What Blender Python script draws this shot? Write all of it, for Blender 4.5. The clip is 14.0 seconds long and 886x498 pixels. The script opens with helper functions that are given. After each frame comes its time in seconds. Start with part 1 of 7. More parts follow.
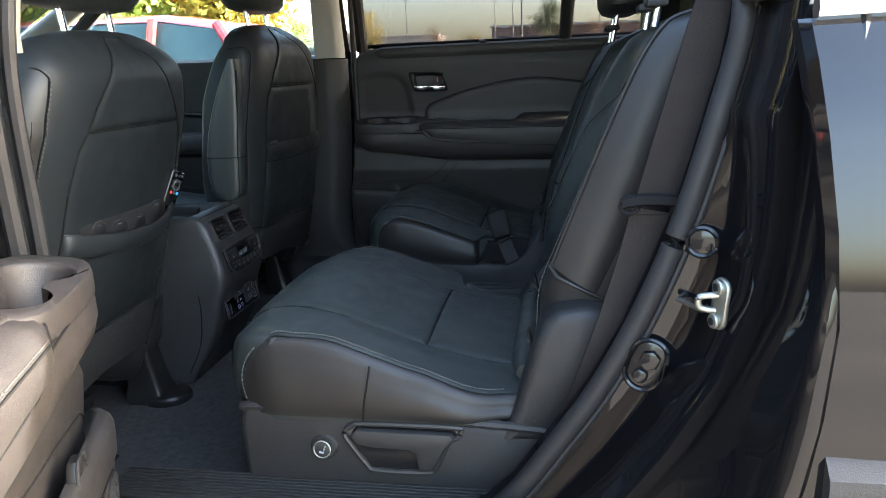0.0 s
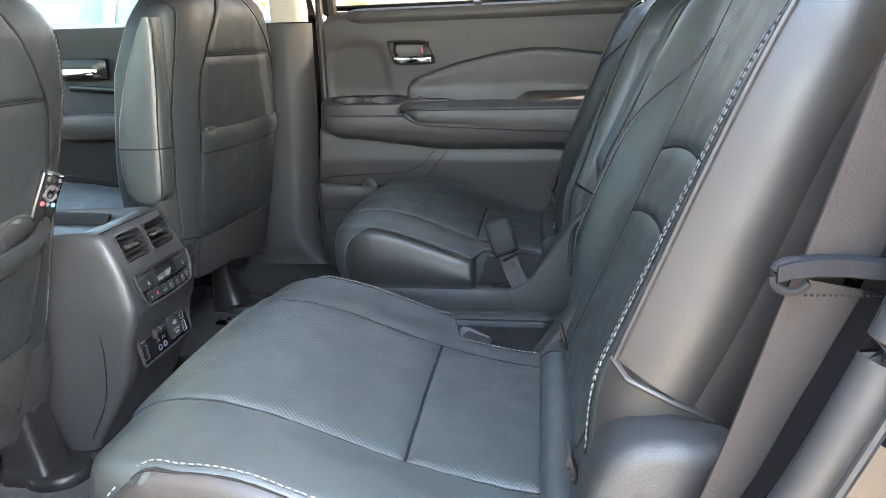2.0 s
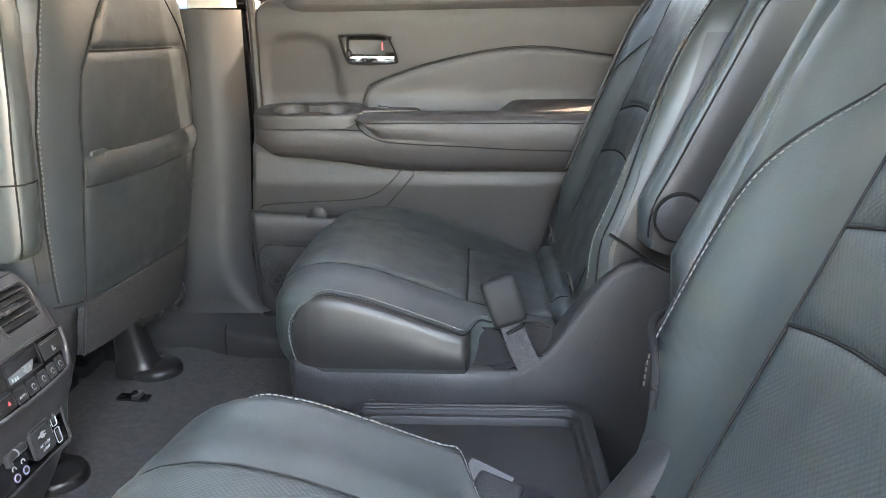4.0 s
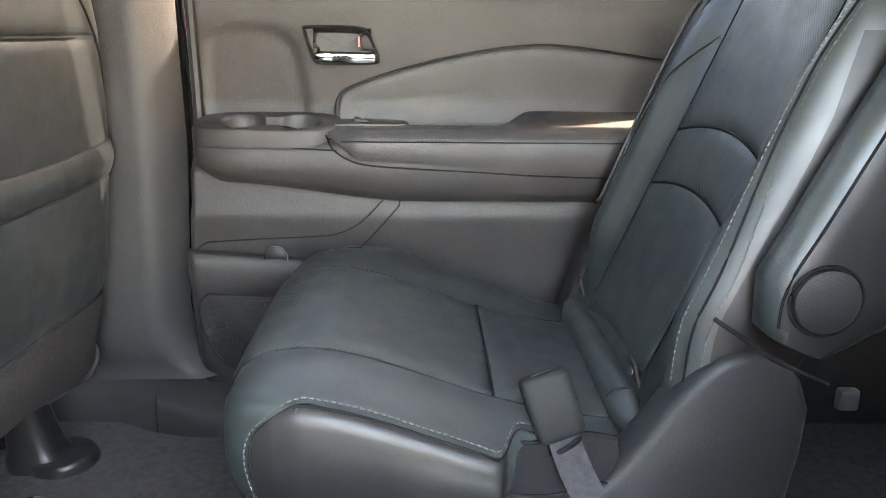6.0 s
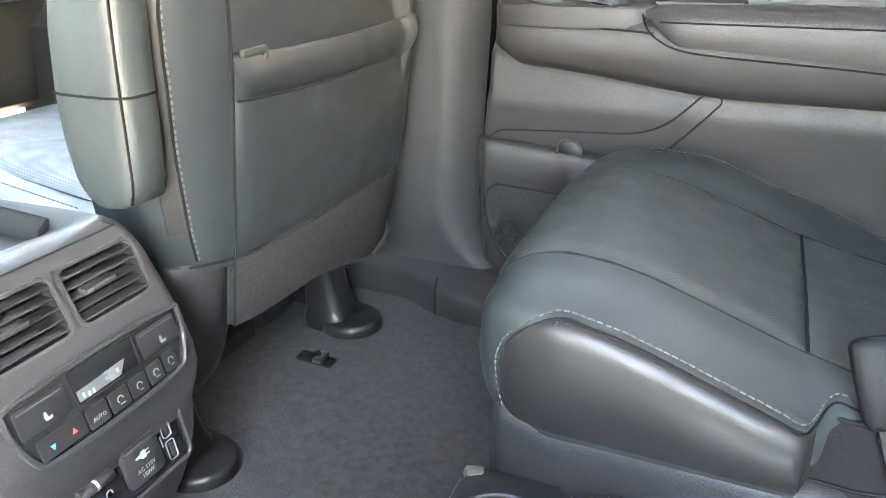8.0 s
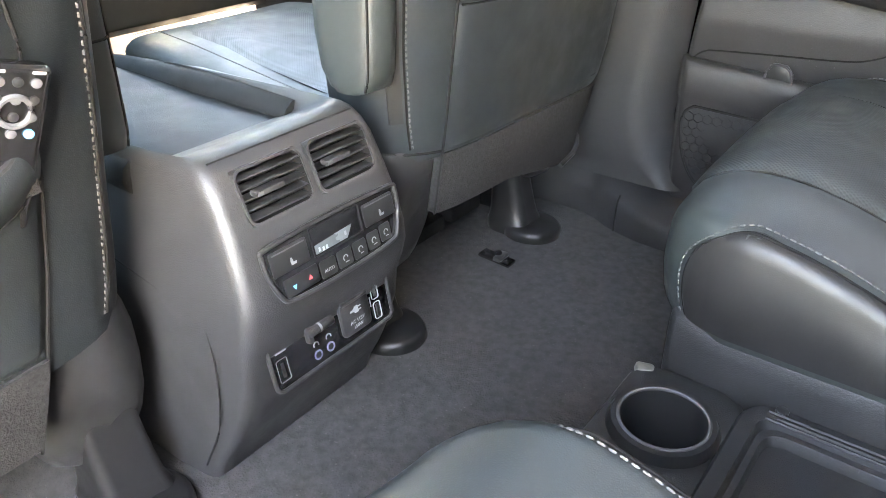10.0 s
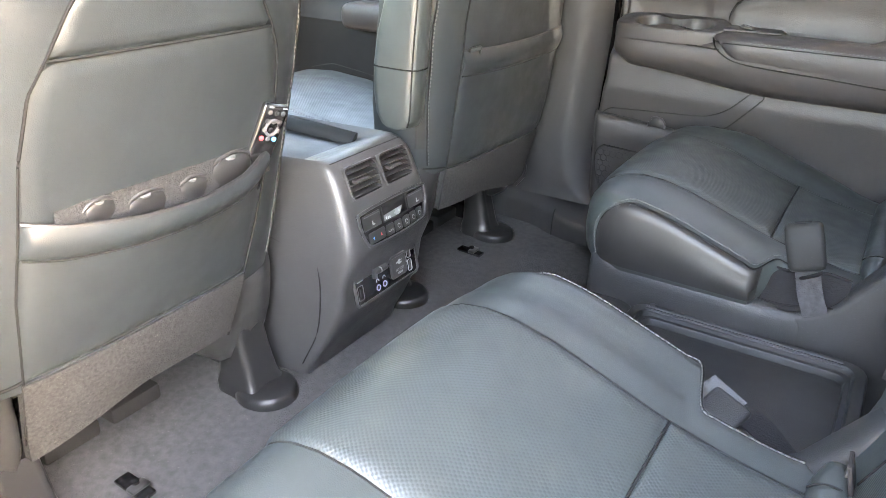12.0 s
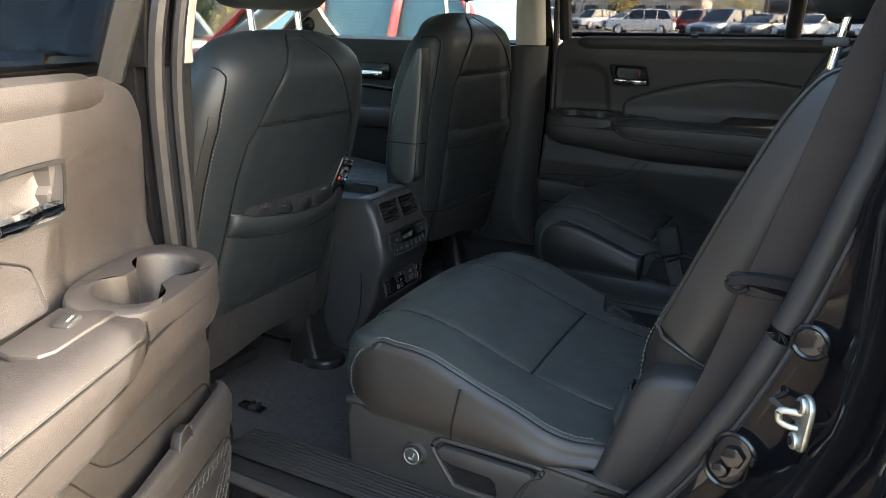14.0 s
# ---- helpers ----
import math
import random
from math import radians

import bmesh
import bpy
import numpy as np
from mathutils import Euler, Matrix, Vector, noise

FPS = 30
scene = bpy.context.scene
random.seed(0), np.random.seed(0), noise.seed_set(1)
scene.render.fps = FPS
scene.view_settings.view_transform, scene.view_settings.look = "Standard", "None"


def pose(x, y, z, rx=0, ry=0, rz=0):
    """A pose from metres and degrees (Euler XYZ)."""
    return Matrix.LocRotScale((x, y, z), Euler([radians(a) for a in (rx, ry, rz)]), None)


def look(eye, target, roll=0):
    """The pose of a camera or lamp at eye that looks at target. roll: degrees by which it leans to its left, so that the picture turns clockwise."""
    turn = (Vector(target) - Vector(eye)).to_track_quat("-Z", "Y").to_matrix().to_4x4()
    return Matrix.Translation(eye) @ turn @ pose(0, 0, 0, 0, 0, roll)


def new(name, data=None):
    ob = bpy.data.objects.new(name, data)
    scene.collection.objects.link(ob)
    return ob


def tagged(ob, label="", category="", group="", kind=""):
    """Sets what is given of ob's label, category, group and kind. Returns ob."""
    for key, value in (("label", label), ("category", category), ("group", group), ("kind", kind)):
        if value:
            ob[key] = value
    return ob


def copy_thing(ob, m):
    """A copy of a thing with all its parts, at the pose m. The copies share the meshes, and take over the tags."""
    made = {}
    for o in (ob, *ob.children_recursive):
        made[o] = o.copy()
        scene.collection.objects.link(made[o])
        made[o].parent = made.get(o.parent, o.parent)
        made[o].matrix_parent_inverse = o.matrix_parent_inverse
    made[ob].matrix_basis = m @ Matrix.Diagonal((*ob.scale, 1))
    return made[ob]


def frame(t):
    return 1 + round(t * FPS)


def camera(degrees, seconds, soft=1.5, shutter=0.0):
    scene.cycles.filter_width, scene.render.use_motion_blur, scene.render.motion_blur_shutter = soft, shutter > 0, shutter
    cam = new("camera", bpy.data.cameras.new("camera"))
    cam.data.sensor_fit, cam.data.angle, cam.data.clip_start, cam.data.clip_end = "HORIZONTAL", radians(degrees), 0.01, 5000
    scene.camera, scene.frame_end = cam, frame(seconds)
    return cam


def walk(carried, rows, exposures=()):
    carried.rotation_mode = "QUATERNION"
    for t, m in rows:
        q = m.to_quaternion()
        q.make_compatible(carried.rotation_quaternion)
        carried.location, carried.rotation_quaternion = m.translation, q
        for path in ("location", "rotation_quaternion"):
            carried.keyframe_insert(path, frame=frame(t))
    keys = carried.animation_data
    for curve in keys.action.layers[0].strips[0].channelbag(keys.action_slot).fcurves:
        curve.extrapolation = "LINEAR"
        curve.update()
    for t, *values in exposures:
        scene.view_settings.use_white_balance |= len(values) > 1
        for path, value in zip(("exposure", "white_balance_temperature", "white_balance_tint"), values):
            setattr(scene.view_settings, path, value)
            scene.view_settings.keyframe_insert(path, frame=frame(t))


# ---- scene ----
cam = camera(63.0, 14.0, 0.8)
PATH = [
    (0, (0.297, -1.582, 1.207), (-0.01, 0.332, 0.713), -1.9),
    (0.5, (0.293, -1.496, 1.199), (-0.007, 0.413, 0.683), -2.0),
    (1, (0.272, -1.398, 1.19), (-0.011, 0.508, 0.654), -1.6),
    (1.5, (0.237, -1.3, 1.188), (-0.026, 0.604, 0.636), -0.8),
    (2, (0.23, -1.164, 1.184), (-0.035, 0.739, 0.629), -1.5),
    (2.5, (0.224, -1.069, 1.191), (-0.015, 0.836, 0.633), -1.3),
    (4.8, (0.041, -0.627, 1.182), (0.054, 1.287, 0.603), 0.2),
    (5, (0.028, -0.591, 1.185), (0.065, 1.322, 0.604), 0.4),
    (5.5, (0.021, -0.519, 1.185), (0.077, 1.395, 0.606), 0.5),
    (6, (0.02, -0.455, 1.18), (0.079, 1.459, 0.602), 0.7),
    (6.5, (0.027, -0.399, 1.17), (0.048, 1.511, 0.575), 0.8),
    (7, (0.026, -0.357, 1.158), (-0.108, 1.532, 0.515), 0.5),
    (7.5, (0.026, -0.353, 1.154), (-0.392, 1.464, 0.431), -0.1),
    (8, (0.023, -0.351, 1.136), (-0.703, 1.321, 0.314), -0.7),
    (8.5, (0.019, -0.361, 1.122), (-0.944, 1.131, 0.203), -1.2),
    (9, (0.016, -0.363, 1.117), (-1.047, 1.011, 0.126), -1.6),
    (9.2, (0.017, -0.36, 1.117), (-1.073, 0.979, 0.106), -1.6),
    (11.5, (0.136, -0.759, 1.233), (-0.836, 0.721, 0.303), 0.9),
    (12, (0.212, -0.894, 1.255), (-0.739, 0.64, 0.392), 1.4),
    (12.5, (0.282, -1.051, 1.267), (-0.64, 0.541, 0.483), 1.6),
    (13, (0.303, -1.235, 1.281), (-0.579, 0.415, 0.575), 1.7),
    (13.5, (0.346, -1.37, 1.29), (-0.532, 0.308, 0.646), 1.3),
    (14, (0.439, -1.502, 1.295), (-0.441, 0.193, 0.702), 1.0),
]
walk(cam, [(t, look(eye, target, roll)) for t, eye, target, roll in PATH],
     [(0, 5.15, 6500, 8), (0.4, 6.38, 6600, 11), (1.0, 6.9, 6900, 11), (1.5, 7.18, 7200, 11), (2.5, 7.46, 7600, 11), (5, 8.28, 8300, 16), (6.5, 8.03, 8200, 15), (7, 8.2, 8200, 14), (8, 8.68, 8100, 14), (8.5, 8.4, 8200, 13), (9, 8.28, 8200, 14), (11.5, 8.36, 8300, 17), (12, 8.2, 8100, 17), (12.5, 7.6, 7700, 17), (13, 7.0, 7600, 18), (13.45, 6.7, 7300, 14), (13.75, 6.15, 7400, 13), (14, 4.95, 6900, 8)])

# ---- light ----
SUN_TO = Vector((0.92, 0.19, 0.345)).normalized()
world = bpy.data.worlds.new("sky")
scene.world = world
world.use_nodes = True
wn, wl = world.node_tree.nodes, world.node_tree.links
sky = wn.new("ShaderNodeTexSky")
sky.sky_type = "NISHITA"
sky.sun_disc = False
sky.sun_elevation = math.asin(SUN_TO.z)
sky.sun_rotation = math.atan2(SUN_TO.x, SUN_TO.y)
sky.air_density, sky.dust_density = 1.0, 4.0
wn["Background"].inputs["Strength"].default_value = 0.16
wl.new(sky.outputs["Color"], wn["Background"].inputs["Color"])
sun_data = bpy.data.lights.new("sun", "SUN")
sun_data.energy, sun_data.angle, sun_data.color = 1.3, radians(0.6), (1.0, 0.94, 0.85)
sun = new("sun", sun_data)
sun.matrix_world = look(SUN_TO * 30, (0, 0, 0))
scene.view_settings.exposure = 1.6


# ---- materials ----
def material(name, colour, rough=0.5, metal=0.0, spec=0.5, coat=0.0, grain=0.0, grain_size=0.002, vary=0.15, vary_size=0.08,
             rough_vary=0.08, dust=0.0, kind="noise", emit=0.0, pore=0.0):
    m = bpy.data.materials.new(name)
    m.use_nodes = True
    n, l = m.node_tree.nodes, m.node_tree.links
    b = n["Principled BSDF"]
    b.inputs["Roughness"].default_value = rough
    b.inputs["Metallic"].default_value = metal
    b.inputs["Specular IOR Level"].default_value = spec
    b.inputs["Coat Weight"].default_value = coat
    b.inputs["Coat Roughness"].default_value = 0.03
    co = n.new("ShaderNodeTexCoord")
    big = n.new("ShaderNodeTexNoise")
    big.inputs["Scale"].default_value = 1 / vary_size
    big.inputs["Detail"].default_value = 5
    l.new(co.outputs["Object"], big.inputs["Vector"])
    ramp = n.new("ShaderNodeMapRange")
    ramp.inputs[1].default_value, ramp.inputs[2].default_value = 0.3, 0.7
    ramp.inputs[3].default_value, ramp.inputs[4].default_value = 1 - vary, 1 + vary
    l.new(big.outputs["Fac"], ramp.inputs[0])
    mul = n.new("ShaderNodeVectorMath")
    mul.operation = "SCALE"
    mul.inputs[0].default_value = colour[:3]
    l.new(ramp.outputs[0], mul.inputs["Scale"])
    last = mul.outputs[0]
    if dust:
        d = n.new("ShaderNodeTexNoise")
        d.inputs["Scale"].default_value, d.inputs["Detail"].default_value = 320, 2
        l.new(co.outputs["Object"], d.inputs["Vector"])
        dr = n.new("ShaderNodeMapRange")
        dr.inputs[1].default_value, dr.inputs[2].default_value = 0.68, 0.80
        dr.inputs[3].default_value, dr.inputs[4].default_value = 0, dust
        l.new(d.outputs["Fac"], dr.inputs[0])
        mix = n.new("ShaderNodeMix")
        mix.data_type = "RGBA"
        mix.inputs[7].default_value = (0.32, 0.30, 0.27, 1)
        l.new(dr.outputs[0], mix.inputs[0])
        l.new(last, mix.inputs[6])
        last = mix.outputs[2]
    l.new(last, b.inputs["Base Color"])
    if rough_vary:
        rr = n.new("ShaderNodeMapRange")
        rr.inputs[1].default_value, rr.inputs[2].default_value = 0.3, 0.7
        rr.inputs[3].default_value, rr.inputs[4].default_value = max(0.02, rough - rough_vary), min(1, rough + rough_vary)
        n2 = n.new("ShaderNodeTexNoise")
        n2.inputs["Scale"].default_value, n2.inputs["Detail"].default_value = 2.3 / vary_size, 4
        l.new(co.outputs["Object"], n2.inputs["Vector"])
        l.new(n2.outputs["Fac"], rr.inputs[0])
        l.new(rr.outputs[0], b.inputs["Roughness"])
    if grain:
        if kind == "leather":
            g = n.new("ShaderNodeTexVoronoi")
            g.feature = "DISTANCE_TO_EDGE"
            g.inputs["Scale"].default_value = 1 / grain_size
            h = g.outputs["Distance"]
        else:
            g = n.new("ShaderNodeTexNoise")
            g.inputs["Scale"].default_value, g.inputs["Detail"].default_value = 1 / grain_size, 4
            h = g.outputs["Fac"]
        l.new(co.outputs["Object"], g.inputs["Vector"])
        if pore:
            pr = n.new("ShaderNodeMapRange")
            lo, hi = (0.02, 0.30) if kind == "leather" else (0.36, 0.64)
            pr.inputs[1].default_value, pr.inputs[2].default_value, pr.inputs[3].default_value, pr.inputs[4].default_value = lo, hi, 1 - pore, 1 + pore * 0.5
            l.new(h, pr.inputs[0])
            pm = n.new("ShaderNodeVectorMath")
            pm.operation = "SCALE"
            l.new(last, pm.inputs[0])
            l.new(pr.outputs[0], pm.inputs["Scale"])
            l.new(pm.outputs[0], b.inputs["Base Color"])
        bump = n.new("ShaderNodeBump")
        bump.inputs["Strength"].default_value = grain
        bump.inputs["Distance"].default_value = grain_size * 0.5
        l.new(h, bump.inputs["Height"])
        soft = n.new("ShaderNodeBump")
        soft.inputs["Strength"].default_value, soft.inputs["Distance"].default_value = 0.12, 0.012
        l.new(big.outputs["Fac"], soft.inputs["Height"])
        l.new(soft.outputs[0], bump.inputs["Normal"])
        l.new(bump.outputs[0], b.inputs["Normal"])
    if emit:
        b.inputs["Emission Color"].default_value = (*colour[:3], 1)
        b.inputs["Emission Strength"].default_value = emit
    return m


def perforated(name, colour, pitch=0.0050):
    """Leather with rows of small punched holes."""
    m = material(name, colour, 0.47, spec=0.45, grain=0.0, vary=0.12)
    n, l = m.node_tree.nodes, m.node_tree.links
    b = n["Principled BSDF"]
    co = n["Texture Coordinate"]
    sep = n.new("ShaderNodeSeparateXYZ")
    l.new(co.outputs["Object"], sep.inputs[0])

    def op(kind, a, bb=None, val=None):
        k = n.new("ShaderNodeMath")
        k.operation = kind
        l.new(a, k.inputs[0])
        if bb is not None:
            l.new(bb, k.inputs[1])
        elif val is not None:
            k.inputs[1].default_value = val
        return k.outputs[0]
    along2 = op("ADD", sep.outputs[0], op("MULTIPLY", sep.outputs[2], val=0.5))
    s = op("SINE", op("MULTIPLY", along2, val=math.tau / pitch))
    c = op("SINE", op("MULTIPLY", sep.outputs[1], val=math.tau / pitch))
    p = op("MULTIPLY", s, c)
    hole = op("GREATER_THAN", p, val=0.46)
    g = n.new("ShaderNodeTexVoronoi")
    g.feature = "DISTANCE_TO_EDGE"
    g.inputs["Scale"].default_value = 520
    l.new(co.outputs["Object"], g.inputs["Vector"])
    bump = n.new("ShaderNodeBump")
    bump.invert = True
    bump.inputs["Strength"].default_value, bump.inputs["Distance"].default_value = 0.18, 0.0010
    l.new(op("SUBTRACT", p, op("MULTIPLY", g.outputs["Distance"], val=0.25)), bump.inputs["Height"])
    l.new(bump.outputs[0], b.inputs["Normal"])
    old = b.inputs["Base Color"].links[0].from_socket
    mix = n.new("ShaderNodeMix")
    mix.data_type = "RGBA"
    l.new(op("MULTIPLY", hole, val=0.65), mix.inputs[0])
    l.new(old, mix.inputs[6])
    mix.inputs[7].default_value = (0.004, 0.004, 0.004, 1)
    l.new(mix.outputs[2], b.inputs["Base Color"])
    return m


def glass_material(name, colour=(0.86, 0.9, 0.88), rough=0.0):
    """Thin pane: mostly clear, with a faint reflection."""
    m = bpy.data.materials.new(name)
    m.use_nodes = True
    n, l = m.node_tree.nodes, m.node_tree.links
    n.remove(n["Principled BSDF"])
    out = n["Material Output"]
    tr = n.new("ShaderNodeBsdfTransparent")
    tr.inputs[0].default_value = (*colour, 1)
    gl = n.new("ShaderNodeBsdfGlossy")
    gl.inputs["Roughness"].default_value = rough
    mix = n.new("ShaderNodeMixShader")
    mix.inputs[0].default_value = 0.05
    l.new(tr.outputs[0], mix.inputs[1])
    l.new(gl.outputs[0], mix.inputs[2])
    l.new(mix.outputs[0], out.inputs[0])
    return m


LEATHER = material("black leather", (0.0150, 0.0186, 0.0183), 0.45, spec=0.46, grain=0.14, grain_size=0.0020, kind="leather", vary=0.12, rough_vary=0.06, pore=0.08)
LEATHER_SIDE = material("black vinyl", (0.0088, 0.0083, 0.0081), 0.48, spec=0.27, grain=0.11, grain_size=0.0018, kind="leather", vary=0.12, rough_vary=0.06, pore=0.07)
SEATBACK = material("dark grey vinyl seat back", (0.0106, 0.0130, 0.0142), 0.46, spec=0.28, grain=0.16, grain_size=0.0020, kind="leather", vary=0.14, rough_vary=0.07, pore=0.09)
PERF = perforated("perforated black leather", (0.0150, 0.0188, 0.0184))
PLASTIC = material("grained black plastic", (0.0105, 0.0105, 0.0108), 0.56, spec=0.28, grain=0.7, grain_size=0.0014, vary=0.12, rough_vary=0.05, dust=0.10, pore=0.14)
CONSOLE = material("grained console plastic", (0.0165, 0.0165, 0.0170), 0.47, spec=0.40, grain=0.6, grain_size=0.0014, vary=0.12, rough_vary=0.05, dust=0.08, pore=0.14)
PLASTIC_SMOOTH = material("satin black plastic", (0.0155, 0.0155, 0.0158), 0.38, spec=0.24, grain=0.15, grain_size=0.001, vary=0.08, rough_vary=0.03)
DARK_SATIN = material("smooth black plastic", (0.0085, 0.0085, 0.0087), 0.36, spec=0.20, grain=0.15, grain_size=0.001, vary=0.1, rough_vary=0.05)
GLOSSY = material("gloss black plastic", (0.006, 0.006, 0.0065), 0.16, spec=0.28, vary=0.1, rough_vary=0.04)
CONSOLE_LID = material("matt soft console plastic", (0.0085, 0.0088, 0.009), 0.62, spec=0.10, grain=0.3, grain_size=0.0015, vary=0.12, dust=0.08)
DOOR_TRIM = material("dark soft door trim", (0.0190, 0.0169, 0.0166), 0.50, spec=0.30, grain=0.4, grain_size=0.0022, kind="leather", vary=0.10, rough_vary=0.05, pore=0.12)
DOOR_LEATHER = material("door armrest vinyl", (0.0190, 0.0169, 0.0166), 0.46, spec=0.34, grain=0.5, grain_size=0.0024, kind="leather", vary=0.10, pore=0.14)
# darker door trim: the shade below the armrest is put into its colour
DOOR_TRIM_SHADED = material("lower door trim with shade in its colour", (0.0142, 0.0132, 0.0132), 0.52, spec=0.28, grain=0.5, grain_size=0.0018, vary=0.10, rough_vary=0.05, dust=0.08, pore=0.12)
CARPET = material("charcoal loop carpet", (0.035, 0.035, 0.0352), 0.95, spec=0.05, grain=0.7, grain_size=0.0030, vary=0.22, vary_size=0.012, rough_vary=0, dust=0.22)
FLAP = material("black cloth", (0.0065, 0.0062, 0.0066), 0.9, spec=0.1, grain=0.5, grain_size=0.002, vary=0.2)
FELT = material("needle felt", (0.0155, 0.0155, 0.0155), 0.95, spec=0.04, grain=0.9, grain_size=0.002, vary=0.4, vary_size=0.004, rough_vary=0, dust=0.12)
CHROME = material("chrome", (0.85, 0.86, 0.87), 0.08, metal=1.0, vary=0.03, rough_vary=0.03)
STEEL = material("zinc plated steel", (0.27, 0.27, 0.24), 0.5, metal=1.0, vary=0.15, vary_size=0.01)
STITCH = material("grey thread", (0.056, 0.056, 0.054), 0.8, spec=0.15, vary=0.1)
SEAM = material("dark seam", (0.006, 0.006, 0.006), 0.9, spec=0.08, vary=0.1)
BELT = material("dark grey webbing", (0.0112, 0.0092, 0.0088), 0.7, spec=0.16, grain=0.4, grain_size=0.0022, vary=0.15)
LIGHT_TRIM = material("light grey pillar trim", (0.22, 0.21, 0.185), 0.8, spec=0.2, grain=0.2, grain_size=0.0015, vary=0.06)
HEADLINER = material("grey headliner fabric", (0.40, 0.385, 0.36), 0.95, grain=0.4, grain_size=0.002, vary=0.06)
PAINT = material("black car paint", (0.003, 0.003, 0.0035), 0.05, spec=0.28, coat=0.0, vary=0.05, rough_vary=0.02)
RUBBER = material("black rubber seal", (0.0105, 0.0103, 0.0106), 0.55, spec=0.22, grain=0.15, grain_size=0.001, vary=0.15, dust=0.1)
CLADDING = material("grey plastic cladding", (0.045, 0.045, 0.046), 0.6, spec=0.25, grain=0.3, grain_size=0.002, vary=0.12)
WHITE = material("white print", (0.15, 0.155, 0.155), 0.6, vary=0.05)
RED = material("red print", (0.6, 0.05, 0.05), 0.5, vary=0.05)
BLUE = material("blue print", (0.05, 0.25, 0.55), 0.5, vary=0.05)
JACK = material("violet plastic", (0.10, 0.10, 0.16), 0.4, vary=0.05)
LCD_DARK = material("dark liquid crystal display", (0.006, 0.0065, 0.007), 0.15, vary=0.05)
LCD = material("pale grey liquid crystal display", (0.055, 0.062, 0.062), 0.25, vary=0.05)
GLASS = glass_material("clear glass", (0.60, 0.64, 0.64))
WINDSCREEN = glass_material("shaded windscreen glass", (0.26, 0.285, 0.285))
DEEP_TINT = glass_material("dark privacy glass", (0.03, 0.032, 0.03))
QUARTER = glass_material("smoked quarter glass", (0.55, 0.56, 0.55))
TINT = glass_material("grey privacy glass", (0.245, 0.245, 0.25))


# ---- mesh helpers ----
def part(name, bm, mat, parent=None, label="", smooth=True, angle=40):
    """One mesh object under a thing or a part."""
    bmesh.ops.recalc_face_normals(bm, faces=bm.faces)
    for e in bm.edges:
        e.smooth = not (len(e.link_faces) == 2 and e.calc_face_angle(0) > radians(angle))
    for f in bm.faces:
        f.smooth = smooth
    me = bpy.data.meshes.new(name)
    bm.to_mesh(me)
    bm.free()
    for mm in (mat if isinstance(mat, (list, tuple)) else [mat]):
        me.materials.append(mm)
    ob = new(name, me)
    if parent is not None:
        ob.parent = parent
        ob.matrix_parent_inverse = parent.matrix_world.inverted()
    if label:
        ob["label"] = label
    return ob


def thing(name, label, category, at=(0, 0, 0), group="", kind=""):
    ob = new(name)
    ob.empty_display_size = 0.05
    ob.matrix_world = Matrix.Translation(at)
    bpy.context.view_layer.update()
    return tagged(ob, label, category, group, kind)


def loft(rings, cap=True, closed=True, bm=None):
    bm = bm or bmesh.new()
    vs = [[bm.verts.new(p) for p in r] for r in rings]
    n = len(rings[0])
    for a, b in zip(vs, vs[1:]):
        for i in range(n if closed else n - 1):
            j = (i + 1) % n
            bm.faces.new((a[i], a[j], b[j], b[i]))
    if cap and closed:
        bm.faces.new(vs[0][::-1])
        bm.faces.new(vs[-1])
    return bm


def slab(rows, off, bm=None):
    """A skin with thickness: rows of points and the same rows pushed by off (a vector, or a function of the point)."""
    bm = bm or bmesh.new()
    push = off if callable(off) else (lambda p: Vector(p) + Vector(off))
    top = [[bm.verts.new(p) for p in r] for r in rows]
    low = [[bm.verts.new(push(p)) for p in r] for r in rows]
    m, n = len(rows), len(rows[0])
    for i in range(m - 1):
        for j in range(n - 1):
            bm.faces.new((top[i][j], top[i][j + 1], top[i + 1][j + 1], top[i + 1][j]))
            bm.faces.new((low[i][j], low[i + 1][j], low[i + 1][j + 1], low[i][j + 1]))
    for i in range(m - 1):
        bm.faces.new((top[i][0], top[i + 1][0], low[i + 1][0], low[i][0]))
        bm.faces.new((top[i][-1], low[i][-1], low[i + 1][-1], top[i + 1][-1]))
    for j in range(n - 1):
        bm.faces.new((top[0][j], low[0][j], low[0][j + 1], top[0][j + 1]))
        bm.faces.new((top[-1][j], top[-1][j + 1], low[-1][j + 1], low[-1][j]))
    return bm


def rbox(size, m=None, bevel=0.004, seg=2, bm=None):
    """A box with rounded edges, centred, placed by the pose m."""
    b2 = bmesh.new()
    bmesh.ops.create_cube(b2, size=1)
    bmesh.ops.scale(b2, vec=size, verts=b2.verts)
    if bevel:
        bmesh.ops.bevel(b2, geom=b2.edges, offset=min(bevel, min(size) * 0.49), segments=seg, affect="EDGES", profile=0.5)
    return merge(bm, b2, m)


def merge(bm, b2, m=None):
    if m is not None:
        bmesh.ops.transform(b2, matrix=m, verts=b2.verts)
    if bm is None:
        return b2
    lookup = {v: bm.verts.new(v.co) for v in b2.verts}
    for f in b2.faces:
        bm.faces.new([lookup[v] for v in f.verts])
    b2.free()
    return bm


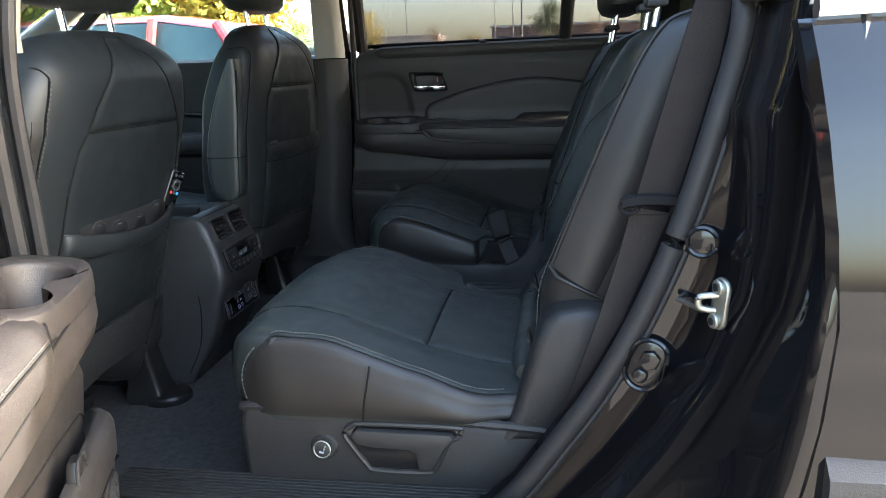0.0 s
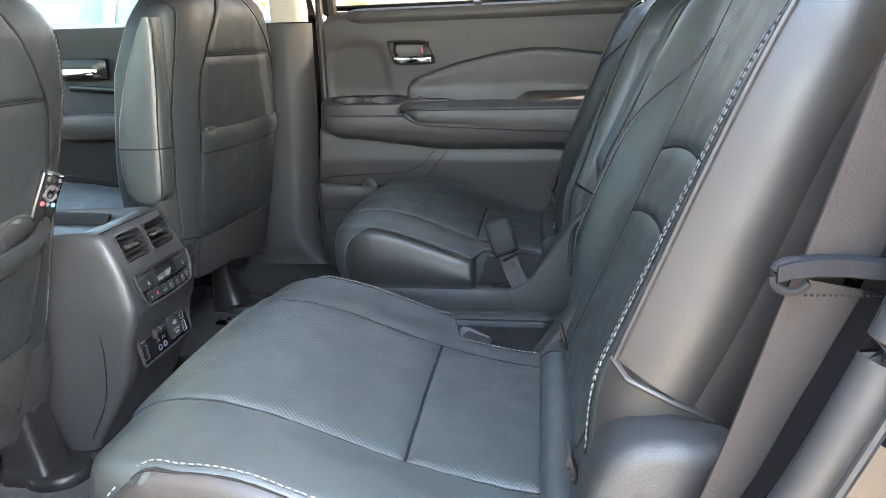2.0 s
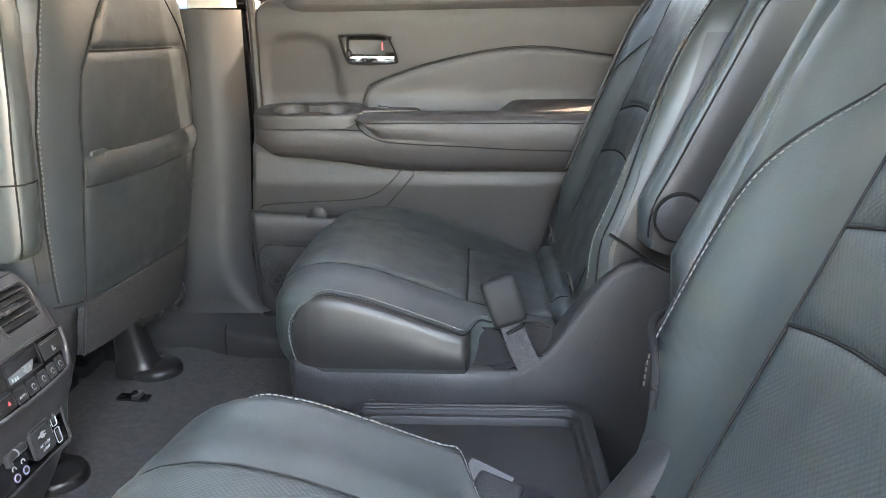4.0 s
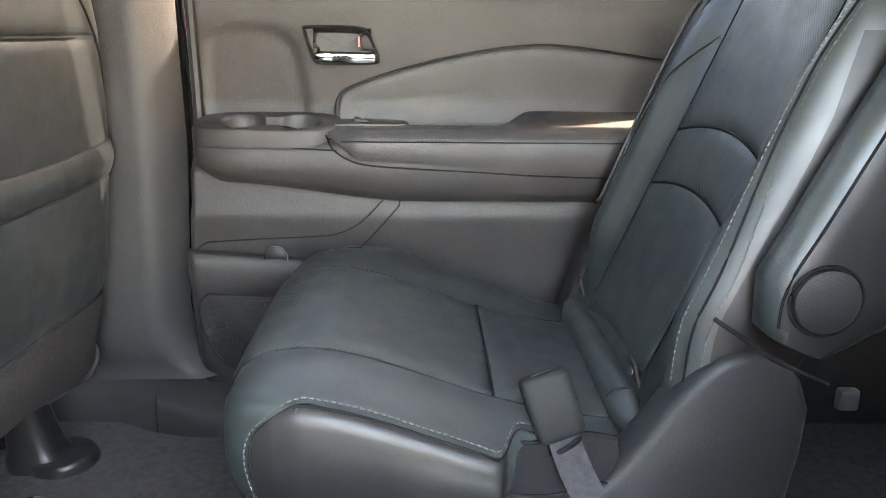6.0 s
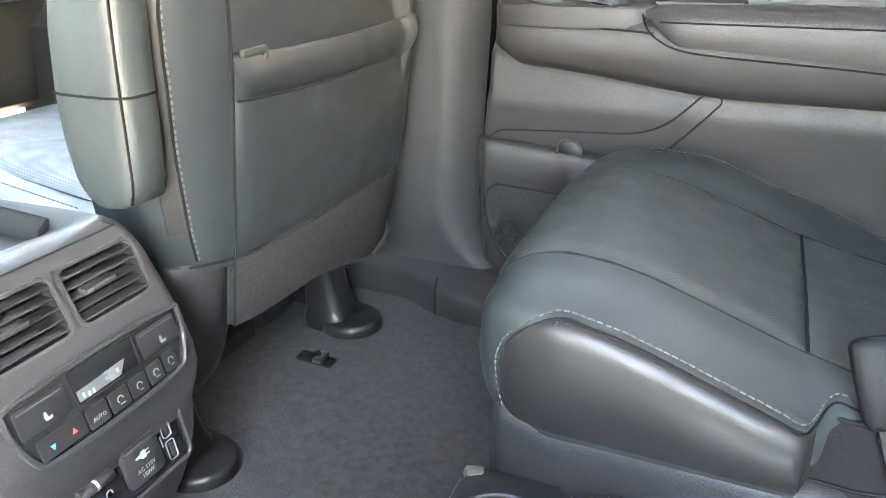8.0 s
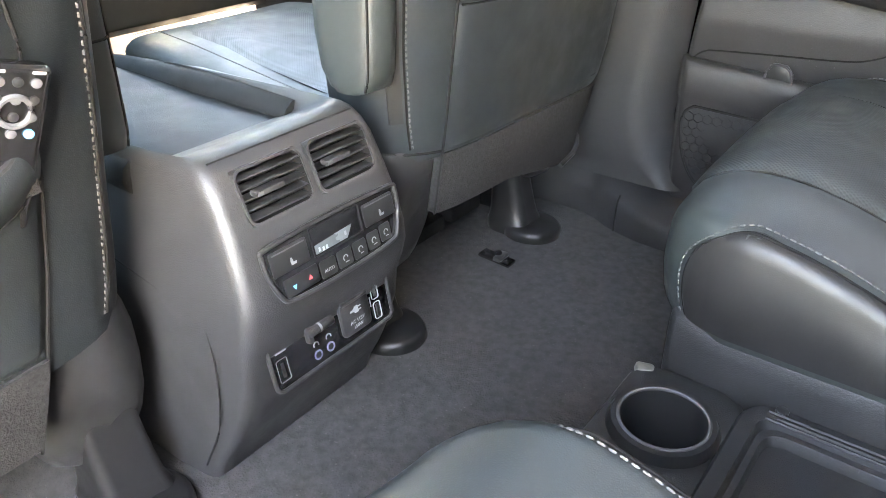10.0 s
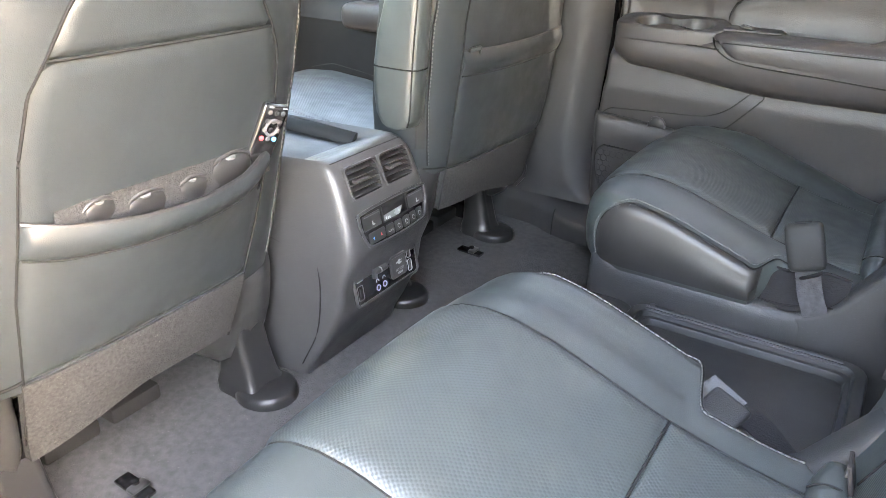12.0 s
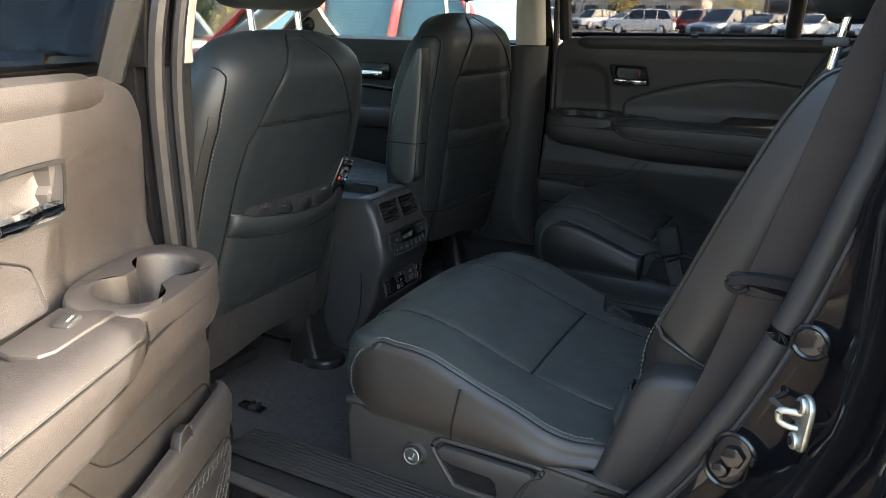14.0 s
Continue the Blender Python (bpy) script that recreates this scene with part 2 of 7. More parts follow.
def cyl(r, h, m=None, seg=24, r2=None, bevel=0.0, bm=None):
    b2 = bmesh.new()
    bmesh.ops.create_cone(b2, cap_ends=True, segments=seg, radius1=r, radius2=r if r2 is None else r2, depth=h)
    if bevel:
        edges = [e for e in b2.edges if len(e.link_faces) == 2 and any(len(f.verts) > 4 for f in e.link_faces)]
        bmesh.ops.bevel(b2, geom=edges, offset=bevel, segments=2, affect="EDGES", profile=0.5)
    return merge(bm, b2, m)


def prism(outline, axis, a, b, bevel=0.0, bm=None, seg=2):
    """A flat outline drawn out along an axis from a to b. Outlines: x: (y, z); y: (x, z); z: (x, y)."""
    b2 = bmesh.new()

    def put(p, d):
        return {"x": (d, p[0], p[1]), "y": (p[0], d, p[1]), "z": (p[0], p[1], d)}[axis]
    v0 = [b2.verts.new(put(p, a)) for p in outline]
    v1 = [b2.verts.new(put(p, b)) for p in outline]
    n = len(outline)
    b2.faces.new(v0[::-1])
    b2.faces.new(v1)
    for i in range(n):
        b2.faces.new((v0[i], v0[(i + 1) % n], v1[(i + 1) % n], v1[i]))
    bmesh.ops.recalc_face_normals(b2, faces=b2.faces)
    if bevel:
        caps = [e for e in b2.edges if any(len(f.verts) == n and n != 4 or f in (b2.faces[0], b2.faces[1]) for f in e.link_faces)] if n == 4 else \
            [e for e in b2.edges if any(len(f.verts) == n for f in e.link_faces)]
        bmesh.ops.bevel(b2, geom=caps, offset=bevel, segments=seg, affect="EDGES", profile=0.5)
    return merge(bm, b2)


def smooth_path(pts, n=8, closed=False):
    """Catmull-Rom through the points."""
    p = [Vector(q) for q in pts]
    out = []
    m = len(p)
    rng = range(m if closed else m - 1)
    for i in rng:
        a = p[i - 1] if (i > 0 or closed) else p[0] * 2 - p[1]
        b, c = p[i], p[(i + 1) % m]
        d = p[(i + 2) % m] if (i + 2 < m or closed) else c * 2 - b
        for k in range(n):
            t = k / n
            out.append(0.5 * (2 * b + (c - a) * t + (2 * a - 5 * b + 4 * c - d) * t * t + (3 * b - a - 3 * c + d) * t ** 3))
    if not closed:
        out.append(p[-1])
    return out


def tube(pts, r, seg=8, bm=None, closed=False, flat=1.0, up=(0, 0, 1)):
    """A round (or flattened) bar along a line of points."""
    bm = bm or bmesh.new()
    pts = [Vector(p) for p in pts]
    rings = []
    n = len(pts)
    for i, p in enumerate(pts):
        a = pts[i - 1] if (i or closed) else p
        b = pts[(i + 1) % n] if (i + 1 < n or closed) else p
        d = (b - a).normalized()
        u = Vector(up)
        if abs(d.dot(u)) > 0.95:
            u = Vector((1, 0, 0)) if abs(d.x) < 0.9 else Vector((0, 1, 0))
        s = d.cross(u).normalized()
        w = s.cross(d)
        rr = r(i / (n - 1)) if callable(r) else r
        rings.append([p + s * math.cos(k / seg * math.tau) * rr + w * math.sin(k / seg * math.tau) * rr * flat for k in range(seg)])
    if closed:
        rings.append(rings[0])
    return loft(rings, cap=not closed, bm=bm)


def strap(pts, width, thick, across, bm=None):
    """Flat webbing along a line, width laid along the vector across."""
    bm = bm or bmesh.new()
    pts = [Vector(p) for p in pts]
    rings = []
    for i, p in enumerate(pts):
        d = (pts[min(i + 1, len(pts) - 1)] - pts[max(i - 1, 0)]).normalized()
        ac = across(i / (len(pts) - 1)) if callable(across) else Vector(across)
        a = (Vector(ac) - d * d.dot(Vector(ac))).normalized() * width / 2
        nn = d.cross(a).normalized() * thick / 2
        rings.append([p - a - nn, p - a * 0.5 - nn * 0.8, p + a * 0.5 - nn * 0.8, p + a - nn, p + a + nn, p + a * 0.5 + nn * 0.8, p - a * 0.5 + nn * 0.8, p - a + nn])
    return loft(rings, bm=bm)


def edged(a, b, n):
    """Stations from a to b, close together near both ends."""
    return [a, a + 0.0008, a + 0.002, a + 0.004, a + 0.007] + list(steps(a + 0.011, b - 0.011, n)) + [b - 0.007, b - 0.004, b - 0.002, b - 0.0008, b]


def stitches(pts, dash=0.0056, gap=0.0016, r=0.0008, bm=None):
    """Short raised threads along a line."""
    bm = bm or bmesh.new()
    pts = [Vector(p) for p in pts]
    run, todo, on, start = 0.0, dash, True, pts[0]
    for a, b in zip(pts, pts[1:]):
        left = (b - a).length
        pos = a
        d = (b - a).normalized() if left else Vector((1, 0, 0))
        while left > todo:
            pos = pos + d * todo
            left -= todo
            if on:
                dash_box(bm, start, pos, r)
            else:
                start = pos
            on = not on
            todo = dash if on else gap
        todo -= left
    return bm


def dash_box(bm, a, b, r):
    d = (b - a)
    if d.length < 1e-5:
        return
    u = d.normalized()
    s = u.cross(Vector((0.3, 0.2, 0.93))).normalized()
    w = s.cross(u)
    v0, v1 = bm.verts.new(a), bm.verts.new(b)
    r0, r1 = [[bm.verts.new(a + d * q + (s * math.cos(k * math.tau / 4) + w * math.sin(k * math.tau / 4)) * r * 1.2) for k in range(4)] for q in (0.16, 0.84)]
    for k in range(4):
        j = (k + 1) % 4
        bm.faces.new((v0, r0[k], r0[j]))
        bm.faces.new((r0[k], r1[k], r1[j], r0[j]))
        bm.faces.new((v1, r1[j], r1[k]))


def lerp_table(table, x):
    """Smooth interpolation through (x, value) pairs."""
    if x <= table[0][0]:
        return table[0][1]
    for (a, va), (b, vb) in zip(table, table[1:]):
        if x <= b:
            t = (x - a) / (b - a)
            return va + (vb - va) * t
    return table[-1][1]


def bump01(x, a, b):
    t = min(1, max(0, (x - a) / (b - a)))
    return t * t * (3 - 2 * t)


def steps(a, b, n):
    return [a + (b - a) * i / (n - 1) for i in range(n)]


def rrect(w, h, r, n=5):
    """Outline of a rounded rectangle, centred."""
    out = []
    for cx, cy, a0 in ((w / 2 - r, h / 2 - r, 0), (-w / 2 + r, h / 2 - r, 90), (-w / 2 + r, -h / 2 + r, 180), (w / 2 - r, -h / 2 + r, 270)):
        for k in range(n):
            a = radians(a0 + 90 * k / (n - 1))
            out.append((cx + r * math.cos(a), cy + r * math.sin(a)))
    return out


def plate(outline, depth, m, bevel=0.0015, bm=None, seg=2):
    """A flat plate with an outline in its own plane, front face towards +z, placed by m."""
    b2 = prism(outline, "z", -depth, 0, bevel, seg=seg)
    return merge(bm, b2, m)


def ring_frame(outer, inner, depth, m, bm=None):
    """A flat frame between two outlines with as many points each."""
    b2 = bmesh.new()
    n = len(outer)
    fo, fi = [b2.verts.new((*p, 0)) for p in outer], [b2.verts.new((*p, -0.0005)) for p in inner]
    bo, bi = [b2.verts.new((*p, -depth)) for p in outer], [b2.verts.new((*p, -depth)) for p in inner]
    for i in range(n):
        j = (i + 1) % n
        b2.faces.new((fo[i], fo[j], fi[j], fi[i]))
        b2.faces.new((fo[j], fo[i], bo[i], bo[j]))
        b2.faces.new((fi[i], fi[j], bi[j], bi[i]))
        b2.faces.new((bo[i], bi[i], bi[j], bo[j]))
    return merge(bm, b2, m)


def facing(at, normal, up=(0, 0, 1)):
    """A pose whose +z looks along normal and whose +y is as near to up as can be."""
    z = Vector(normal).normalized()
    x = Vector(up).cross(z).normalized()
    y = z.cross(x)
    return Matrix.Translation(at) @ Matrix((x, y, z)).transposed().to_4x4()


# ---- the car's shell: floor, sills, pillars, roof ----
def carpet_floor():
    rows = []
    for x in steps(-1.9, 1.4, 67):
        row = []
        for y in steps(-0.72, 0.72, 41):
            z = 0.5 + 0.004 * noise.noise((x * 5, y * 5, 0)) + 0.0012 * noise.noise((x * 30, y * 30, 3))
            row.append((x, y, z))
        rows.append(row)
    ob = part("floor", slab(rows, (0, 0, -0.03)), CARPET)
    return tagged(ob, "dark charcoal carpeted car floor with bits of lint", "floor", kind="structure")


carpet_floor()


def anchor_plate(y, m_extra=0.0):
    t = thing("floor_anchor", "small black metal anchor plate screwed to the carpet", "anchor", (-0.55, y, 0.505), "floor anchors")
    part("plate", rbox((0.062, 0.024, 0.006), pose(-0.553, y, 0.506, 0, 3, 0), 0.002), GLOSSY, t)
    part("clip", rbox((0.016, 0.03, 0.008), pose(-0.545, y, 0.511), 0.003), PLASTIC_SMOOTH, t)
    part("screw", cyl(0.006, 0.007, pose(-0.55, y, 0.516), 6, bevel=0.001), GLOSSY, t)


anchor_plate(-0.465)
anchor_plate(0.465)


def sill(side):
    s = side
    prof = [(0.60, 0.50), (0.606, 0.56), (0.615, 0.595), (0.635, 0.608), (0.70, 0.613), (0.76, 0.612), (0.775, 0.60), (0.80, 0.575), (0.80, 0.50)]
    t = thing("sill_trim", "black plastic door sill trim with a ribbed scuff plate" if s < 0 else "black plastic door sill trim along the carpet", "sill trim", (0, s * 0.7, 0.5), kind="structure")
    if s > 0:
        # inner face swells from the pillar foot back to the rear door, then a sloping shelf
        rows = []
        for x in steps(-1.5, 0.62, 60):
            y0 = lerp_table([(-0.53, 0.715), (-0.50, 0.708), (-0.458, 0.685), (-0.43, 0.674), (-0.395, 0.664), (-0.33, 0.657)], x)
            zr = lerp_table([(-0.53, 0.566), (-0.45, 0.565), (-0.40, 0.553), (-0.36, 0.550)], x)
            rows.append([(x, y0, 0.49), (x, y0 + 0.001, 0.51), (x, y0 + 0.003, zr - 0.018), (x, y0 + 0.006, zr - 0.006), (x, y0 + 0.013, zr + 0.001), (x, max(0.712, y0 + 0.02), zr + 0.016 if x < -0.33 else zr + 0.008),
                         (x, 0.738, 0.592), (x, 0.76, 0.592), (x, 0.80, 0.575), (x, 0.80, 0.49)])
        cover = part("sill_cover", loft(rows), PLASTIC, t)
        part("sill_joint", tube(smooth_path([(-0.441, 0.6785, 0.50), (-0.441, 0.6800, 0.53), (-0.441, 0.6835, 0.555), (-0.441, 0.692, 0.566)], 4), 0.0016, 6), SEAM, cover)
    else:
        part("sill_cover", loft([[(x, s * (max(y, min(y + 0.05 + 0.05 * bump01(-x, 0.37, 0.46), 0.735 - (0.60 - z) * 0.3)) if i < 4 else max(y, 0.738 + 0.004 * i)), z - 0.004) for i, (y, z) in enumerate(prof)] for x in steps(-1.5, 0.62, 40)]), DARK_SATIN, t)
    if s < 0:
        plate_t = part("scuff_plate", rbox((0.62, 0.075, 0.006), pose(-0.05, s * 0.70, 0.616), 0.002), PLASTIC, t)
        for k in range(9):
            part("rib", rbox((0.60, 0.003, 0.003), pose(-0.05, s * (0.669 + k * 0.0078), 0.620), 0.001), PLASTIC, plate_t)
        # outer painted rocker below the sill
        part("rocker", loft([[(x, s * y, z) for y, z in ((0.79, 0.60), (0.80, 0.575), (0.83, 0.55), (0.90, 0.535), (0.93, 0.50), (0.935, 0.40), (0.90, 0.30), (0.80, 0.28), (0.78, 0.40))]
                             for x in steps(-1.5, 0.40, 8)]), PAINT, t, "glossy black painted rocker panel")
        part("sill_seal", tube(smooth_path([(-0.44, -0.775, 0.75), (-0.40, -0.785, 0.66), (-0.34, -0.79, 0.622), (-0.2, -0.79, 0.615), (0.05, -0.79, 0.615), (0.18, -0.785, 0.63), (0.25, -0.77, 0.665)]), 0.010), RUBBER, t, "black rubber door seal")
    else:
        part("rocker", rbox((1.9, 0.1, 0.3), pose(-0.4, s * 0.86, 0.45), 0.02), PAINT, t)
    return t


sill(-1)
sill(1)


def b_pillar(side):
    """Pillar trim between the front and rear doors: dark below, pale above."""
    s = side
    t = thing("pillar_trim", "dark plastic pillar trim with a pale grey upper half", "pillar trim", (-0.45, s * 0.72, 0.6), kind="structure")
    rows = []
    foot = ((0.592, -0.62, -0.333, 0.70), (0.605, -0.61, -0.335, 0.70)) if s > 0 else ((0.49, -0.67, -0.318, 0.690), (0.56, -0.66, -0.322, 0.697))
    for z, x0, x1, y in foot + ((0.615, -0.62, -0.335, 0.70), (0.626, -0.598, -0.341, 0.6975), (0.64, -0.575, -0.348, 0.695), (0.66, -0.568, -0.350, 0.6935), (0.68, -0.56, -0.352, 0.6925), (0.70, -0.552, -0.354, 0.691), (0.72, -0.545, -0.356, 0.69), (0.85, -0.525, -0.36, 0.685),
                         (1.0, -0.505, -0.36, 0.68), (1.12, -0.49, -0.36, 0.68), (1.235, -0.475, -0.362, 0.683)):
        x0 -= 0.13 if s > 0 else 0.0
        x1 = lerp_table([(0.592, -0.312), (0.605, -0.331), (0.62, -0.349), (0.645, -0.368), (0.68, -0.380), (0.72, -0.383), (0.80, -0.378), (0.90, -0.368), (1.0, -0.362), (1.235, -0.362)], z) if s > 0 else x1
        y += 0.0 if s > 0 else 0.030
        x0, x1 = (x0, x1) if s > 0 else (max(x0, -0.53), x1 - 0.010)
        w = x1 - x0
        # the near pillar's rounded edge grows sharper towards the belt line
        c = 1.0 if s > 0 else lerp_table([(0.75, 1.30), (1.0, 0.85), (1.2, 0.28)], z)
        rows.append([(x0, s * (y + 0.06), z), (x0 + 0.004, s * (y + 0.02), z), (x0 + 0.02, s * (y + 0.004), z), (x0 + w * 0.4, s * y, z), (x0 + w * 0.34, s * y, z), (x1 - 0.066 * c, s * (y + 0.0004), z),
                     (x1 - 0.054 * c, s * (y + 0.0020), z), (x1 - 0.042 * c, s * (y + 0.0070), z), (x1 - 0.030 * c, s * (y + 0.016), z), (x1 - 0.016 * c, s * (y + 0.030), z), (x1 - 0.004, s * (y + 0.043), z), (x1, s * (y + 0.052), z), (x1 - 0.012, s * (y + 0.064), z), (x0, s * (y + 0.064), z)])
    part("lower_trim", loft(rows), PLASTIC, t)
    rows = []
    for z, x0, x1, y in ((1.238, -0.47, -0.366, 0.69), (1.26, -0.47, -0.366, 0.69), (1.40, -0.46, -0.365, 0.655), (1.62, -0.44, -0.35, 0.57)):
        y += 0.0 if s > 0 else 0.030
        x0, x1 = (x0, x1) if s > 0 else (max(x0, -0.53), x1 + 0.008)
        w = x1 - x0
        rows.append([(x0, s * (y + 0.06), z), (x0 + 0.01, s * (y + 0.012), z), (x0 + 0.03, s * y, z), (x1 - 0.025, s * y, z), (x1 - 0.006, s * (y + 0.012), z), (x1, s * (y + 0.030), z), (x1 - 0.012, s * (y + 0.045), z), (x0, s * (y + 0.062), z)])
    part("upper_trim", loft(rows), LIGHT_TRIM, t, "pale grey upper pillar trim")
    part("pillar_body", prism([(-0.55, 0.50), (-0.36, 0.50), (-0.375, 1.25), (-0.48, 1.25)], "y", s * 0.79, s * 0.88, 0.006), PAINT, t, "glossy black painted pillar")
    part("pillar_upper", loft([[(-0.47, s * a, z), (-0.365, s * a, z), (-0.365, s * b, z), (-0.47, s * b, z)] for z, a, b in ((1.235, 0.775, 0.86), (1.45, 0.715, 0.78), (1.64, 0.64, 0.70))]), PAINT, t, "glossy black painted upper pillar")
    part("pillar_seal", tube(smooth_path([(-0.345, s * 0.775, 0.60), (-0.352, s * 0.775, 0.75), (-0.352, s * 0.775, 1.0), (-0.352, s * 0.772, 1.24), (-0.34, s * 0.72, 1.45), (-0.325, s * 0.65, 1.62)]), 0.009), RUBBER, t, "black rubber door seal")
    if s < 0:
        part("pillar_seal", tube(smooth_path([(-0.356, -0.797, 0.62), (-0.362, -0.799, 0.9), (-0.364, -0.799, 1.24), (-0.35, -0.74, 1.45), (-0.335, -0.67, 1.62)]), 0.012), RUBBER, t, "black rubber door seal")
    return t


b_pillar(-1)
b_pillar(1)


def roof():
    rows = []
    for x in steps(-1.25, 2.2, 30):
        row = []
        for y in steps(-0.60, 0.60, 21):
            z = 1.70 - 0.10 * abs(y / 0.60) ** 3 - 0.09 * max(0, (-0.4 - x)) - 0.05 * max(0, x - 1.0) ** 2
            row.append((x, y, z))
        rows.append(row)
    ob = part("ceiling", slab(rows, (0, 0, 0.012)), HEADLINER)
    tagged(ob, "grey fabric headliner of the car", "headliner", kind="structure")
    rows = [[(x, y * 1.06, z + 0.035) for x, y, z in r] for r in rows]
    ob = part("roof", slab(rows, (0, 0, 0.02)), PAINT)
    tagged(ob, "glossy black painted steel car roof", "car roof", kind="structure")
    for s in (-1, 1):
        ob = part("roof_rail", tube(smooth_path([(-1.25, s * 0.65, 1.555), (-0.4, s * 0.655, 1.62), (0.6, s * 0.665, 1.62), (1.6, s * 0.67, 1.60), (2.2, s * 0.66, 1.52)]), 0.042, 10), PAINT)
        tagged(ob, "glossy black painted roof rail above the doors", "roof rail", kind="structure")


roof()


# ---- far rear door, closed ----
def door_y(x, z):
    """How far out the skin of the closed door's trim lies."""
    y = lerp_table([(0.55, 0.76), (0.60, 0.745), (0.70, 0.74), (0.80, 0.735), (0.88, 0.722), (0.95, 0.735), (1.0, 0.785), (1.06, 0.80), (1.15, 0.79), (1.21, 0.785), (1.245, 0.79), (1.262, 0.81)], z)
    return y


def door_front(z):
    """Leading edge of the trim, waisted beside the pillar."""
    return lerp_table([(0.55, -0.368), (0.65, -0.380), (0.72, -0.382), (0.80, -0.376), (0.90, -0.363), (0.97, -0.364), (1.0, -0.371), (1.06, -0.372), (1.1, -0.367), (1.2, -0.357), (1.235, -0.350), (1.25, -0.338), (1.262, -0.318)], z)


def bowl(x, z):
    """Shallow hollow in the trim ahead of the handle, running down into the cup tray."""
    right = -0.178 + 0.012 * (1 - bump01(z, 1.04, 1.14))
    left = -0.346
    dx = (x - (left + right) / 2) / ((right - left) / 2)
    dz = max(0.0, (z - 1.10) / 0.088)
    r = (abs(dx) ** 3.2 + dz ** 3.2) ** (1 / 3.2)
    handle = max(abs(x + 0.110) / 0.043, abs(z - 1.155) / 0.022)
    return 0.005 * (1 - bump01(r, 0.84, 1.02)) * bump01(z, 0.98, 1.02) + 0.030 * (handle < 1.0)


def rear_door(name, label):
    """A rear door with its trim, built closed on the +y side; the mirror of it serves the other side."""
    t = thing(name, label, "car door", (-0.36, 0.80, 0.6))
    zs = steps(0.55, 1.262, 90)
    rows = []
    for z in zs:
        x0 = door_front(z)
        rows.append([(x, door_y(x, z) + bowl(x, z) + 0.006 * (1 - bump01(x - x0, 0.0, 0.006)), z) for x in edged(x0, 0.60, 120)])
    panel = part("trim_panel", slab(rows, (0, 0.02, 0)), [DOOR_TRIM, DOOR_TRIM_SHADED], t)
    # below the armrest the card takes the darker colour, as painted shade
    for f in panel.data.polygons:
        if f.center.z < 0.935:
            f.material_index = 1
    # upper roll under the glass
    part("sill_roll", loft([[(x, y + 0.020 * (1 - bump01(x, -0.335, -0.24)), z + 0.012 * (x + 0.35) / 0.9 - 0.030 * (1 - bump01(x, -0.335, -0.24)) ** 2) for y, z in ((0.792, 1.222), (0.783, 1.238), (0.781, 1.25), (0.786, 1.262), (0.803, 1.268), (0.83, 1.268), (0.83, 1.222))] for x in steps(-0.335, -0.24, 10)[:-1] + steps(-0.24, 0.6, 20)]), DOOR_TRIM, t)
    part("glass_wiper", tube([(-0.335, 0.822, 1.272), (0.1, 0.824, 1.276), (0.58, 0.822, 1.282)], 0.007, 8), RUBBER, t)
    part("sill_tab", rbox((0.018, 0.03, 0.008), pose(0.062, 0.806, 1.276, 8, 0, 20), 0.002), PLASTIC_SMOOTH, t)
    # soft insert above the armrest, a dark joint round it
    top = [(-0.126, 1.035), (-0.127, 1.052), (-0.122, 1.068), (-0.108, 1.083), (-0.047, 1.107), (0.03, 1.129), (0.114, 1.147), (0.18, 1.156), (0.25, 1.158), (0.36, 1.145), (0.46, 1.13), (0.58, 1.11)]
    line = smooth_path([(x, 0, z) for x, z in top], 5)
    rows = []
    for k in range(13):
        row = []
        for p in line:
            z = 1.03 + (p.z - 1.03) * (1 - (1 - k / 12) ** 1.6)
            edge = min(1, (p.z - z) / 0.014, (p.x + 0.130) / 0.014)
            row.append((p.x, door_y(p.x, z) - 0.007 * max(0, edge) ** 0.5 - 0.001, z))
        rows.append(row)
    part("soft_insert", slab(rows, (0, 0.008, 0)), DOOR_LEATHER, t, "grained soft door insert")
    part("insert_joint", tube([(p.x - 0.0012, door_y(p.x, p.z) - 0.0012, p.z + 0.0015) for p in line], 0.0012, 6), SEAM, t)
    # armrest body
    prof = [(0.700, 1.016), (0.688, 1.014), (0.679, 1.006), (0.675, 0.990), (0.675, 0.972), (0.680, 0.955), (0.694, 0.944), (0.72, 0.938), (0.775, 0.936)]
    rows = []
    for x in [-0.347, -0.3465, -0.3455, -0.344, -0.341] + steps(-0.336, 0.60, 84):
        k = bump01(-x, 0.295, 0.348)
        drop = 0.030 * bump01(x, -0.30, 0.02)
        row = []
        for y, z in prof:
            low = bump01(1.0 - z, 0.02, 0.06)
            back = 0.052 * (1 - (1 - min(1.0, max(0.0, (-0.224 - x) / 0.123)) ** 3.2) ** (1 / 3.2))
            row.append((x, min(0.782, y + back), z - drop * low + 0.022 * k * low))
        rows.append(row)
    part("armrest", loft(rows, cap=False, closed=False), DOOR_TRIM, t)
    # cup tray: one moulding, two round wells joined at a waist
    n = 72
    cx, cy, half, rad = -0.224, 0.726, 0.0435, 0.0375
    wells, around = [], []
    for k in range(n):
        a = k / n * math.tau
        ca, sa = math.cos(a), math.sin(a)
        inside = rad * rad - (half * sa) ** 2
        r = half * abs(ca) + math.sqrt(inside) if inside > 0 else 0.0
        r = max(r, 0.021 / max(0.3, abs(sa)))
        wells.append((r * ca, r * sa))
        q = (abs(ca) ** 3.2 + abs(sa) ** 3.2) ** (-1 / 3.2)
        around.append(((0.122 if ca < 0 else 0.115) * ca * q, (0.052 if sa < 0 else 0.060) * sa * q))

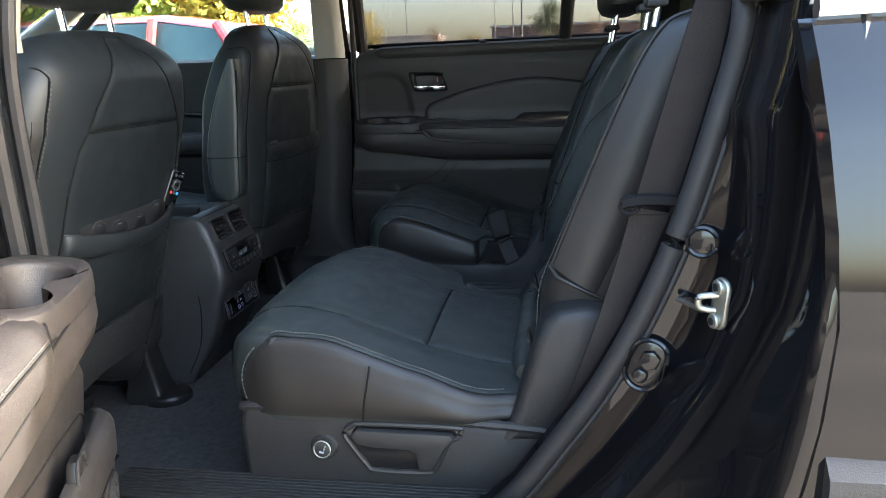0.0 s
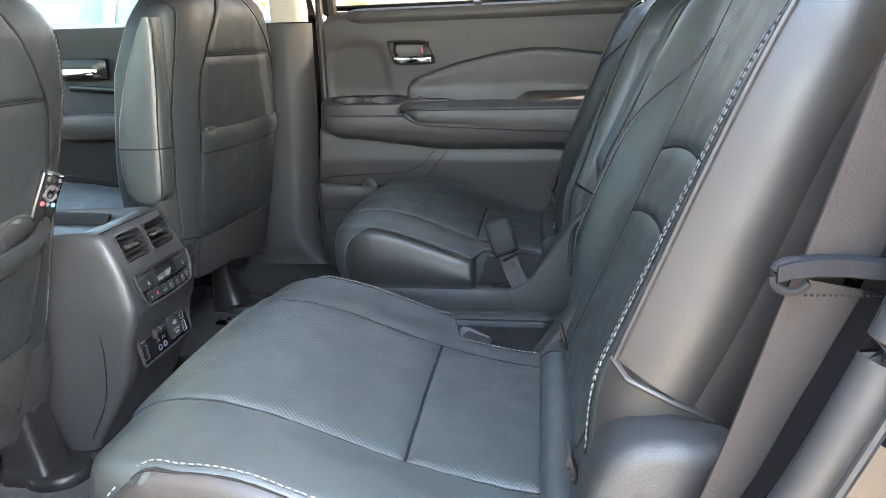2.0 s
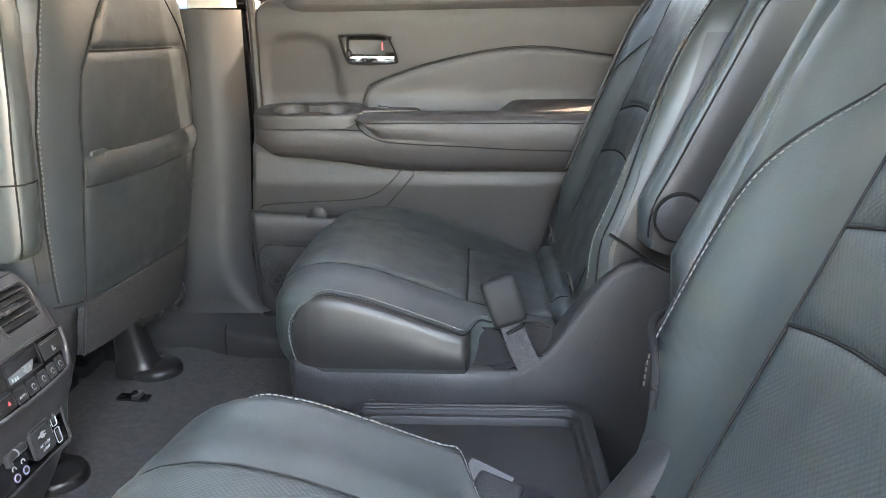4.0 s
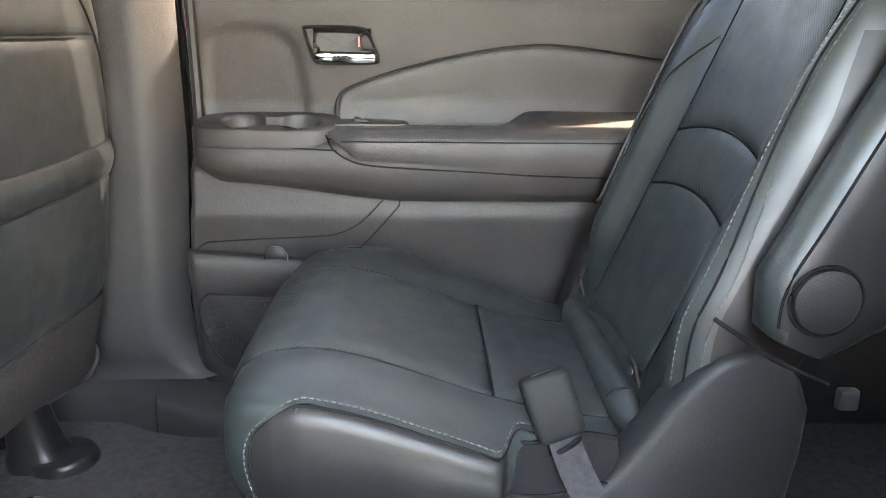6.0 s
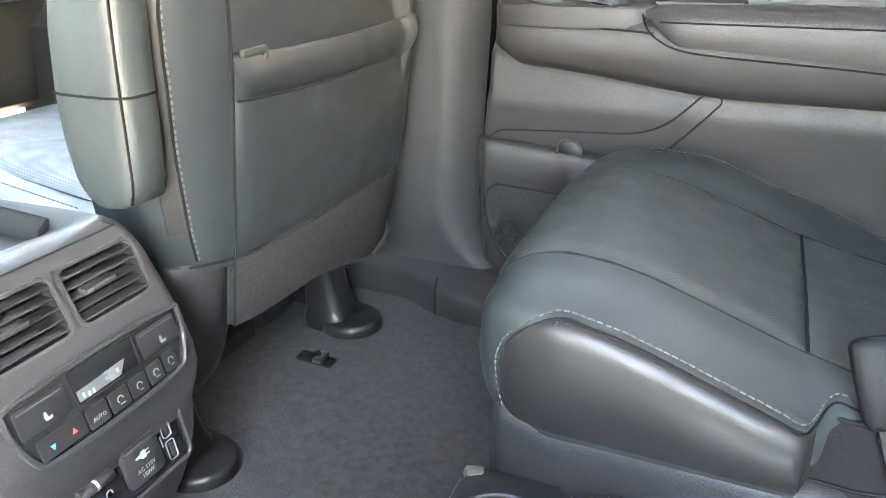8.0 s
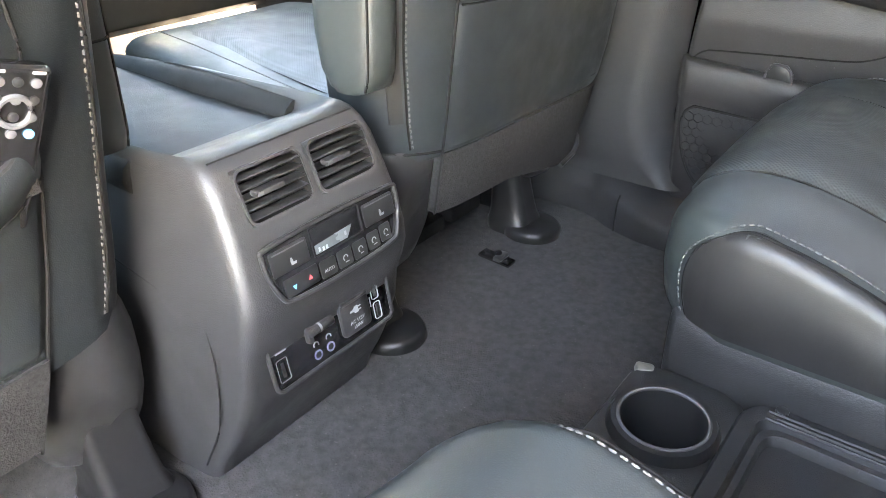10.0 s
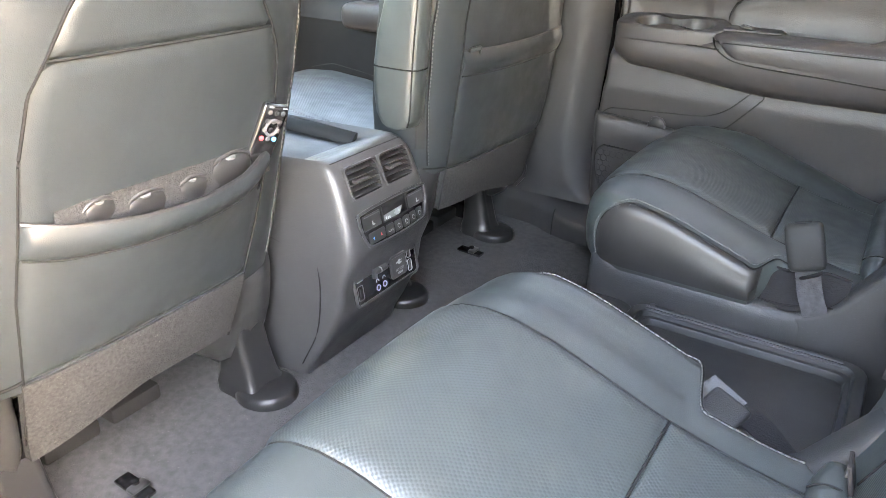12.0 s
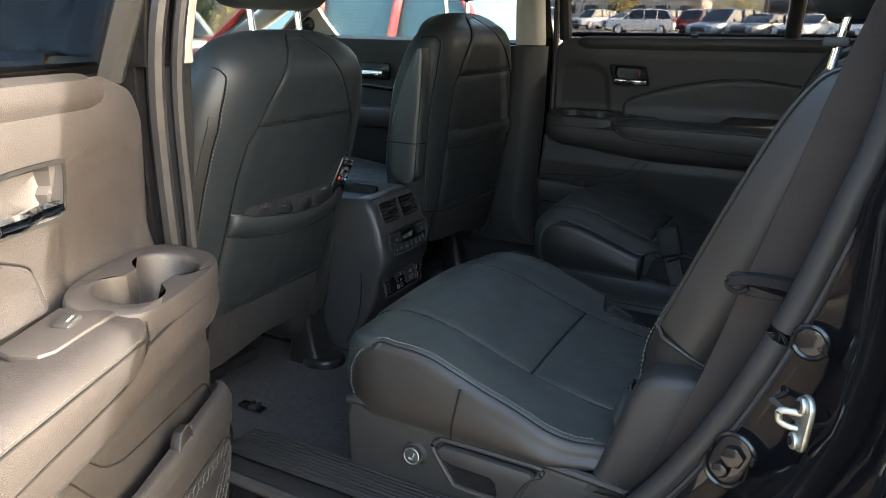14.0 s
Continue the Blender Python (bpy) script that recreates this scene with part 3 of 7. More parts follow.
    def deep(x):
        return 0.955 + 0.045 * bump01(x, 0.0, 0.02)
    shell = [[(cx + x * k, cy + y * k, z) for x, y in around] for z, k in ((1.002, 0.998), (1.0025, 1.004), (1.008, 1.005), (1.026, 1.005), (1.031, 1.000), (1.035, 0.986), (1.037, 0.966))]
    shell += [[(cx + x * k, cy + y * k, z) for x, y in wells] for z, k in ((1.038, 1.07), (1.036, 1.02), (1.030, 0.995))]
    shell += [[(cx + x * 0.93, cy + y * 0.93, deep(x) + 0.006) for x, y in wells], [(cx + x * 0.86, cy + y * 0.86, deep(x)) for x, y in wells], [(cx + x * 0.02, cy + y * 0.02, 0.975) for x, y in wells]]
    shell = [[(x, y, z + 0.16 * (y - cy) * bump01(z, 0.99, 1.03)) for x, y, z in r] for r in shell]
    part("cup_tray", loft(shell, cap=False), DOOR_TRIM, t, "moulded tray with two round cup wells", angle=48)
    # padded armrest top with a stitched edge
    pad = [(0.775, 1.026), (0.72, 1.034), (0.69, 1.034), (0.674, 1.029), (0.667, 1.020), (0.6655, 1.016), (0.664, 1.010), (0.663, 0.998), (0.667, 0.984), (0.680, 0.974), (0.70, 0.972)]
    rows = []
    for x in steps(-0.128, 0.60, 60):
        k = 1 - bump01(x, -0.128, -0.07)
        drop = 0.016 * bump01(x, -0.1, 0.25)
        hollow = 0.026 * bump01(x, 0.15, 0.20)
        rows.append([(x, y + 0.014 * k * k, (max(z, 0.984 + 0.036 * k ** 1.3) if z < 1.022 else z - 0.002 * k) - drop * bump01(1.01 - z, 0, 0.02) + (hollow if i == 0 else 0)) for i, (y, z) in enumerate(pad)])
    pad_ob = part("armrest_pad", loft(rows), DOOR_LEATHER, t, "stitched vinyl armrest pad", angle=60)
    part("stitching", stitches([(x, 0.6650, 1.0192) for x in steps(-0.09, 0.59, 40)], 0.004, 0.003, 0.0006), STITCH, pad_ob)
    part("pad_seam", tube([(x, 0.6640, 1.0145) for x in steps(-0.105, 0.59, 30)], 0.0012, 6), SEAM, pad_ob)
    part("armrest_line", tube(smooth_path([(-0.130, 0.680, 1.022), (-0.120, 0.674, 1.002), (-0.098, 0.673, 0.986), (-0.07, 0.673, 0.977), (-0.02, 0.674, 0.972), (0.1, 0.675, 0.966), (0.24, 0.675, 0.959), (0.6, 0.675, 0.952)], 6), 0.0013, 8), SEAM, t)
    part("tray_line", tube(smooth_path([(-0.345, 0.752, 1.012), (-0.335, 0.712, 1.010), (-0.315, 0.687, 1.008), (-0.27, 0.6770, 1.005), (-0.18, 0.6755, 1.002), (-0.113, 0.6735, 0.999)], 6), 0.0014, 6), SEAM, t)
    # window switch on a flush plate
    sw = part("switch_plate", plate([(-0.118, 0.705), (-0.02, 0.708), (-0.006, 0.716), (-0.002, 0.74), (-0.014, 0.765), (-0.118, 0.77), (-0.124, 0.735)], 0.012, pose(0, 0, 1.0375), 0.004), DOOR_TRIM, t)
    part("window_switch", rbox((0.026, 0.020, 0.008), pose(-0.078, 0.735, 1.0385, 0, 10, 0), 0.003), PLASTIC, sw)
    part("switch_mark", rbox((0.010, 0.002, 0.001), pose(-0.078, 0.731, 1.0428, 0, 10, 0), 0), WHITE, sw)
    # inner handle: thin black bezel, hollow dish, chrome lever, lock tab with a red mark
    mh = facing((-0.111, 0.784, 1.153), (0.03, -1, 0.10))
    out = [(p.x, p.y) for p in smooth_path([(-0.064, 0.026, 0), (-0.058, 0.0325, 0), (0.0, 0.033, 0), (0.030, 0.031, 0), (0.043, 0.024, 0), (0.056, -0.004, 0), (0.060, -0.019, 0), (0.054, -0.0275, 0), (0.0, -0.029, 0), (-0.036, -0.029, 0), (-0.047, -0.024, 0), (-0.056, -0.004, 0)], 4, True)]
    inn = [(x * 0.93, y * 0.87) for x, y in out]
    hb = part("handle_bezel", ring_frame(out, inn, 0.010, mh @ pose(0, 0, 0.006)), SEAM, t, "thin black handle bezel")
    dish = [[(x * k, y * k, zz) for x, y in inn] for k, zz in ((1.0, 0.004), (0.95, -0.014), (0.80, -0.019), (0.02, -0.020))]
    b2 = loft(dish, cap=False)
    bmesh.ops.transform(b2, matrix=mh, verts=b2.verts)
    part("handle_dish", b2, DOOR_TRIM, hb)
    lev = [[(x, y - 0.0006 * math.sin(x * 60), zz + 0.0022 * math.sin(x * 55) + 0.0010 * math.sin(x * 140)) for y, zz in ((-0.027, -0.004), (-0.026, 0.004), (-0.020, 0.009), (-0.013, 0.009), (-0.0085, 0.004), (-0.009, -0.004))] for x in steps(-0.045, 0.052, 26)]
    b2 = loft(lev)
    bmesh.ops.transform(b2, matrix=mh, verts=b2.verts)
    part("lever", b2, CHROME, hb, "polished chrome door lever")
    part("lock_tab", rbox((0.024, 0.024, 0.008), mh @ pose(0.042, 0.008, -0.010, 0, -14, 0), 0.004), DOOR_TRIM, hb)
    part("lock_mark", rbox((0.003, 0.016, 0.002), mh @ pose(0.0265, 0.009, -0.010), 0), RED, hb)
    # lower seam sweeping up to a blunt horn, and the open map pocket
    seam = smooth_path([(-0.370, 0, 0.802), (-0.366, 0, 0.812), (-0.357, 0, 0.823), (-0.343, 0, 0.8315), (-0.325, 0, 0.834), (-0.25, 0, 0.839), (-0.15, 0, 0.845), (-0.115, 0, 0.852), (-0.085, 0, 0.868), (-0.058, 0, 0.894), (-0.04, 0, 0.912), (-0.026, 0, 0.912), (-0.017, 0, 0.903), (-0.03, 0, 0.885), (-0.074, 0, 0.835), (-0.10, 0, 0.815)], 6)
    part("panel_joint", tube([(p.x, door_y(p.x, p.z) - 0.0004, p.z) for p in seam], 0.0013, 8), SEAM, t)
    rows = []
    for z, out_y in ((0.56, 0.725), (0.60, 0.716), (0.66, 0.708), (0.72, 0.703), (0.742, 0.7015), (0.750, 0.7005), (0.756, 0.6975), (0.764, 0.6955), (0.79, 0.694), (0.803, 0.6945), (0.812, 0.698), (0.8155, 0.702), (0.816, 0.708)):
        row = []
        for x in edged(-0.372, -0.085, 36):
            e = bump01(x, -0.125, -0.085)
            low = bump01(z, 0.60, 0.75)
            row.append((x, out_y + (0.737 - out_y) * e ** 1.5 + 0.012 * (1 - bump01(x, -0.372, -0.358)), z - 0.065 * (x + 0.24) * low))
        rows.append(row)
    part("map_pocket", slab(rows, (0, 0.005, 0)), DOOR_TRIM_SHADED, t, "open map pocket along the door foot", angle=55)
    part("pocket_tab", prism([(-0.242, 0.805), (-0.240, 0.824), (-0.232, 0.834), (-0.214, 0.833), (-0.205, 0.822), (-0.203, 0.805)], "y", 0.700, 0.712, 0.003), DARK_SATIN, t)
    part("tab_rim", tube(smooth_path([(-0.242, 0.699, 0.812), (-0.240, 0.699, 0.824), (-0.232, 0.699, 0.834), (-0.214, 0.699, 0.833), (-0.205, 0.699, 0.822), (-0.203, 0.699, 0.810)], 3), 0.0022, 6), DOOR_TRIM_SHADED, t)
    # speaker grille in its own outline, with a mesh of hexagon ribs
    edge_pts = smooth_path([(-0.357, 0, 0.707), (-0.3545, 0, 0.733), (-0.343, 0, 0.7475), (-0.32, 0, 0.750), (-0.18, 0, 0.741), (-0.155, 0, 0.72), (-0.150, 0, 0.64), (-0.19, 0, 0.590), (-0.26, 0, 0.588), (-0.318, 0, 0.612), (-0.346, 0, 0.655)], 5, True)

    def grille_y(z):
        return lerp_table([(0.56, 0.725), (0.60, 0.716), (0.66, 0.708), (0.72, 0.703), (0.76, 0.700)], z)
    mid_x, mid_z = -0.255, 0.668
    disc = [[(mid_x + (p.x - mid_x) * k, grille_y(p.z) + dy, mid_z + (p.z - mid_z) * k) for p in edge_pts] for k, dy in ((1.0, 0.002), (0.99, -0.0015), (0.975, -0.0025), (0.955, -0.001), (0.6, -0.001), (0.02, -0.001))]
    gr = part("speaker_grille", loft(disc, cap=False), PLASTIC, t, "black speaker grille with hexagon ribs")
    part("grille_joint", tube([(p.x, grille_y(p.z) - 0.0006, p.z) for p in edge_pts], 0.0016, 6, closed=True), SEAM, gr)
    hexes = bmesh.new()
    for r in range(12):
        for c in range(13):
            hx, hz = -0.344 + c * 0.0152 + (r % 2) * 0.0076, 0.600 + r * 0.0132
            inside = hz < 0.738 and hx > -0.346 and hz > 0.660 - (hx + 0.342) * 1.15
            if inside:
                gy = grille_y(hz) - 0.0018
                ring = [(hx + 0.0080 * math.cos(k * math.tau / 6 + math.pi / 6), gy, hz + 0.0080 * math.sin(k * math.tau / 6 + math.pi / 6)) for k in range(6)]
                tube(ring, 0.0010, 4, hexes, closed=True, up=(0, 1, 0))
    part("grille_mesh", hexes, PLASTIC, gr)
    # outer skin, glass and frame
    part("outer_skin", loft([[(x, y, z) for y, z in ((0.850, 1.26), (0.90, 1.20), (0.93, 1.05), (0.935, 0.90), (0.92, 0.70), (0.90, 0.5), (0.86, 0.45), (0.83, 0.50), (0.842, 1.24))] for x in steps(-0.355, 0.50, 12)]), PAINT, t)
    frame_pts = [(-0.335, 0.815, 1.26), (-0.325, 0.735, 1.45), (-0.31, 0.665, 1.60), (-0.27, 0.655, 1.625), (0.1, 0.655, 1.635), (0.5, 0.655, 1.62), (0.56, 0.71, 1.5), (0.60, 0.815, 1.26)]
    part("window_frame", tube(smooth_path(frame_pts, 5), 0.020, 8), PLASTIC_SMOOTH, t)
    part("divider_bar", tube([(0.322, 0.825, 1.25), (0.335, 0.745, 1.45), (0.34, 0.665, 1.62)], 0.021, 10), PLASTIC_SMOOTH, t)
    part("window_glass", slab([[(-0.34, 0.826, 1.24), (0.57, 0.826, 1.24)], [(-0.33, 0.745, 1.45), (0.57, 0.745, 1.45)], [(-0.31, 0.662, 1.63), (0.55, 0.662, 1.63)]], (0, 0.004, 0)), TINT, t, "lightly tinted window glass")
    return t


rear_door("rear_door", "closed rear car door with dark trim, padded armrest and chrome handle")


# ---- seats of the second row ----
CUSH = [(-0.190, 0.786), (-0.186, 0.806), (-0.178, 0.822), (-0.165, 0.834), (-0.145, 0.843), (-0.115, 0.848), (-0.08, 0.846), (-0.03, 0.834), (0.03, 0.812), (0.09, 0.790), (0.15, 0.774), (0.20, 0.764), (0.26, 0.757)]


def cush_z(x, yl):
    z = lerp_table(CUSH, x)
    out = bump01(yl, 0.545, 0.615) * (1 - 0.6 * bump01(yl, 0.64, 0.675))
    z += 0.016 * out * bump01(x, -0.10, 0.0) * (1 - bump01(x, 0.10, 0.22)) - 0.002 * out
    z -= 0.010 * bump01(0.25 - yl, 0, 0.07)
    crown = max(0.0, 1 - ((yl - 0.412) / 0.14) ** 2)
    return z + 0.004 * crown


def second_row_seat(side, label):
    s = side

    def P(x, yl, z):
        return Vector((x, s * yl, z))
    t = thing("captain_seat", label, "car seat", (0.1, s * 0.415, 0.5), "second row seats")
    # cushion
    reach = 0.040 if s < 0 else 0.0
    rings = []
    xs = [-0.1905, -0.188, -0.184, -0.178, -0.17, -0.16, -0.145, -0.125, -0.10, -0.07, -0.04, -0.01, 0.02, 0.05, 0.08, 0.10, 0.12, 0.14, 0.17, 0.20, 0.23, 0.255]
    edge = []
    edge_in = []
    skin = {}
    for x in xs:
        tuck = lerp_table([(-0.1905, 0.085), (-0.188, 0.068), (-0.184, 0.055), (-0.178, 0.044), (-0.17, 0.034), (-0.16, 0.025), (-0.145, 0.015), (-0.125, 0.006), (-0.10, 0)], x)
        yo = 0.668 - tuck - 0.03 * bump01(x, 0.16, 0.26)
        yi = 0.166 - reach + tuck + (0.052 + reach) * bump01(x, 0.098, 0.125)
        zb = lerp_table([(-0.1905, 0.768), (-0.186, 0.745), (-0.178, 0.732), (-0.165, 0.722), (-0.15, 0.716)], x)
        zo, zi = cush_z(x, yo - 0.02), cush_z(x, yi + 0.02)
        r = min(0.022, (zo - zb) * 0.45)
        skin[x] = (yo, yi, zb, zo, zi, r)
        ring = []
        for k in range(5):
            q = k / 4
            ring.append(P(x, yo + 0.016 * math.sin(math.pi * (0.12 + 0.7 * q)), zb + q * (zo - r - zb)))
        for a in (25, 50, 75):
            ring.append(P(x, yo + 0.009 - r + r * math.cos(radians(a)), zo - r + r * math.sin(radians(a))))
        edge.append(P(x, yo + 0.007 - r * 0.35, zo - r * 0.24))
        for yl in steps(yo - r * 0.9, yi + r * 0.9, 21):
            ring.append(P(x, yl, cush_z(x, yl)))
        for a in (75, 50, 25):
            ring.append(P(x, yi - 0.006 + r - r * math.cos(radians(a)), zi - r + r * math.sin(radians(a))))
        edge_in.append(P(x, yi - 0.004 + r * 0.35, zi - r * 0.22))
        for k in range(5):
            q = 1 - k / 4
            ring.append(P(x, yi - 0.010 * math.sin(math.pi * (0.12 + 0.7 * q)), zb + q * (zi - r - zb)))
        rings.append(ring)
    cushion = part("cushion", loft(rings), LEATHER, t, "smooth black leather seat cushion with vinyl side panels", angle=60)
    for nm, x0, x1, n in (("front_insert", -0.186, 0.1008, 28), ("rear_insert", 0.1022, 0.246, 12)):
        rows = []
        for x in edged(x0, x1, n):
            row = []
            for yl in edged(0.272, 0.553, 22):
                e = min((yl - 0.272), (0.553 - yl), (x1 - x), (x - x0 + 0.02 if nm == "front_insert" else x - x0)) / 0.012
                lift = 0.0055 * min(1, max(0, e)) ** 0.5 - 0.0015
                nx = -0.8 * bump01(-x, 0.15, 0.186)
                row.append(P(x + nx * lift * 1.3, yl, cush_z(x, yl) + lift * (1 - 0.4 * bump01(-x, 0.15, 0.186))))
            rows.append(row)
        part(nm, slab(rows, (0.002, 0, -0.012)), PERF, cushion, "perforated leather insert", angle=60)
    for yl in (0.2715, 0.5535):
        part("insert_seam", tube([P(x, yl, cush_z(x, yl) + 0.0002) for x in steps(-0.180, 0.248, 40)], 0.0010, 6), SEAM, cushion)
    part("insert_seam", tube([P(0.1015, yl, cush_z(0.1015, yl) + 0.0006) for yl in steps(0.272, 0.553, 16)], 0.0015, 6), SEAM, cushion)
    tables = [[(q, skin[q][j]) for q in xs] for j in range(6)]

    def flank(x, z, k, proud=0.0):
        """A point on the outer (k = 1) or inner (k = -1) side of the cushion."""
        yo, yi, zb, zo, zi, r = (lerp_table(table, x) for table in tables)
        ze = zo if k > 0 else zi
        if z > ze - r:
            sa = min(0.95, (z - ze + r) / r)
            ca = math.sqrt(1 - sa * sa)
            yl = yo + 0.009 - r + r * ca if k > 0 else yi - 0.006 + r - r * ca
        else:
            q = max(0.0, (z - zb) / (ze - r - zb))
            yl = yo + 0.016 * math.sin(math.pi * (0.12 + 0.7 * q)) if k > 0 else yi - 0.010 * math.sin(math.pi * (0.12 + 0.7 * q))
        return P(x, yl + proud * k, z)
    for line, k in ((edge, 1), (edge_in, -1)):
        bend = ((-0.138, 0.726), (-0.145, 0.748), (-0.147, 0.772), (-0.141, 0.796), (-0.126, 0.815)) if k > 0 else ((-0.142, 0.726), (-0.148, 0.748), (-0.150, 0.772), (-0.144, 0.796), (-0.130, 0.815))
        keep = [p for p in line if p.x > -0.105][:-1]
        path = smooth_path([flank(x, z, k) for x, z in bend] + keep, 6)
        path = [p + Vector((0, s * 0.0012 * k, 0.0014)) for p in path]
        part("piping", tube(path, 0.0011, 6), SEAM, cushion)
        front_run = [flank(x - 0.006, z + 0.001, k, 0.0012) for x, z in bend[:-1]] + [flank(-0.130, 0.8215, k, 0.0012)]
        top_run = [p + Vector((0, -s * 0.006 * k, 0.0058)) for p in keep]
        part("stitching", stitches(smooth_path(front_run + top_run, 6)), STITCH, cushion)
        # vinyl side panel below the seam
        front_most = min(range(len(path)), key=lambda i: path[i].x)
        lower = sorted((p.x, p.z) for p in path[:front_most + 1])
        upper = sorted((p.x, p.z) for p in path[front_most:])
        x_first = max(upper[0][0], lower[0][0])
        rows = []
        for x in edged(x_first, x_first + 0.03, 10)[:-1] + steps(x_first + 0.03, 0.108 if k < 0 else 0.25, 30):
            zb = lerp_table(tables[2], x)
            z1 = lerp_table(upper, x)
            z0 = lerp_table(lower, x) if x < lower[-1][0] else min(lower[-1][1], zb + 0.008)
            rows.append([flank(x, z, k, 0.0018) for z in steps(z0, max(z1, z0 + 0.002), 12)])
        part("side_panel", slab(rows, (0, -s * 0.005 * k, 0)), LEATHER_SIDE, cushion, "grained vinyl side panel", angle=60)
    part("side_seam", tube(smooth_path([P(0.045, 0.6845, 0.808), P(0.04, 0.687, 0.78), P(0.034, 0.686, 0.75), P(0.03, 0.680, 0.722)], 5), 0.0014, 6), SEAM, cushion)
    # bolster roll at the back of the cushion
    roll = [P(0.256, yl, 0.768) for yl in steps(0.232, 0.60, 12)]
    part("rear_roll", tube(roll, lambda q: 0.023 * min(1, (0.35 + 9 * min(q, 1 - q))) ** 0.5, 14), LEATHER, t, "smooth leather roll behind the cushion")
    part("roll_seam", tube([P(0.252 + 0.0232 * math.cos(a / 12 * math.pi - 2.6), 0.285, 0.768 - 0.0232 * math.sin(a / 12 * math.pi - 2.6)) for a in range(10)], 0.0009, 6), SEAM, t)
    # backrest
    def fx(z):
        return 0.262 + (z - 0.79) * 0.405

    def back_x(z, yl):
        v = (yl - 0.408) / (0.285 if s < 0 and yl < 0.408 else 0.215)
        bol = 0.030 * bump01(abs(v), 0.60, 0.85) * bump01(z, 0.80, 0.92) * (1 - 0.5 * bump01(z, 1.15, 1.27))
        rnd = 0.05 * bump01(abs(v), 0.86, 1.06) ** 2
        return fx(z) - bol + rnd + 0.05 * bump01(z, 1.22, 1.285) ** 2 + 0.006 * math.cos(v * 2)
    rings = []
    zs = [0.775, 0.80, 0.83, 0.86, 0.89, 0.905, 0.92, 0.935, 0.95, 0.97, 0.99, 1.03, 1.07, 1.11, 1.15, 1.185, 1.215, 1.24, 1.258, 1.270, 1.278, 1.282]
    for z in zs:
        tk = lerp_table([(1.10, 0.0), (1.18, 0.006), (1.22, 0.018), (1.25, 0.04), (1.27, 0.07), (1.282, 0.11)], z)
        yo, yi = 0.625 - tk, (0.192 if s > 0 else 0.176 - 0.060 * bump01(z, 0.90, 0.945)) + tk
        th = lerp_table([(0.775, 0.10), (0.90, 0.13), (1.1, 0.10), (1.22, 0.07), (1.27, 0.045), (1.282, 0.03)], z)
        ring = [P(back_x(z, yl), yl, z) for yl in steps(yo, yi, 27)]
        xb = fx(z) + th + 0.05 * bump01(z, 1.22, 1.285) ** 2
        ring += [P(xb - 0.03, yi - 0.006, z + 0.0), P(xb - 0.006, yi + 0.01, z), P(xb, yi + 0.05, z), P(xb + 0.004, 0.408, z), P(xb, yo - 0.05, z), P(xb - 0.006, yo - 0.01, z), P(xb - 0.03, yo + 0.006, z)]
        rings.append(ring)
    back = part("backrest", loft(rings), [LEATHER, LEATHER_SIDE], t, "smooth black leather backrest", angle=60)
    # side faces get the darker vinyl colour to hold down sky glare there
    for f in back.data.polygons:
        if abs(f.normal.y) > 0.6 and not (0.20 if s > 0 else 0.14) < abs(f.center.y) < 0.612:
            f.material_index = 1
    for z0, z1 in ((0.805, 0.9953), (0.9967, 1.0693), (1.0707, 1.245)):
        rows = []
        for z in edged(z0, z1, 14):
            row = []
            for yl in edged(0.283, 0.533, 18):
                v = (yl - 0.408) / 0.125
                zz = z - 0.016 * v * v * (1 - 0.6 * bump01(z, 1.08, 1.2))
                e = min(yl - 0.283, 0.533 - yl, z - z0, z1 - z) / 0.012
                lift = 0.0045 * min(1, max(0, e)) ** 0.5 - 0.0012
                row.append(P(back_x(zz, yl) - lift, yl, zz + lift * 0.3))
            rows.append(row)
        part("back_insert", slab(rows, (0.014, 0, -0.003)), PERF, back, "perforated leather insert", angle=60)
    for yl in (0.2825, 0.5335):
        part("insert_seam", tube([P(back_x(z, yl) - 0.0004, yl, z) for z in steps(0.80, 1.235, 40)], 0.0013, 6), SEAM, back)
    for z in (0.996, 1.070):
        arc = []
        for yl in steps(0.284, 0.532, 20):
            zz = z - 0.016 * ((yl - 0.408) / 0.125) ** 2 * (1 - 0.6 * bump01(z, 1.08, 1.2))
            arc.append(P(back_x(zz, yl) - 0.0006, yl, zz))
        part("insert_seam", tube(arc, 0.0015, 6), SEAM, back)
    # one edge has twin rows of stitching; the other a single row that sweeps out from the insert
    twin = (0.222, 0.208) if s > 0 else (0.584, 0.598)
    for yl in twin:
        run = [(yl - (0.014 * bump01(1.17 - z, 0.0, 0.24) if s > 0 else 0.0), z) for z in steps(0.84, 1.24, 50)]
        part("stitching", stitches([P(back_x(z, y) - 0.0022, y, z) for y, z in run]), STITCH, back)
    mid_y = sum(twin) / 2
    run = [(mid_y - (0.014 * bump01(1.17 - z, 0.0, 0.24) if s > 0 else 0.0), z) for z in steps(0.83, 1.25, 40)]
    part("piping", tube([P(back_x(z, y) - 0.0008, y, z) for y, z in run], 0.0012, 6), SEAM, back)
    sweep = [(0.538, 1.178), (0.556, 1.158), (0.580, 1.120), (0.598, 1.072), (0.608, 1.010), (0.612, 0.945), (0.614, 0.86)]
    if s < 0:
        sweep = [(0.816 - yl - 0.041 * bump01(yl, 0.54, 0.61), z) for yl, z in sweep]
        part("stitching", stitches([P(back_x(z, 0.136) - 0.0022, 0.136, z) for z in steps(0.915, 1.20, 40)]), STITCH, back)
    sweep = smooth_path([(yl, 0, z) for yl, z in sweep], 8)
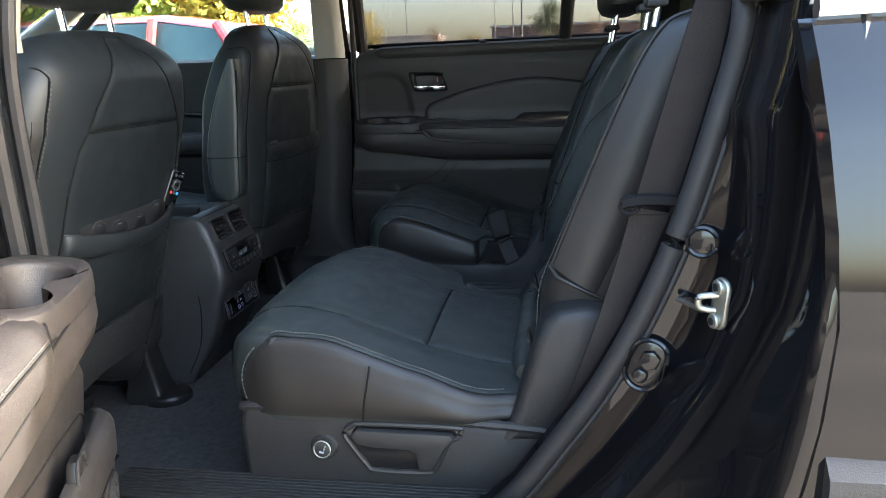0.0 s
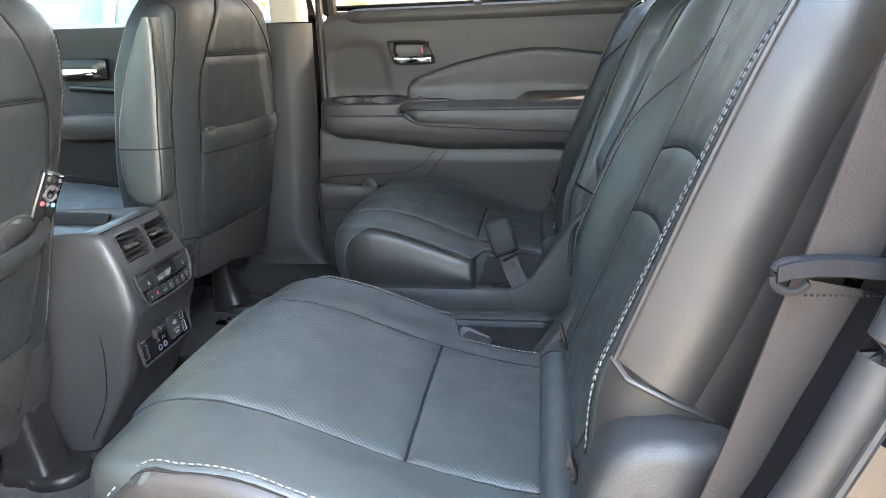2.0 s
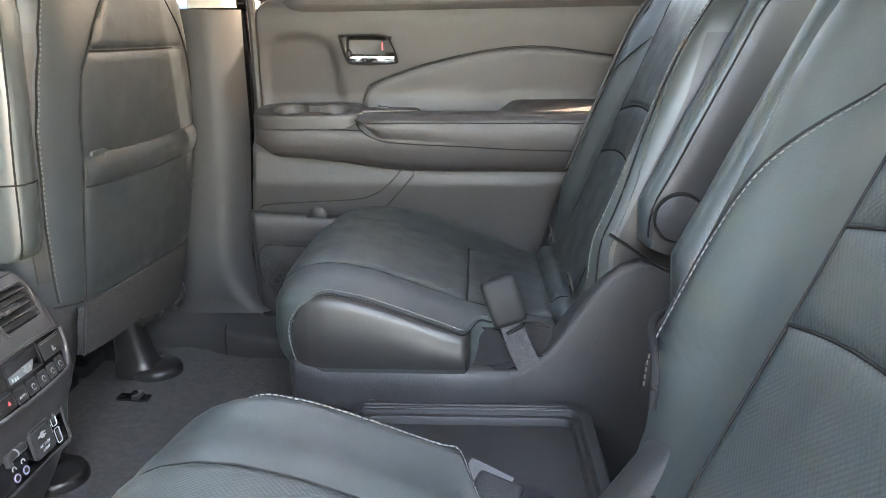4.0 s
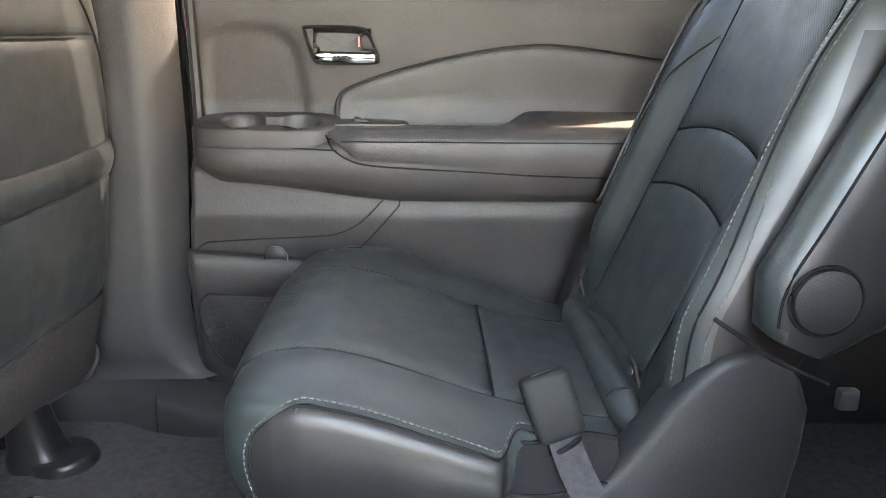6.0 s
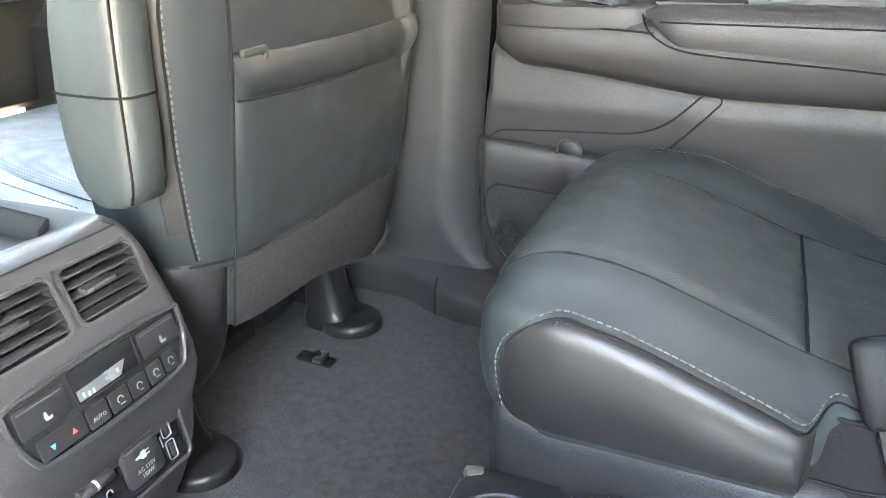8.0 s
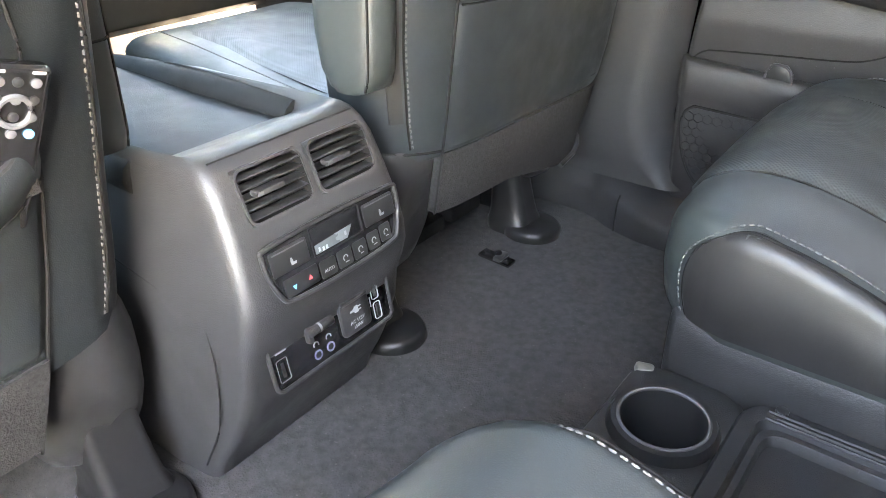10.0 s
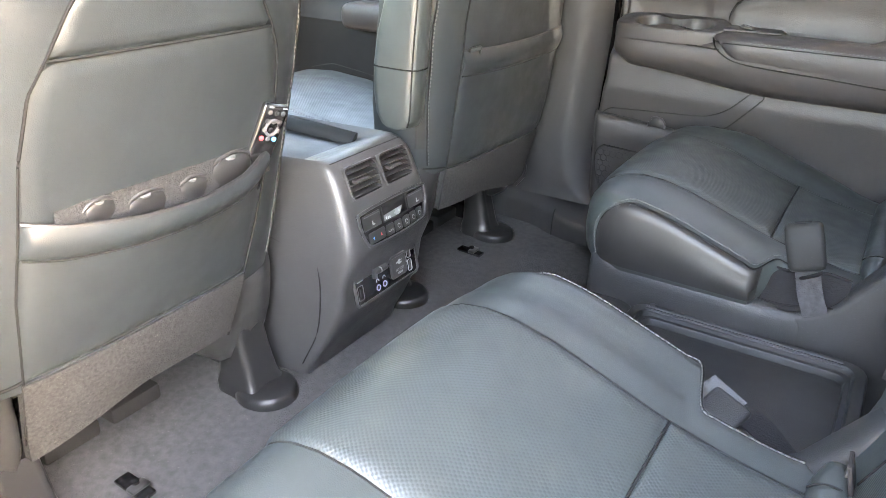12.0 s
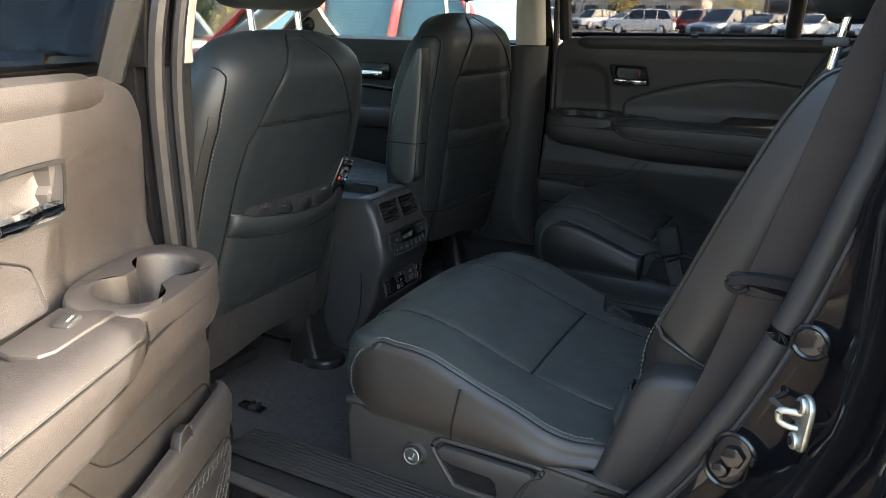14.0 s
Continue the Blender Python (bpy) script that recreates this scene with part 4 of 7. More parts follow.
    toward = 1 if s > 0 else -1
    part("stitching", stitches([P(back_x(p.z, p.x) - 0.0022, p.x, p.z) for p in sweep]), STITCH, back)
    part("piping", tube([P(back_x(p.z, p.x + toward * 0.005) - 0.0008, p.x + toward * 0.005, p.z) for p in sweep], 0.0012, 6), SEAM, back)
    # outer side panel of the backrest, with a welt round it
    side_line = [(0.293, 0.934), (0.322, 1.01), (0.353, 1.09), (0.384, 1.165), (0.408, 1.215), (0.434, 1.250), (0.464, 1.262)]
    rear_line = [(0.372, 0.888), (0.410, 0.97), (0.436, 1.05), (0.46, 1.13), (0.478, 1.19), (0.49, 1.235), (0.495, 1.256)]
    a = smooth_path([(x, 0, z) for x, z in side_line], 4)
    b = smooth_path([(x, 0, z) for x, z in rear_line], 4)
    rows = []
    for p, q in zip(a, b):
        rows.append([P(p.x + (q.x - p.x) * k, 0.618 + 0.014 * math.sin(math.pi * k), p.z + (q.z - p.z) * k) for k in steps(0, 1, 9)])
    part("side_panel", slab(rows, (0.004, -s * 0.02, 0)), LEATHER_SIDE, back, "grained vinyl side panel")
    part("welt", tube([P(p.x - 0.002, 0.618, p.z) for p in a], 0.003, 8), LEATHER_SIDE, back)
    part("welt", tube([P(0.289, 0.616, 0.936), P(0.30, 0.628, 0.922), P(0.335, 0.632, 0.905), P(0.372, 0.626, 0.886), P(0.40, 0.62, 0.88)], 0.003, 8), LEATHER_SIDE, back)
    # hem hanging under the folded armrest
    if s > 0:
        hem = smooth_path([P(0.272, 0.185, 0.952), P(0.284, 0.172, 0.932), P(0.319, 0.160, 0.909), P(0.345, 0.153, 0.892), P(0.378, 0.150, 0.876), P(0.402, 0.150, 0.865)], 6)
        part("back_hem", tube(hem[8:], 0.0024, 8), SEAM, back, "black fabric hem")
        part("hem_hook", rbox((0.020, 0.012, 0.022), Matrix.Translation(P(0.424, 0.150, 0.850)), 0.004), PLASTIC_SMOOTH, back)
    else:
        hem = smooth_path([P(0.318, 0.117, 0.936), P(0.296, 0.122, 0.927), P(0.283, 0.136, 0.921), P(0.277, 0.158, 0.917), P(0.274, 0.182, 0.912), P(0.272, 0.200, 0.894), P(0.270, 0.206, 0.868)], 5)
        part("back_hem", tube(hem, 0.0038, 8), FLAP, back, "black fabric hem")
    # headrest on two posts
    hr = part("headrest", loft([[P(0.405 + 0.05 + cx * 0.055 * k, 0.408 + cy * w, z) for cx, cy in [(math.cos(q / 20 * math.tau), math.copysign(abs(math.sin(q / 20 * math.tau)) ** 0.6, math.sin(q / 20 * math.tau))) for q in range(20)]]
                                for z, w, k in ((1.312, 0.07, 0.5), (1.318, 0.10, 0.8), (1.335, 0.125, 0.98), (1.38, 0.135, 1.05), (1.43, 0.13, 1.0), (1.465, 0.115, 0.8), (1.48, 0.08, 0.45))]), LEATHER, t)
    for dy in (-0.055, 0.055):
        part("headrest_post", tube([P(0.436, 0.408 + dy, 1.25), P(0.45, 0.408 + dy, 1.34)], 0.006, 10), CHROME, hr, "bare steel headrest post")
        part("post_collar", rbox((0.03, 0.04, 0.012), Matrix.Translation(P(0.437, 0.408 + dy, 1.283)), 0.004), PLASTIC, hr)
    # moulded base with its recline covers
    base = [(-0.135, 0.515), (-0.152, 0.56), (-0.160, 0.64), (-0.162, 0.700), (-0.158, 0.722), (-0.145, 0.734), (-0.10, 0.735), (0.0, 0.729), (0.12, 0.722), (0.24, 0.716), (0.36, 0.712), (0.40, 0.706), (0.422, 0.692), (0.434, 0.665), (0.438, 0.60), (0.42, 0.515)]
    b_ob = part("base", prism(base, "y", s * 0.19, s * 0.672, 0.012, seg=3), PLASTIC, t, "moulded black plastic seat base")
    part("base_lip", tube(smooth_path([P(-0.158, 0.660, 0.722), P(-0.145, 0.668, 0.733), P(-0.05, 0.670, 0.734), P(0.1, 0.670, 0.725), P(0.24, 0.670, 0.718), P(0.32, 0.672, 0.712), P(0.40, 0.672, 0.706)], 6), lambda q: 0.007 * min(1, 0.3 + 7 * q), 8), PLASTIC, b_ob)
    hump_o = [(0.200, 0.69), (0.222, 0.708), (0.234, 0.722), (0.242, 0.742), (0.250, 0.770), (0.262, 0.81), (0.272, 0.848), (0.286, 0.874), (0.305, 0.887), (0.335, 0.892), (0.375, 0.885), (0.415, 0.862), (0.435, 0.82), (0.44, 0.70)]
    part("recline_cover", prism(hump_o, "y", s * 0.600, s * 0.674, 0.016, seg=4), PLASTIC, b_ob, "smooth plastic recline cover")
    hump_i = [(-0.150, 0.52), (-0.158, 0.60), (-0.160, 0.70), (-0.152, 0.722), (-0.12, 0.722), (0.02, 0.712), (0.12, 0.706), (0.18, 0.716), (0.217, 0.742), (0.249, 0.790), (0.270, 0.822), (0.283, 0.840), (0.296, 0.857), (0.316, 0.875), (0.345, 0.885),
              (0.377, 0.874), (0.400, 0.848), (0.411, 0.819), (0.410, 0.77), (0.402, 0.706), (0.396, 0.66), (0.385, 0.52)]
    part("inner_cover", prism(hump_i, "y", s * 0.180, s * 0.235, 0.012, seg=3), PLASTIC, b_ob, "moulded plastic inner side cover")
    wall = []
    for x, inset, drop in ((-0.160, 0.040, 0.012), (-0.1595, 0.022, 0.004), (-0.155, 0.010, 0.001), (-0.146, 0.003, 0.0), (-0.12, 0.0, 0.0), (-0.04, 0.0, 0.001), (0.04, 0.0, 0.004), (0.10, 0.002, 0.010), (0.14, 0.008, 0.014), (0.172, 0.016, 0.016), (0.19, 0.024, 0.016)):
        wall.append([P(x, yl + inset, z - drop) for yl, z in ((0.205, 0.728), (0.188, 0.733), (0.176, 0.731), (0.167, 0.724), (0.163, 0.714), (0.162, 0.70), (0.162, 0.52), (0.205, 0.52))])
    part("base_ledge", loft(wall), PLASTIC, b_ob, "rounded ledge of the seat base", angle=60)
    # recline lever in its frame
    fr = [(0.000, 0.700), (0.012, 0.712), (0.03, 0.716), (0.155, 0.716), (0.168, 0.712), (0.166, 0.702), (0.150, 0.690), (0.132, 0.652), (0.118, 0.643), (0.045, 0.643), (0.030, 0.652), (0.006, 0.686)]
    part("lever_frame", tube(smooth_path([P(x, 0.676, z) for x, z in fr], 4, True), 0.0042, 8, closed=True), PLASTIC_SMOOTH, b_ob)
    part("lever_well", prism(fr, "y", s * 0.672, s * 0.6745), GLOSSY, b_ob)
    lv = [(0.010, 0.700), (0.02, 0.710), (0.155, 0.709), (0.160, 0.702), (0.146, 0.686), (0.128, 0.652), (0.108, 0.651), (0.104, 0.676), (0.096, 0.682), (0.036, 0.684), (0.02, 0.688)]
    part("recline_lever", prism(lv, "y", s * 0.674, s * 0.688, 0.004), PLASTIC, b_ob, "black plastic recline lever")
    # round slide button
    mb = facing(P(-0.033, 0.674, 0.675), (0, s, 0.1))
    part("button_dish", cyl(0.021, 0.006, mb, 28, r2=0.017), PLASTIC, b_ob)
    bt = part("slide_button", cyl(0.0135, 0.012, mb @ pose(0, 0, 0.004), 28, bevel=0.002), PLASTIC_SMOOTH, b_ob)
    part("button_ring", tube([mb @ Vector((0.0125 * math.cos(k / 24 * math.tau), 0.0125 * math.sin(k / 24 * math.tau), 0.010)) for k in range(24)], 0.0011, 6, closed=True), STEEL, bt, "dull metal ring with a pale seat symbol")
    part("button_mark", tube([mb @ Vector((x, y, 0.0108)) for x, y in ((-0.004, -0.004), (0.002, -0.005), (0.003, 0.0), (0.005, 0.005))], 0.0016, 6), WHITE, bt)
    # armrest folded up on the inner side
    arm_x, arm_y = (0.0, 0.158) if s > 0 else (-0.018, 0.086)
    arm = []
    mid = [(0.360, 0.908), (0.385, 0.947), (0.420, 1.0), (0.447, 1.06), (0.476, 1.13), (0.500, 1.20), (0.512, 1.235)]
    wid = [0.030, 0.062, 0.072, 0.072, 0.068, 0.060, 0.04]
    for i, ((x, z), w) in enumerate(zip(mid, wid)):
        d = Vector((0.92, 0, -0.38))
        ring = []
        for k in range(16):
            a_ = k / 16 * math.tau
            ca, sa = math.copysign(abs(math.cos(a_)) ** 0.6, math.cos(a_)), math.copysign(abs(math.sin(a_)) ** 0.6, math.sin(a_))
            q = Vector((x, 0, z)) + d * w * ca
            ring.append(P(q.x + arm_x, arm_y + 0.030 * sa, q.z))
        arm.append(ring)
    fine = []
    for u in range(len(arm) - 1):
        for k in range(4):
            fine.append([a_.lerp(b_, k / 4) for a_, b_ in zip(arm[u], arm[u + 1])])
    fine.append(arm[-1])
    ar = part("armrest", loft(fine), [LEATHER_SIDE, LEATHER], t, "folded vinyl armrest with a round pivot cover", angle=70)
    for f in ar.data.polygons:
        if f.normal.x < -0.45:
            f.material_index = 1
    for kk in (10, 14):
        part("armrest_seam", tube(smooth_path([Vector(r[kk]) + Vector((0, -s * 0.0004, 0)) for r in fine[1:-1:2]], 2), 0.0013, 6), SEAM, ar)
    part("pivot_ring", tube([P(0.374 + arm_x + 0.0325 * math.cos(k / 36 * math.tau), arm_y - 0.0305, 0.957 + 0.0325 * math.sin(k / 36 * math.tau)) for k in range(36)], 0.0014, 6, closed=True), SEAM, ar)
    part("pivot_cover", cyl(0.030, 0.008, facing(P(0.374 + arm_x, arm_y - 0.031, 0.957), (0, -s, 0)), 32, bevel=0.002), PLASTIC, ar, "round black plastic pivot cover")
    # child seat anchor tags
    for yl in (0.286, 0.578):
        tag = part("anchor_tag", rbox((0.004, 0.026, 0.030), Matrix.Translation(P(0.262, yl, 0.812)) @ pose(0, 0, 0, 0, -15, 0), 0.001), BELT, t)
        part("tag_button", cyl(0.006, 0.003, facing(P(0.2590, yl, 0.813), (-1, 0, 0.2)), 18, bevel=0.001), CLADDING, tag, "grey round symbol")
    return t


second_row_seat(-1, "black leather captain seat with perforated inserts beside the open door")
second_row_seat(1, "black leather captain seat with an upright buckle by the closed door")


# ---- front seats ----
def front_seat(side, back_x, dz, label):
    """back_x: table of height and the place of the rear face at mid width."""
    s, yc = side, 0.395

    def P(x, yl, z):
        return Vector((x, s * yl, z + dz))
    t = thing("front_seat", label, "car seat", (-0.7, s * yc, 0.5), "front seats")
    W = [(0.60, 0.205), (0.68, 0.232), (0.80, 0.246), (0.95, 0.252), (1.05, 0.250), (1.12, 0.243), (1.18, 0.229), (1.22, 0.212), (1.25, 0.188), (1.268, 0.15), (1.278, 0.10), (1.281, 0.05)]
    D = [(0.60, 0.10), (0.70, 0.15), (0.9, 0.19), (1.1, 0.185), (1.2, 0.15), (1.25, 0.10), (1.281, 0.035)]

    WIDER = [(0.62, 0.0), (0.72, 0.018), (0.80, 0.024), (1.0, 0.022), (1.12, 0.016), (1.22, 0.006), (1.27, 0.0)]

    def half(z, yl):
        """Half width of the backrest, more on the outer side."""
        return lerp_table(W, z) + (lerp_table(WIDER, z) * (1.4 if s > 0 else 1.0) if yl > yc else 0.0)

    def rear(z, yl):
        w, d = half(z, yl), lerp_table(D, z)
        v = min(0.999, abs(yl - yc) / w)
        return lerp_table(back_x, z) - 0.045 * bump01(z, 1.2, 1.285) ** 2 - d * 0.50 * (1 - (1 - v ** (14.0 if s > 0 and yl > yc else 4.0)) ** (1 / 2.2))
    rings = []
    for z in [0.745, 0.765, 0.79, 0.82, 0.88, 0.94, 1.0, 1.05, 1.09, 1.13, 1.16, 1.19, 1.21, 1.23, 1.245, 1.257, 1.267, 1.274, 1.278, 1.281]:
        w, d = lerp_table(W, z), lerp_table(D, z)
        xm = lerp_table(back_x, z) - 0.045 * bump01(z, 1.2, 1.285) ** 2 - d * 0.50
        ring = []
        for k in range(25):
            v = math.sin((k / 24 - 0.5) * math.pi)
            wk = half(z, yc + v)
            ring.append(P(rear(z, yc + v * wk * 0.999), yc + v * wk * 0.999, z))
        for k in range(1, 12):
            a = radians(90 + 180 * k / 12)
            ring.append(P(xm - d * 0.50 * abs(math.cos(a)) ** 0.5, yc + half(z, yc + math.sin(a)) * math.sin(a), z))
        rings.append(ring)
    back = part("backrest", loft(rings), SEATBACK, t, "black leather backrest", angle=70)
    # half width of the rear panel, and of the stitched outer edge, at each height
    EDGE = [(0.66, 0.187), (0.755, 0.183), (0.87, 0.182), (0.96, 0.173), (1.027, 0.169), (1.091, 0.157), (1.12, 0.141), (1.16, 0.118), (1.199, 0.089), (1.235, 0.062), (1.272, 0.02)]
    EDGE_IN = [(0.60, 0.112), (0.66, 0.119), (0.743, 0.140), (0.847, 0.158), (0.931, 0.168), (1.027, 0.169), (1.091, 0.157), (1.12, 0.141), (1.16, 0.118), (1.199, 0.089), (1.235, 0.062), (1.272, 0.02)]
    if s > 0:
        EDGE = [(0.60, 0.150), (0.66, 0.235), (0.735, 0.262), (0.87, 0.262), (0.96, 0.258), (1.027, 0.250), (1.091, 0.225), (1.12, 0.205), (1.16, 0.175), (1.199, 0.13), (1.235, 0.08), (1.272, 0.02)]
        EDGE_IN = [(0.60, 0.166), (0.93, 0.164), (1.027, 0.165), (1.091, 0.157), (1.12, 0.141), (1.16, 0.118), (1.199, 0.089), (1.235, 0.062), (1.272, 0.02)]
    RIM_IN = [(0.76, 0.205), (0.80, 0.212), (0.88, 0.219), (0.974, 0.224), (1.02, 0.224), (1.078, 0.219), (1.149, 0.209), (1.203, 0.197), (1.226, 0.189)]
    RIM = [(0.76, 0.226), (0.79, 0.229), (0.927, 0.226), (1.02, 0.224), (1.078, 0.219), (1.149, 0.209), (1.203, 0.197), (1.226, 0.189)]
    LIP = [(0.0, 0.963), (0.12, 0.951), (0.35, 0.940), (0.6, 0.936), (0.8, 0.940), (0.92, 0.952), (1.0, 0.972)]

    def lip_z(q):
        return lerp_table(LIP, q) if s < 0 else 0.973 - 0.004 * math.sin(math.pi * q)

    def foot_z(q):
        """Height of the joint between the pocket and the felt."""
        return 0.757 + 0.008 * q if s < 0 else 0.737 + 0.014 * q

    def panel(z0, z1, lift, nm, lab):
        rows = []
        for zz in steps(z0, z1, 22):
            h, hi = lerp_table(EDGE, zz), lerp_table(EDGE_IN, zz)
            row = []
            for yl in steps(yc + h, yc - hi, 28):
                e = min(1, max(0, min(yc + h - yl, yl - yc + hi, zz - z0, z1 - zz if nm == "middle_panel" else 9) / 0.010))
                row.append(P(rear(zz, yl) + lift * e ** 0.5 - 0.001, yl, zz))
            rows.append(row)
        return part(nm, slab(rows, (-0.012, 0, 0)), SEATBACK, back, lab, angle=60)
    panel(1.122, 1.268, 0.0045, "upper_panel", "smooth leather upper panel")
    panel(0.930, 1.119, 0.0040, "middle_panel", "smooth leather panel above the pocket")
    # pocket: bulges away from the back and gapes at its top edge
    gape = 0.036 if s < 0 else 0.012

    def pocket(q, k):
        """q: 0 at the outer edge, 1 at the inner; k: 0 at the foot, 1 at the lip."""
        z = foot_z(q) + (lip_z(q) - foot_z(q)) * k
        h, hi = lerp_table(EDGE, z), lerp_table(EDGE_IN, z)
        yl = yc + h - (h + hi) * q
        e = min(1, min(q, 1 - q) * 2 * h / 0.010, k / 0.07)
        return P(rear(z, yl) + 0.0045 * e ** 0.5 - 0.001 + gape * math.sin(math.pi * q) ** 0.8 * k ** 1.2, yl, z)
    part("map_pocket", slab([[pocket(q, k) for q in steps(0, 1, 32)] for k in steps(0, 1, 20)], (-0.006, 0, 0)), SEATBACK, back, "leather seat back pocket", angle=60)
    part("pocket_lip", tube([pocket(q, 1) + Vector((-0.003, 0, 0)) for q in steps(0.004, 0.996, 40)], 0.0034, 8), LEATHER_SIDE, back, "rolled leather pocket edge")
    band = [[pocket(q, k) + Vector((0.0065 * math.sin(math.pi * min(1, (k - 0.80) / 0.20 * 0.94 + 0.03)), 0, 0)) for q in steps(0.003, 0.997, 40)] for k in steps(0.805, 1.0, 9)]
    part("pocket_band", slab(band, (-0.004, 0, 0)), SEATBACK, back, "padded leather pocket band", angle=60)
    part("pocket_seam", tube([pocket(q, 0.80) + Vector((0.0002, 0, 0)) for q in steps(0.01, 0.99, 40)], 0.0016, 6), SEAM, back)
    # felt lining seen above the lip
    rows = []
    for k in steps(-0.02, 0.022 if s < 0 else -0.005, 5):
        rows.append([P(rear(0.96, yl) + 0.0055, yl, 0.945 + 0.03 * bump01((yc + 0.16 - yl) / 0.32, 0.1, 0.4) * (k > -0.01) + k) for yl in steps(yc + 0.140, yc - 0.160, 22)])
    if s < 0:
        part("pocket_lining", slab(rows, (-0.006, 0, 0)), FELT, back, "brownish felt pocket lining")
    # felt skirt below
    rows = []
    for k in steps(0, 1, 14):
        row = []
        for q in steps(0, 1, 26):
            z0, z1 = 0.633 + 0.034 * min(1, q * 2) if s < 0 else 0.620 + 0.028 * min(1, q * 2) + 0.014 * q, foot_z(q) - 0.002
            z = z0 + (z1 - z0) * k
            ho = 0.185 if s < 0 else 0.150 + 0.112 * math.sqrt(1 - (1 - k) ** 2)
            yl = yc + ho - (ho + lerp_table(EDGE_IN, z)) * q
            row.append(P(rear(max(0.66, z), yl) + 0.004 - 0.12 * max(0, 0.66 - z) + 0.004 * math.sin(math.pi * q) * math.sin(math.pi * k), yl, z))
        rows.append(row)
    if s > 0:
        part("skirt_edge", tube([Vector(r[0]) + Vector((0.002, 0.003, -0.002)) for r in rows], 0.0045, 8), PLASTIC_SMOOTH, back, "smooth black edge strip of the skirt")
    part("felt_skirt", slab(rows, (-0.014, 0, 0)), FELT, back, "dark felt skirt flecked with lint")
    # joints of the panels
    for k in (-1, 1):
        tab, rt = (EDGE, RIM) if k > 0 else (EDGE_IN, RIM_IN)
        line = [P(rear(z, yc + k * lerp_table(tab, z)) + 0.0012, yc + k * lerp_table(tab, z), z) for z in steps(0.66, 1.272, 80)]
        part("panel_seam", tube(line, 0.0016, 6), SEAM, back)
        rim = [P(rear(z, yc + k * lerp_table(rt, z)) + 0.0006, yc + k * lerp_table(rt, z), z) for z in steps(0.765, 1.205, 90)]
        zt, yt = 1.205, yc + k * 0.196
        xr = rear(zt, yt)
        rim += smooth_path([P(xr - 0.002, yt, zt + 0.004), P(xr - 0.010, yt + k * 0.004, zt + 0.013), P(xr - 0.022, yt + k * 0.009, zt + 0.016), P(xr - 0.050, yt + k * 0.016, zt + 0.012)], 5)
        if s > 0 and k > 0:
            continue
        part("stitching", stitches(rim, 0.0050, 0.0022, 0.0010), STITCH, back)
        part("piping", tube([p + Vector((-0.0012, s * k * 0.0032, 0)) for p in rim], 0.0015, 6), SEAM, back)
        # pleated side strip behind the stitched edge
        rows = []
        for z in steps(0.80, 1.145, 40):
            y0 = lerp_table(rt, z)
            rows.append([P(rear(z, yc + k * (y0 + d)) + 0.0008, yc + k * (y0 + d), z) for d in (0.006, 0.010, 0.014, 0.018)])
        part("side_strip", slab(rows, (-0.006, 0, 0)), LEATHER_SIDE, back, "ribbed vinyl side strip")
    part("cross_seam", tube([P(rear(1.1205, yl) + 0.0012, yl, 1.1205) for yl in steps(yc + 0.139, yc - 0.139, 24)], 0.0015, 6), SEAM, back)
    part("foot_seam", tube([P(rear(0.762, yl) + 0.001, yl, 0.762 - 0.004 * math.sin(math.pi * (yl - yc - 0.18) / 0.05)) for yl in steps(yc + 0.228, yc + 0.183, 10)], 0.002, 6), SEAM, back)
    if s > 0:
        part("bolster_seam", tube([P(rear(0.752, yl) + 0.0008, yl, 0.752 + 0.010 * (0.232 - yl) / 0.08) for yl in steps(0.232, 0.165, 10)], 0.0018, 6), SEAM, back)
    # folding armrest on the inner side
    arm = []
    for z, x0, x1 in ((0.850, -0.54, -0.50), (0.855, -0.552, -0.487), (0.872, -0.564, -0.480), (0.91, -0.570, -0.476), (0.955, -0.569, -0.473), (1.01, -0.560, -0.469), (1.06, -0.545, -0.465), (1.12, -0.522, -0.463), (1.165, -0.50, -0.462), (1.192, -0.484, -0.466)):
        ring = []
        for k in range(16):
            a_ = k / 16 * math.tau
            ca, sa = math.copysign(abs(math.cos(a_)) ** 0.6, math.cos(a_)), math.copysign(abs(math.sin(a_)) ** 0.6, math.sin(a_))
            ring.append(P((x0 + x1) / 2 + (x1 - x0) / 2 * ca - (0.085 if s < 0 else 0), 0.134 + 0.026 * sa, z + (0.04 if s < 0 else 0)))
        arm.append(ring)
    ar = part("armrest", loft(arm), LEATHER, t, "folded leather armrest", angle=70)
    level = [Vector(p) for p in arm[4]]
    mid_l = sum(level, Vector()) / len(level)
    part("armrest_seam", tube([mid_l + (p - mid_l) * 1.012 for p in level], 0.0013, 6, closed=True), SEAM, ar)
    rise = [Vector(r[14]) for r in arm[1:9]]
    part("armrest_seam", tube([p + Vector((0.0005, -s * 0.0005, 0)) for p in smooth_path(rise, 4)], 0.0013, 6), SEAM, ar)
    # headrest
    cx = lerp_table(back_x, 1.25) - 0.085
    hr = part("headrest", loft([[P(cx + ca * 0.055 * k, yc + sa * w, z) for ca, sa in [(math.cos(q / 24 * math.tau), math.copysign(abs(math.sin(q / 24 * math.tau)) ** 0.55, math.sin(q / 24 * math.tau))) for q in range(24)]]
                                for z, w, k in ((1.316, 0.09, 0.5), (1.322, 0.12, 0.8), (1.338, 0.142, 1.0), (1.38, 0.150, 1.08), (1.44, 0.145, 1.0), (1.48, 0.125, 0.8), (1.495, 0.09, 0.4))]), LEATHER, t)
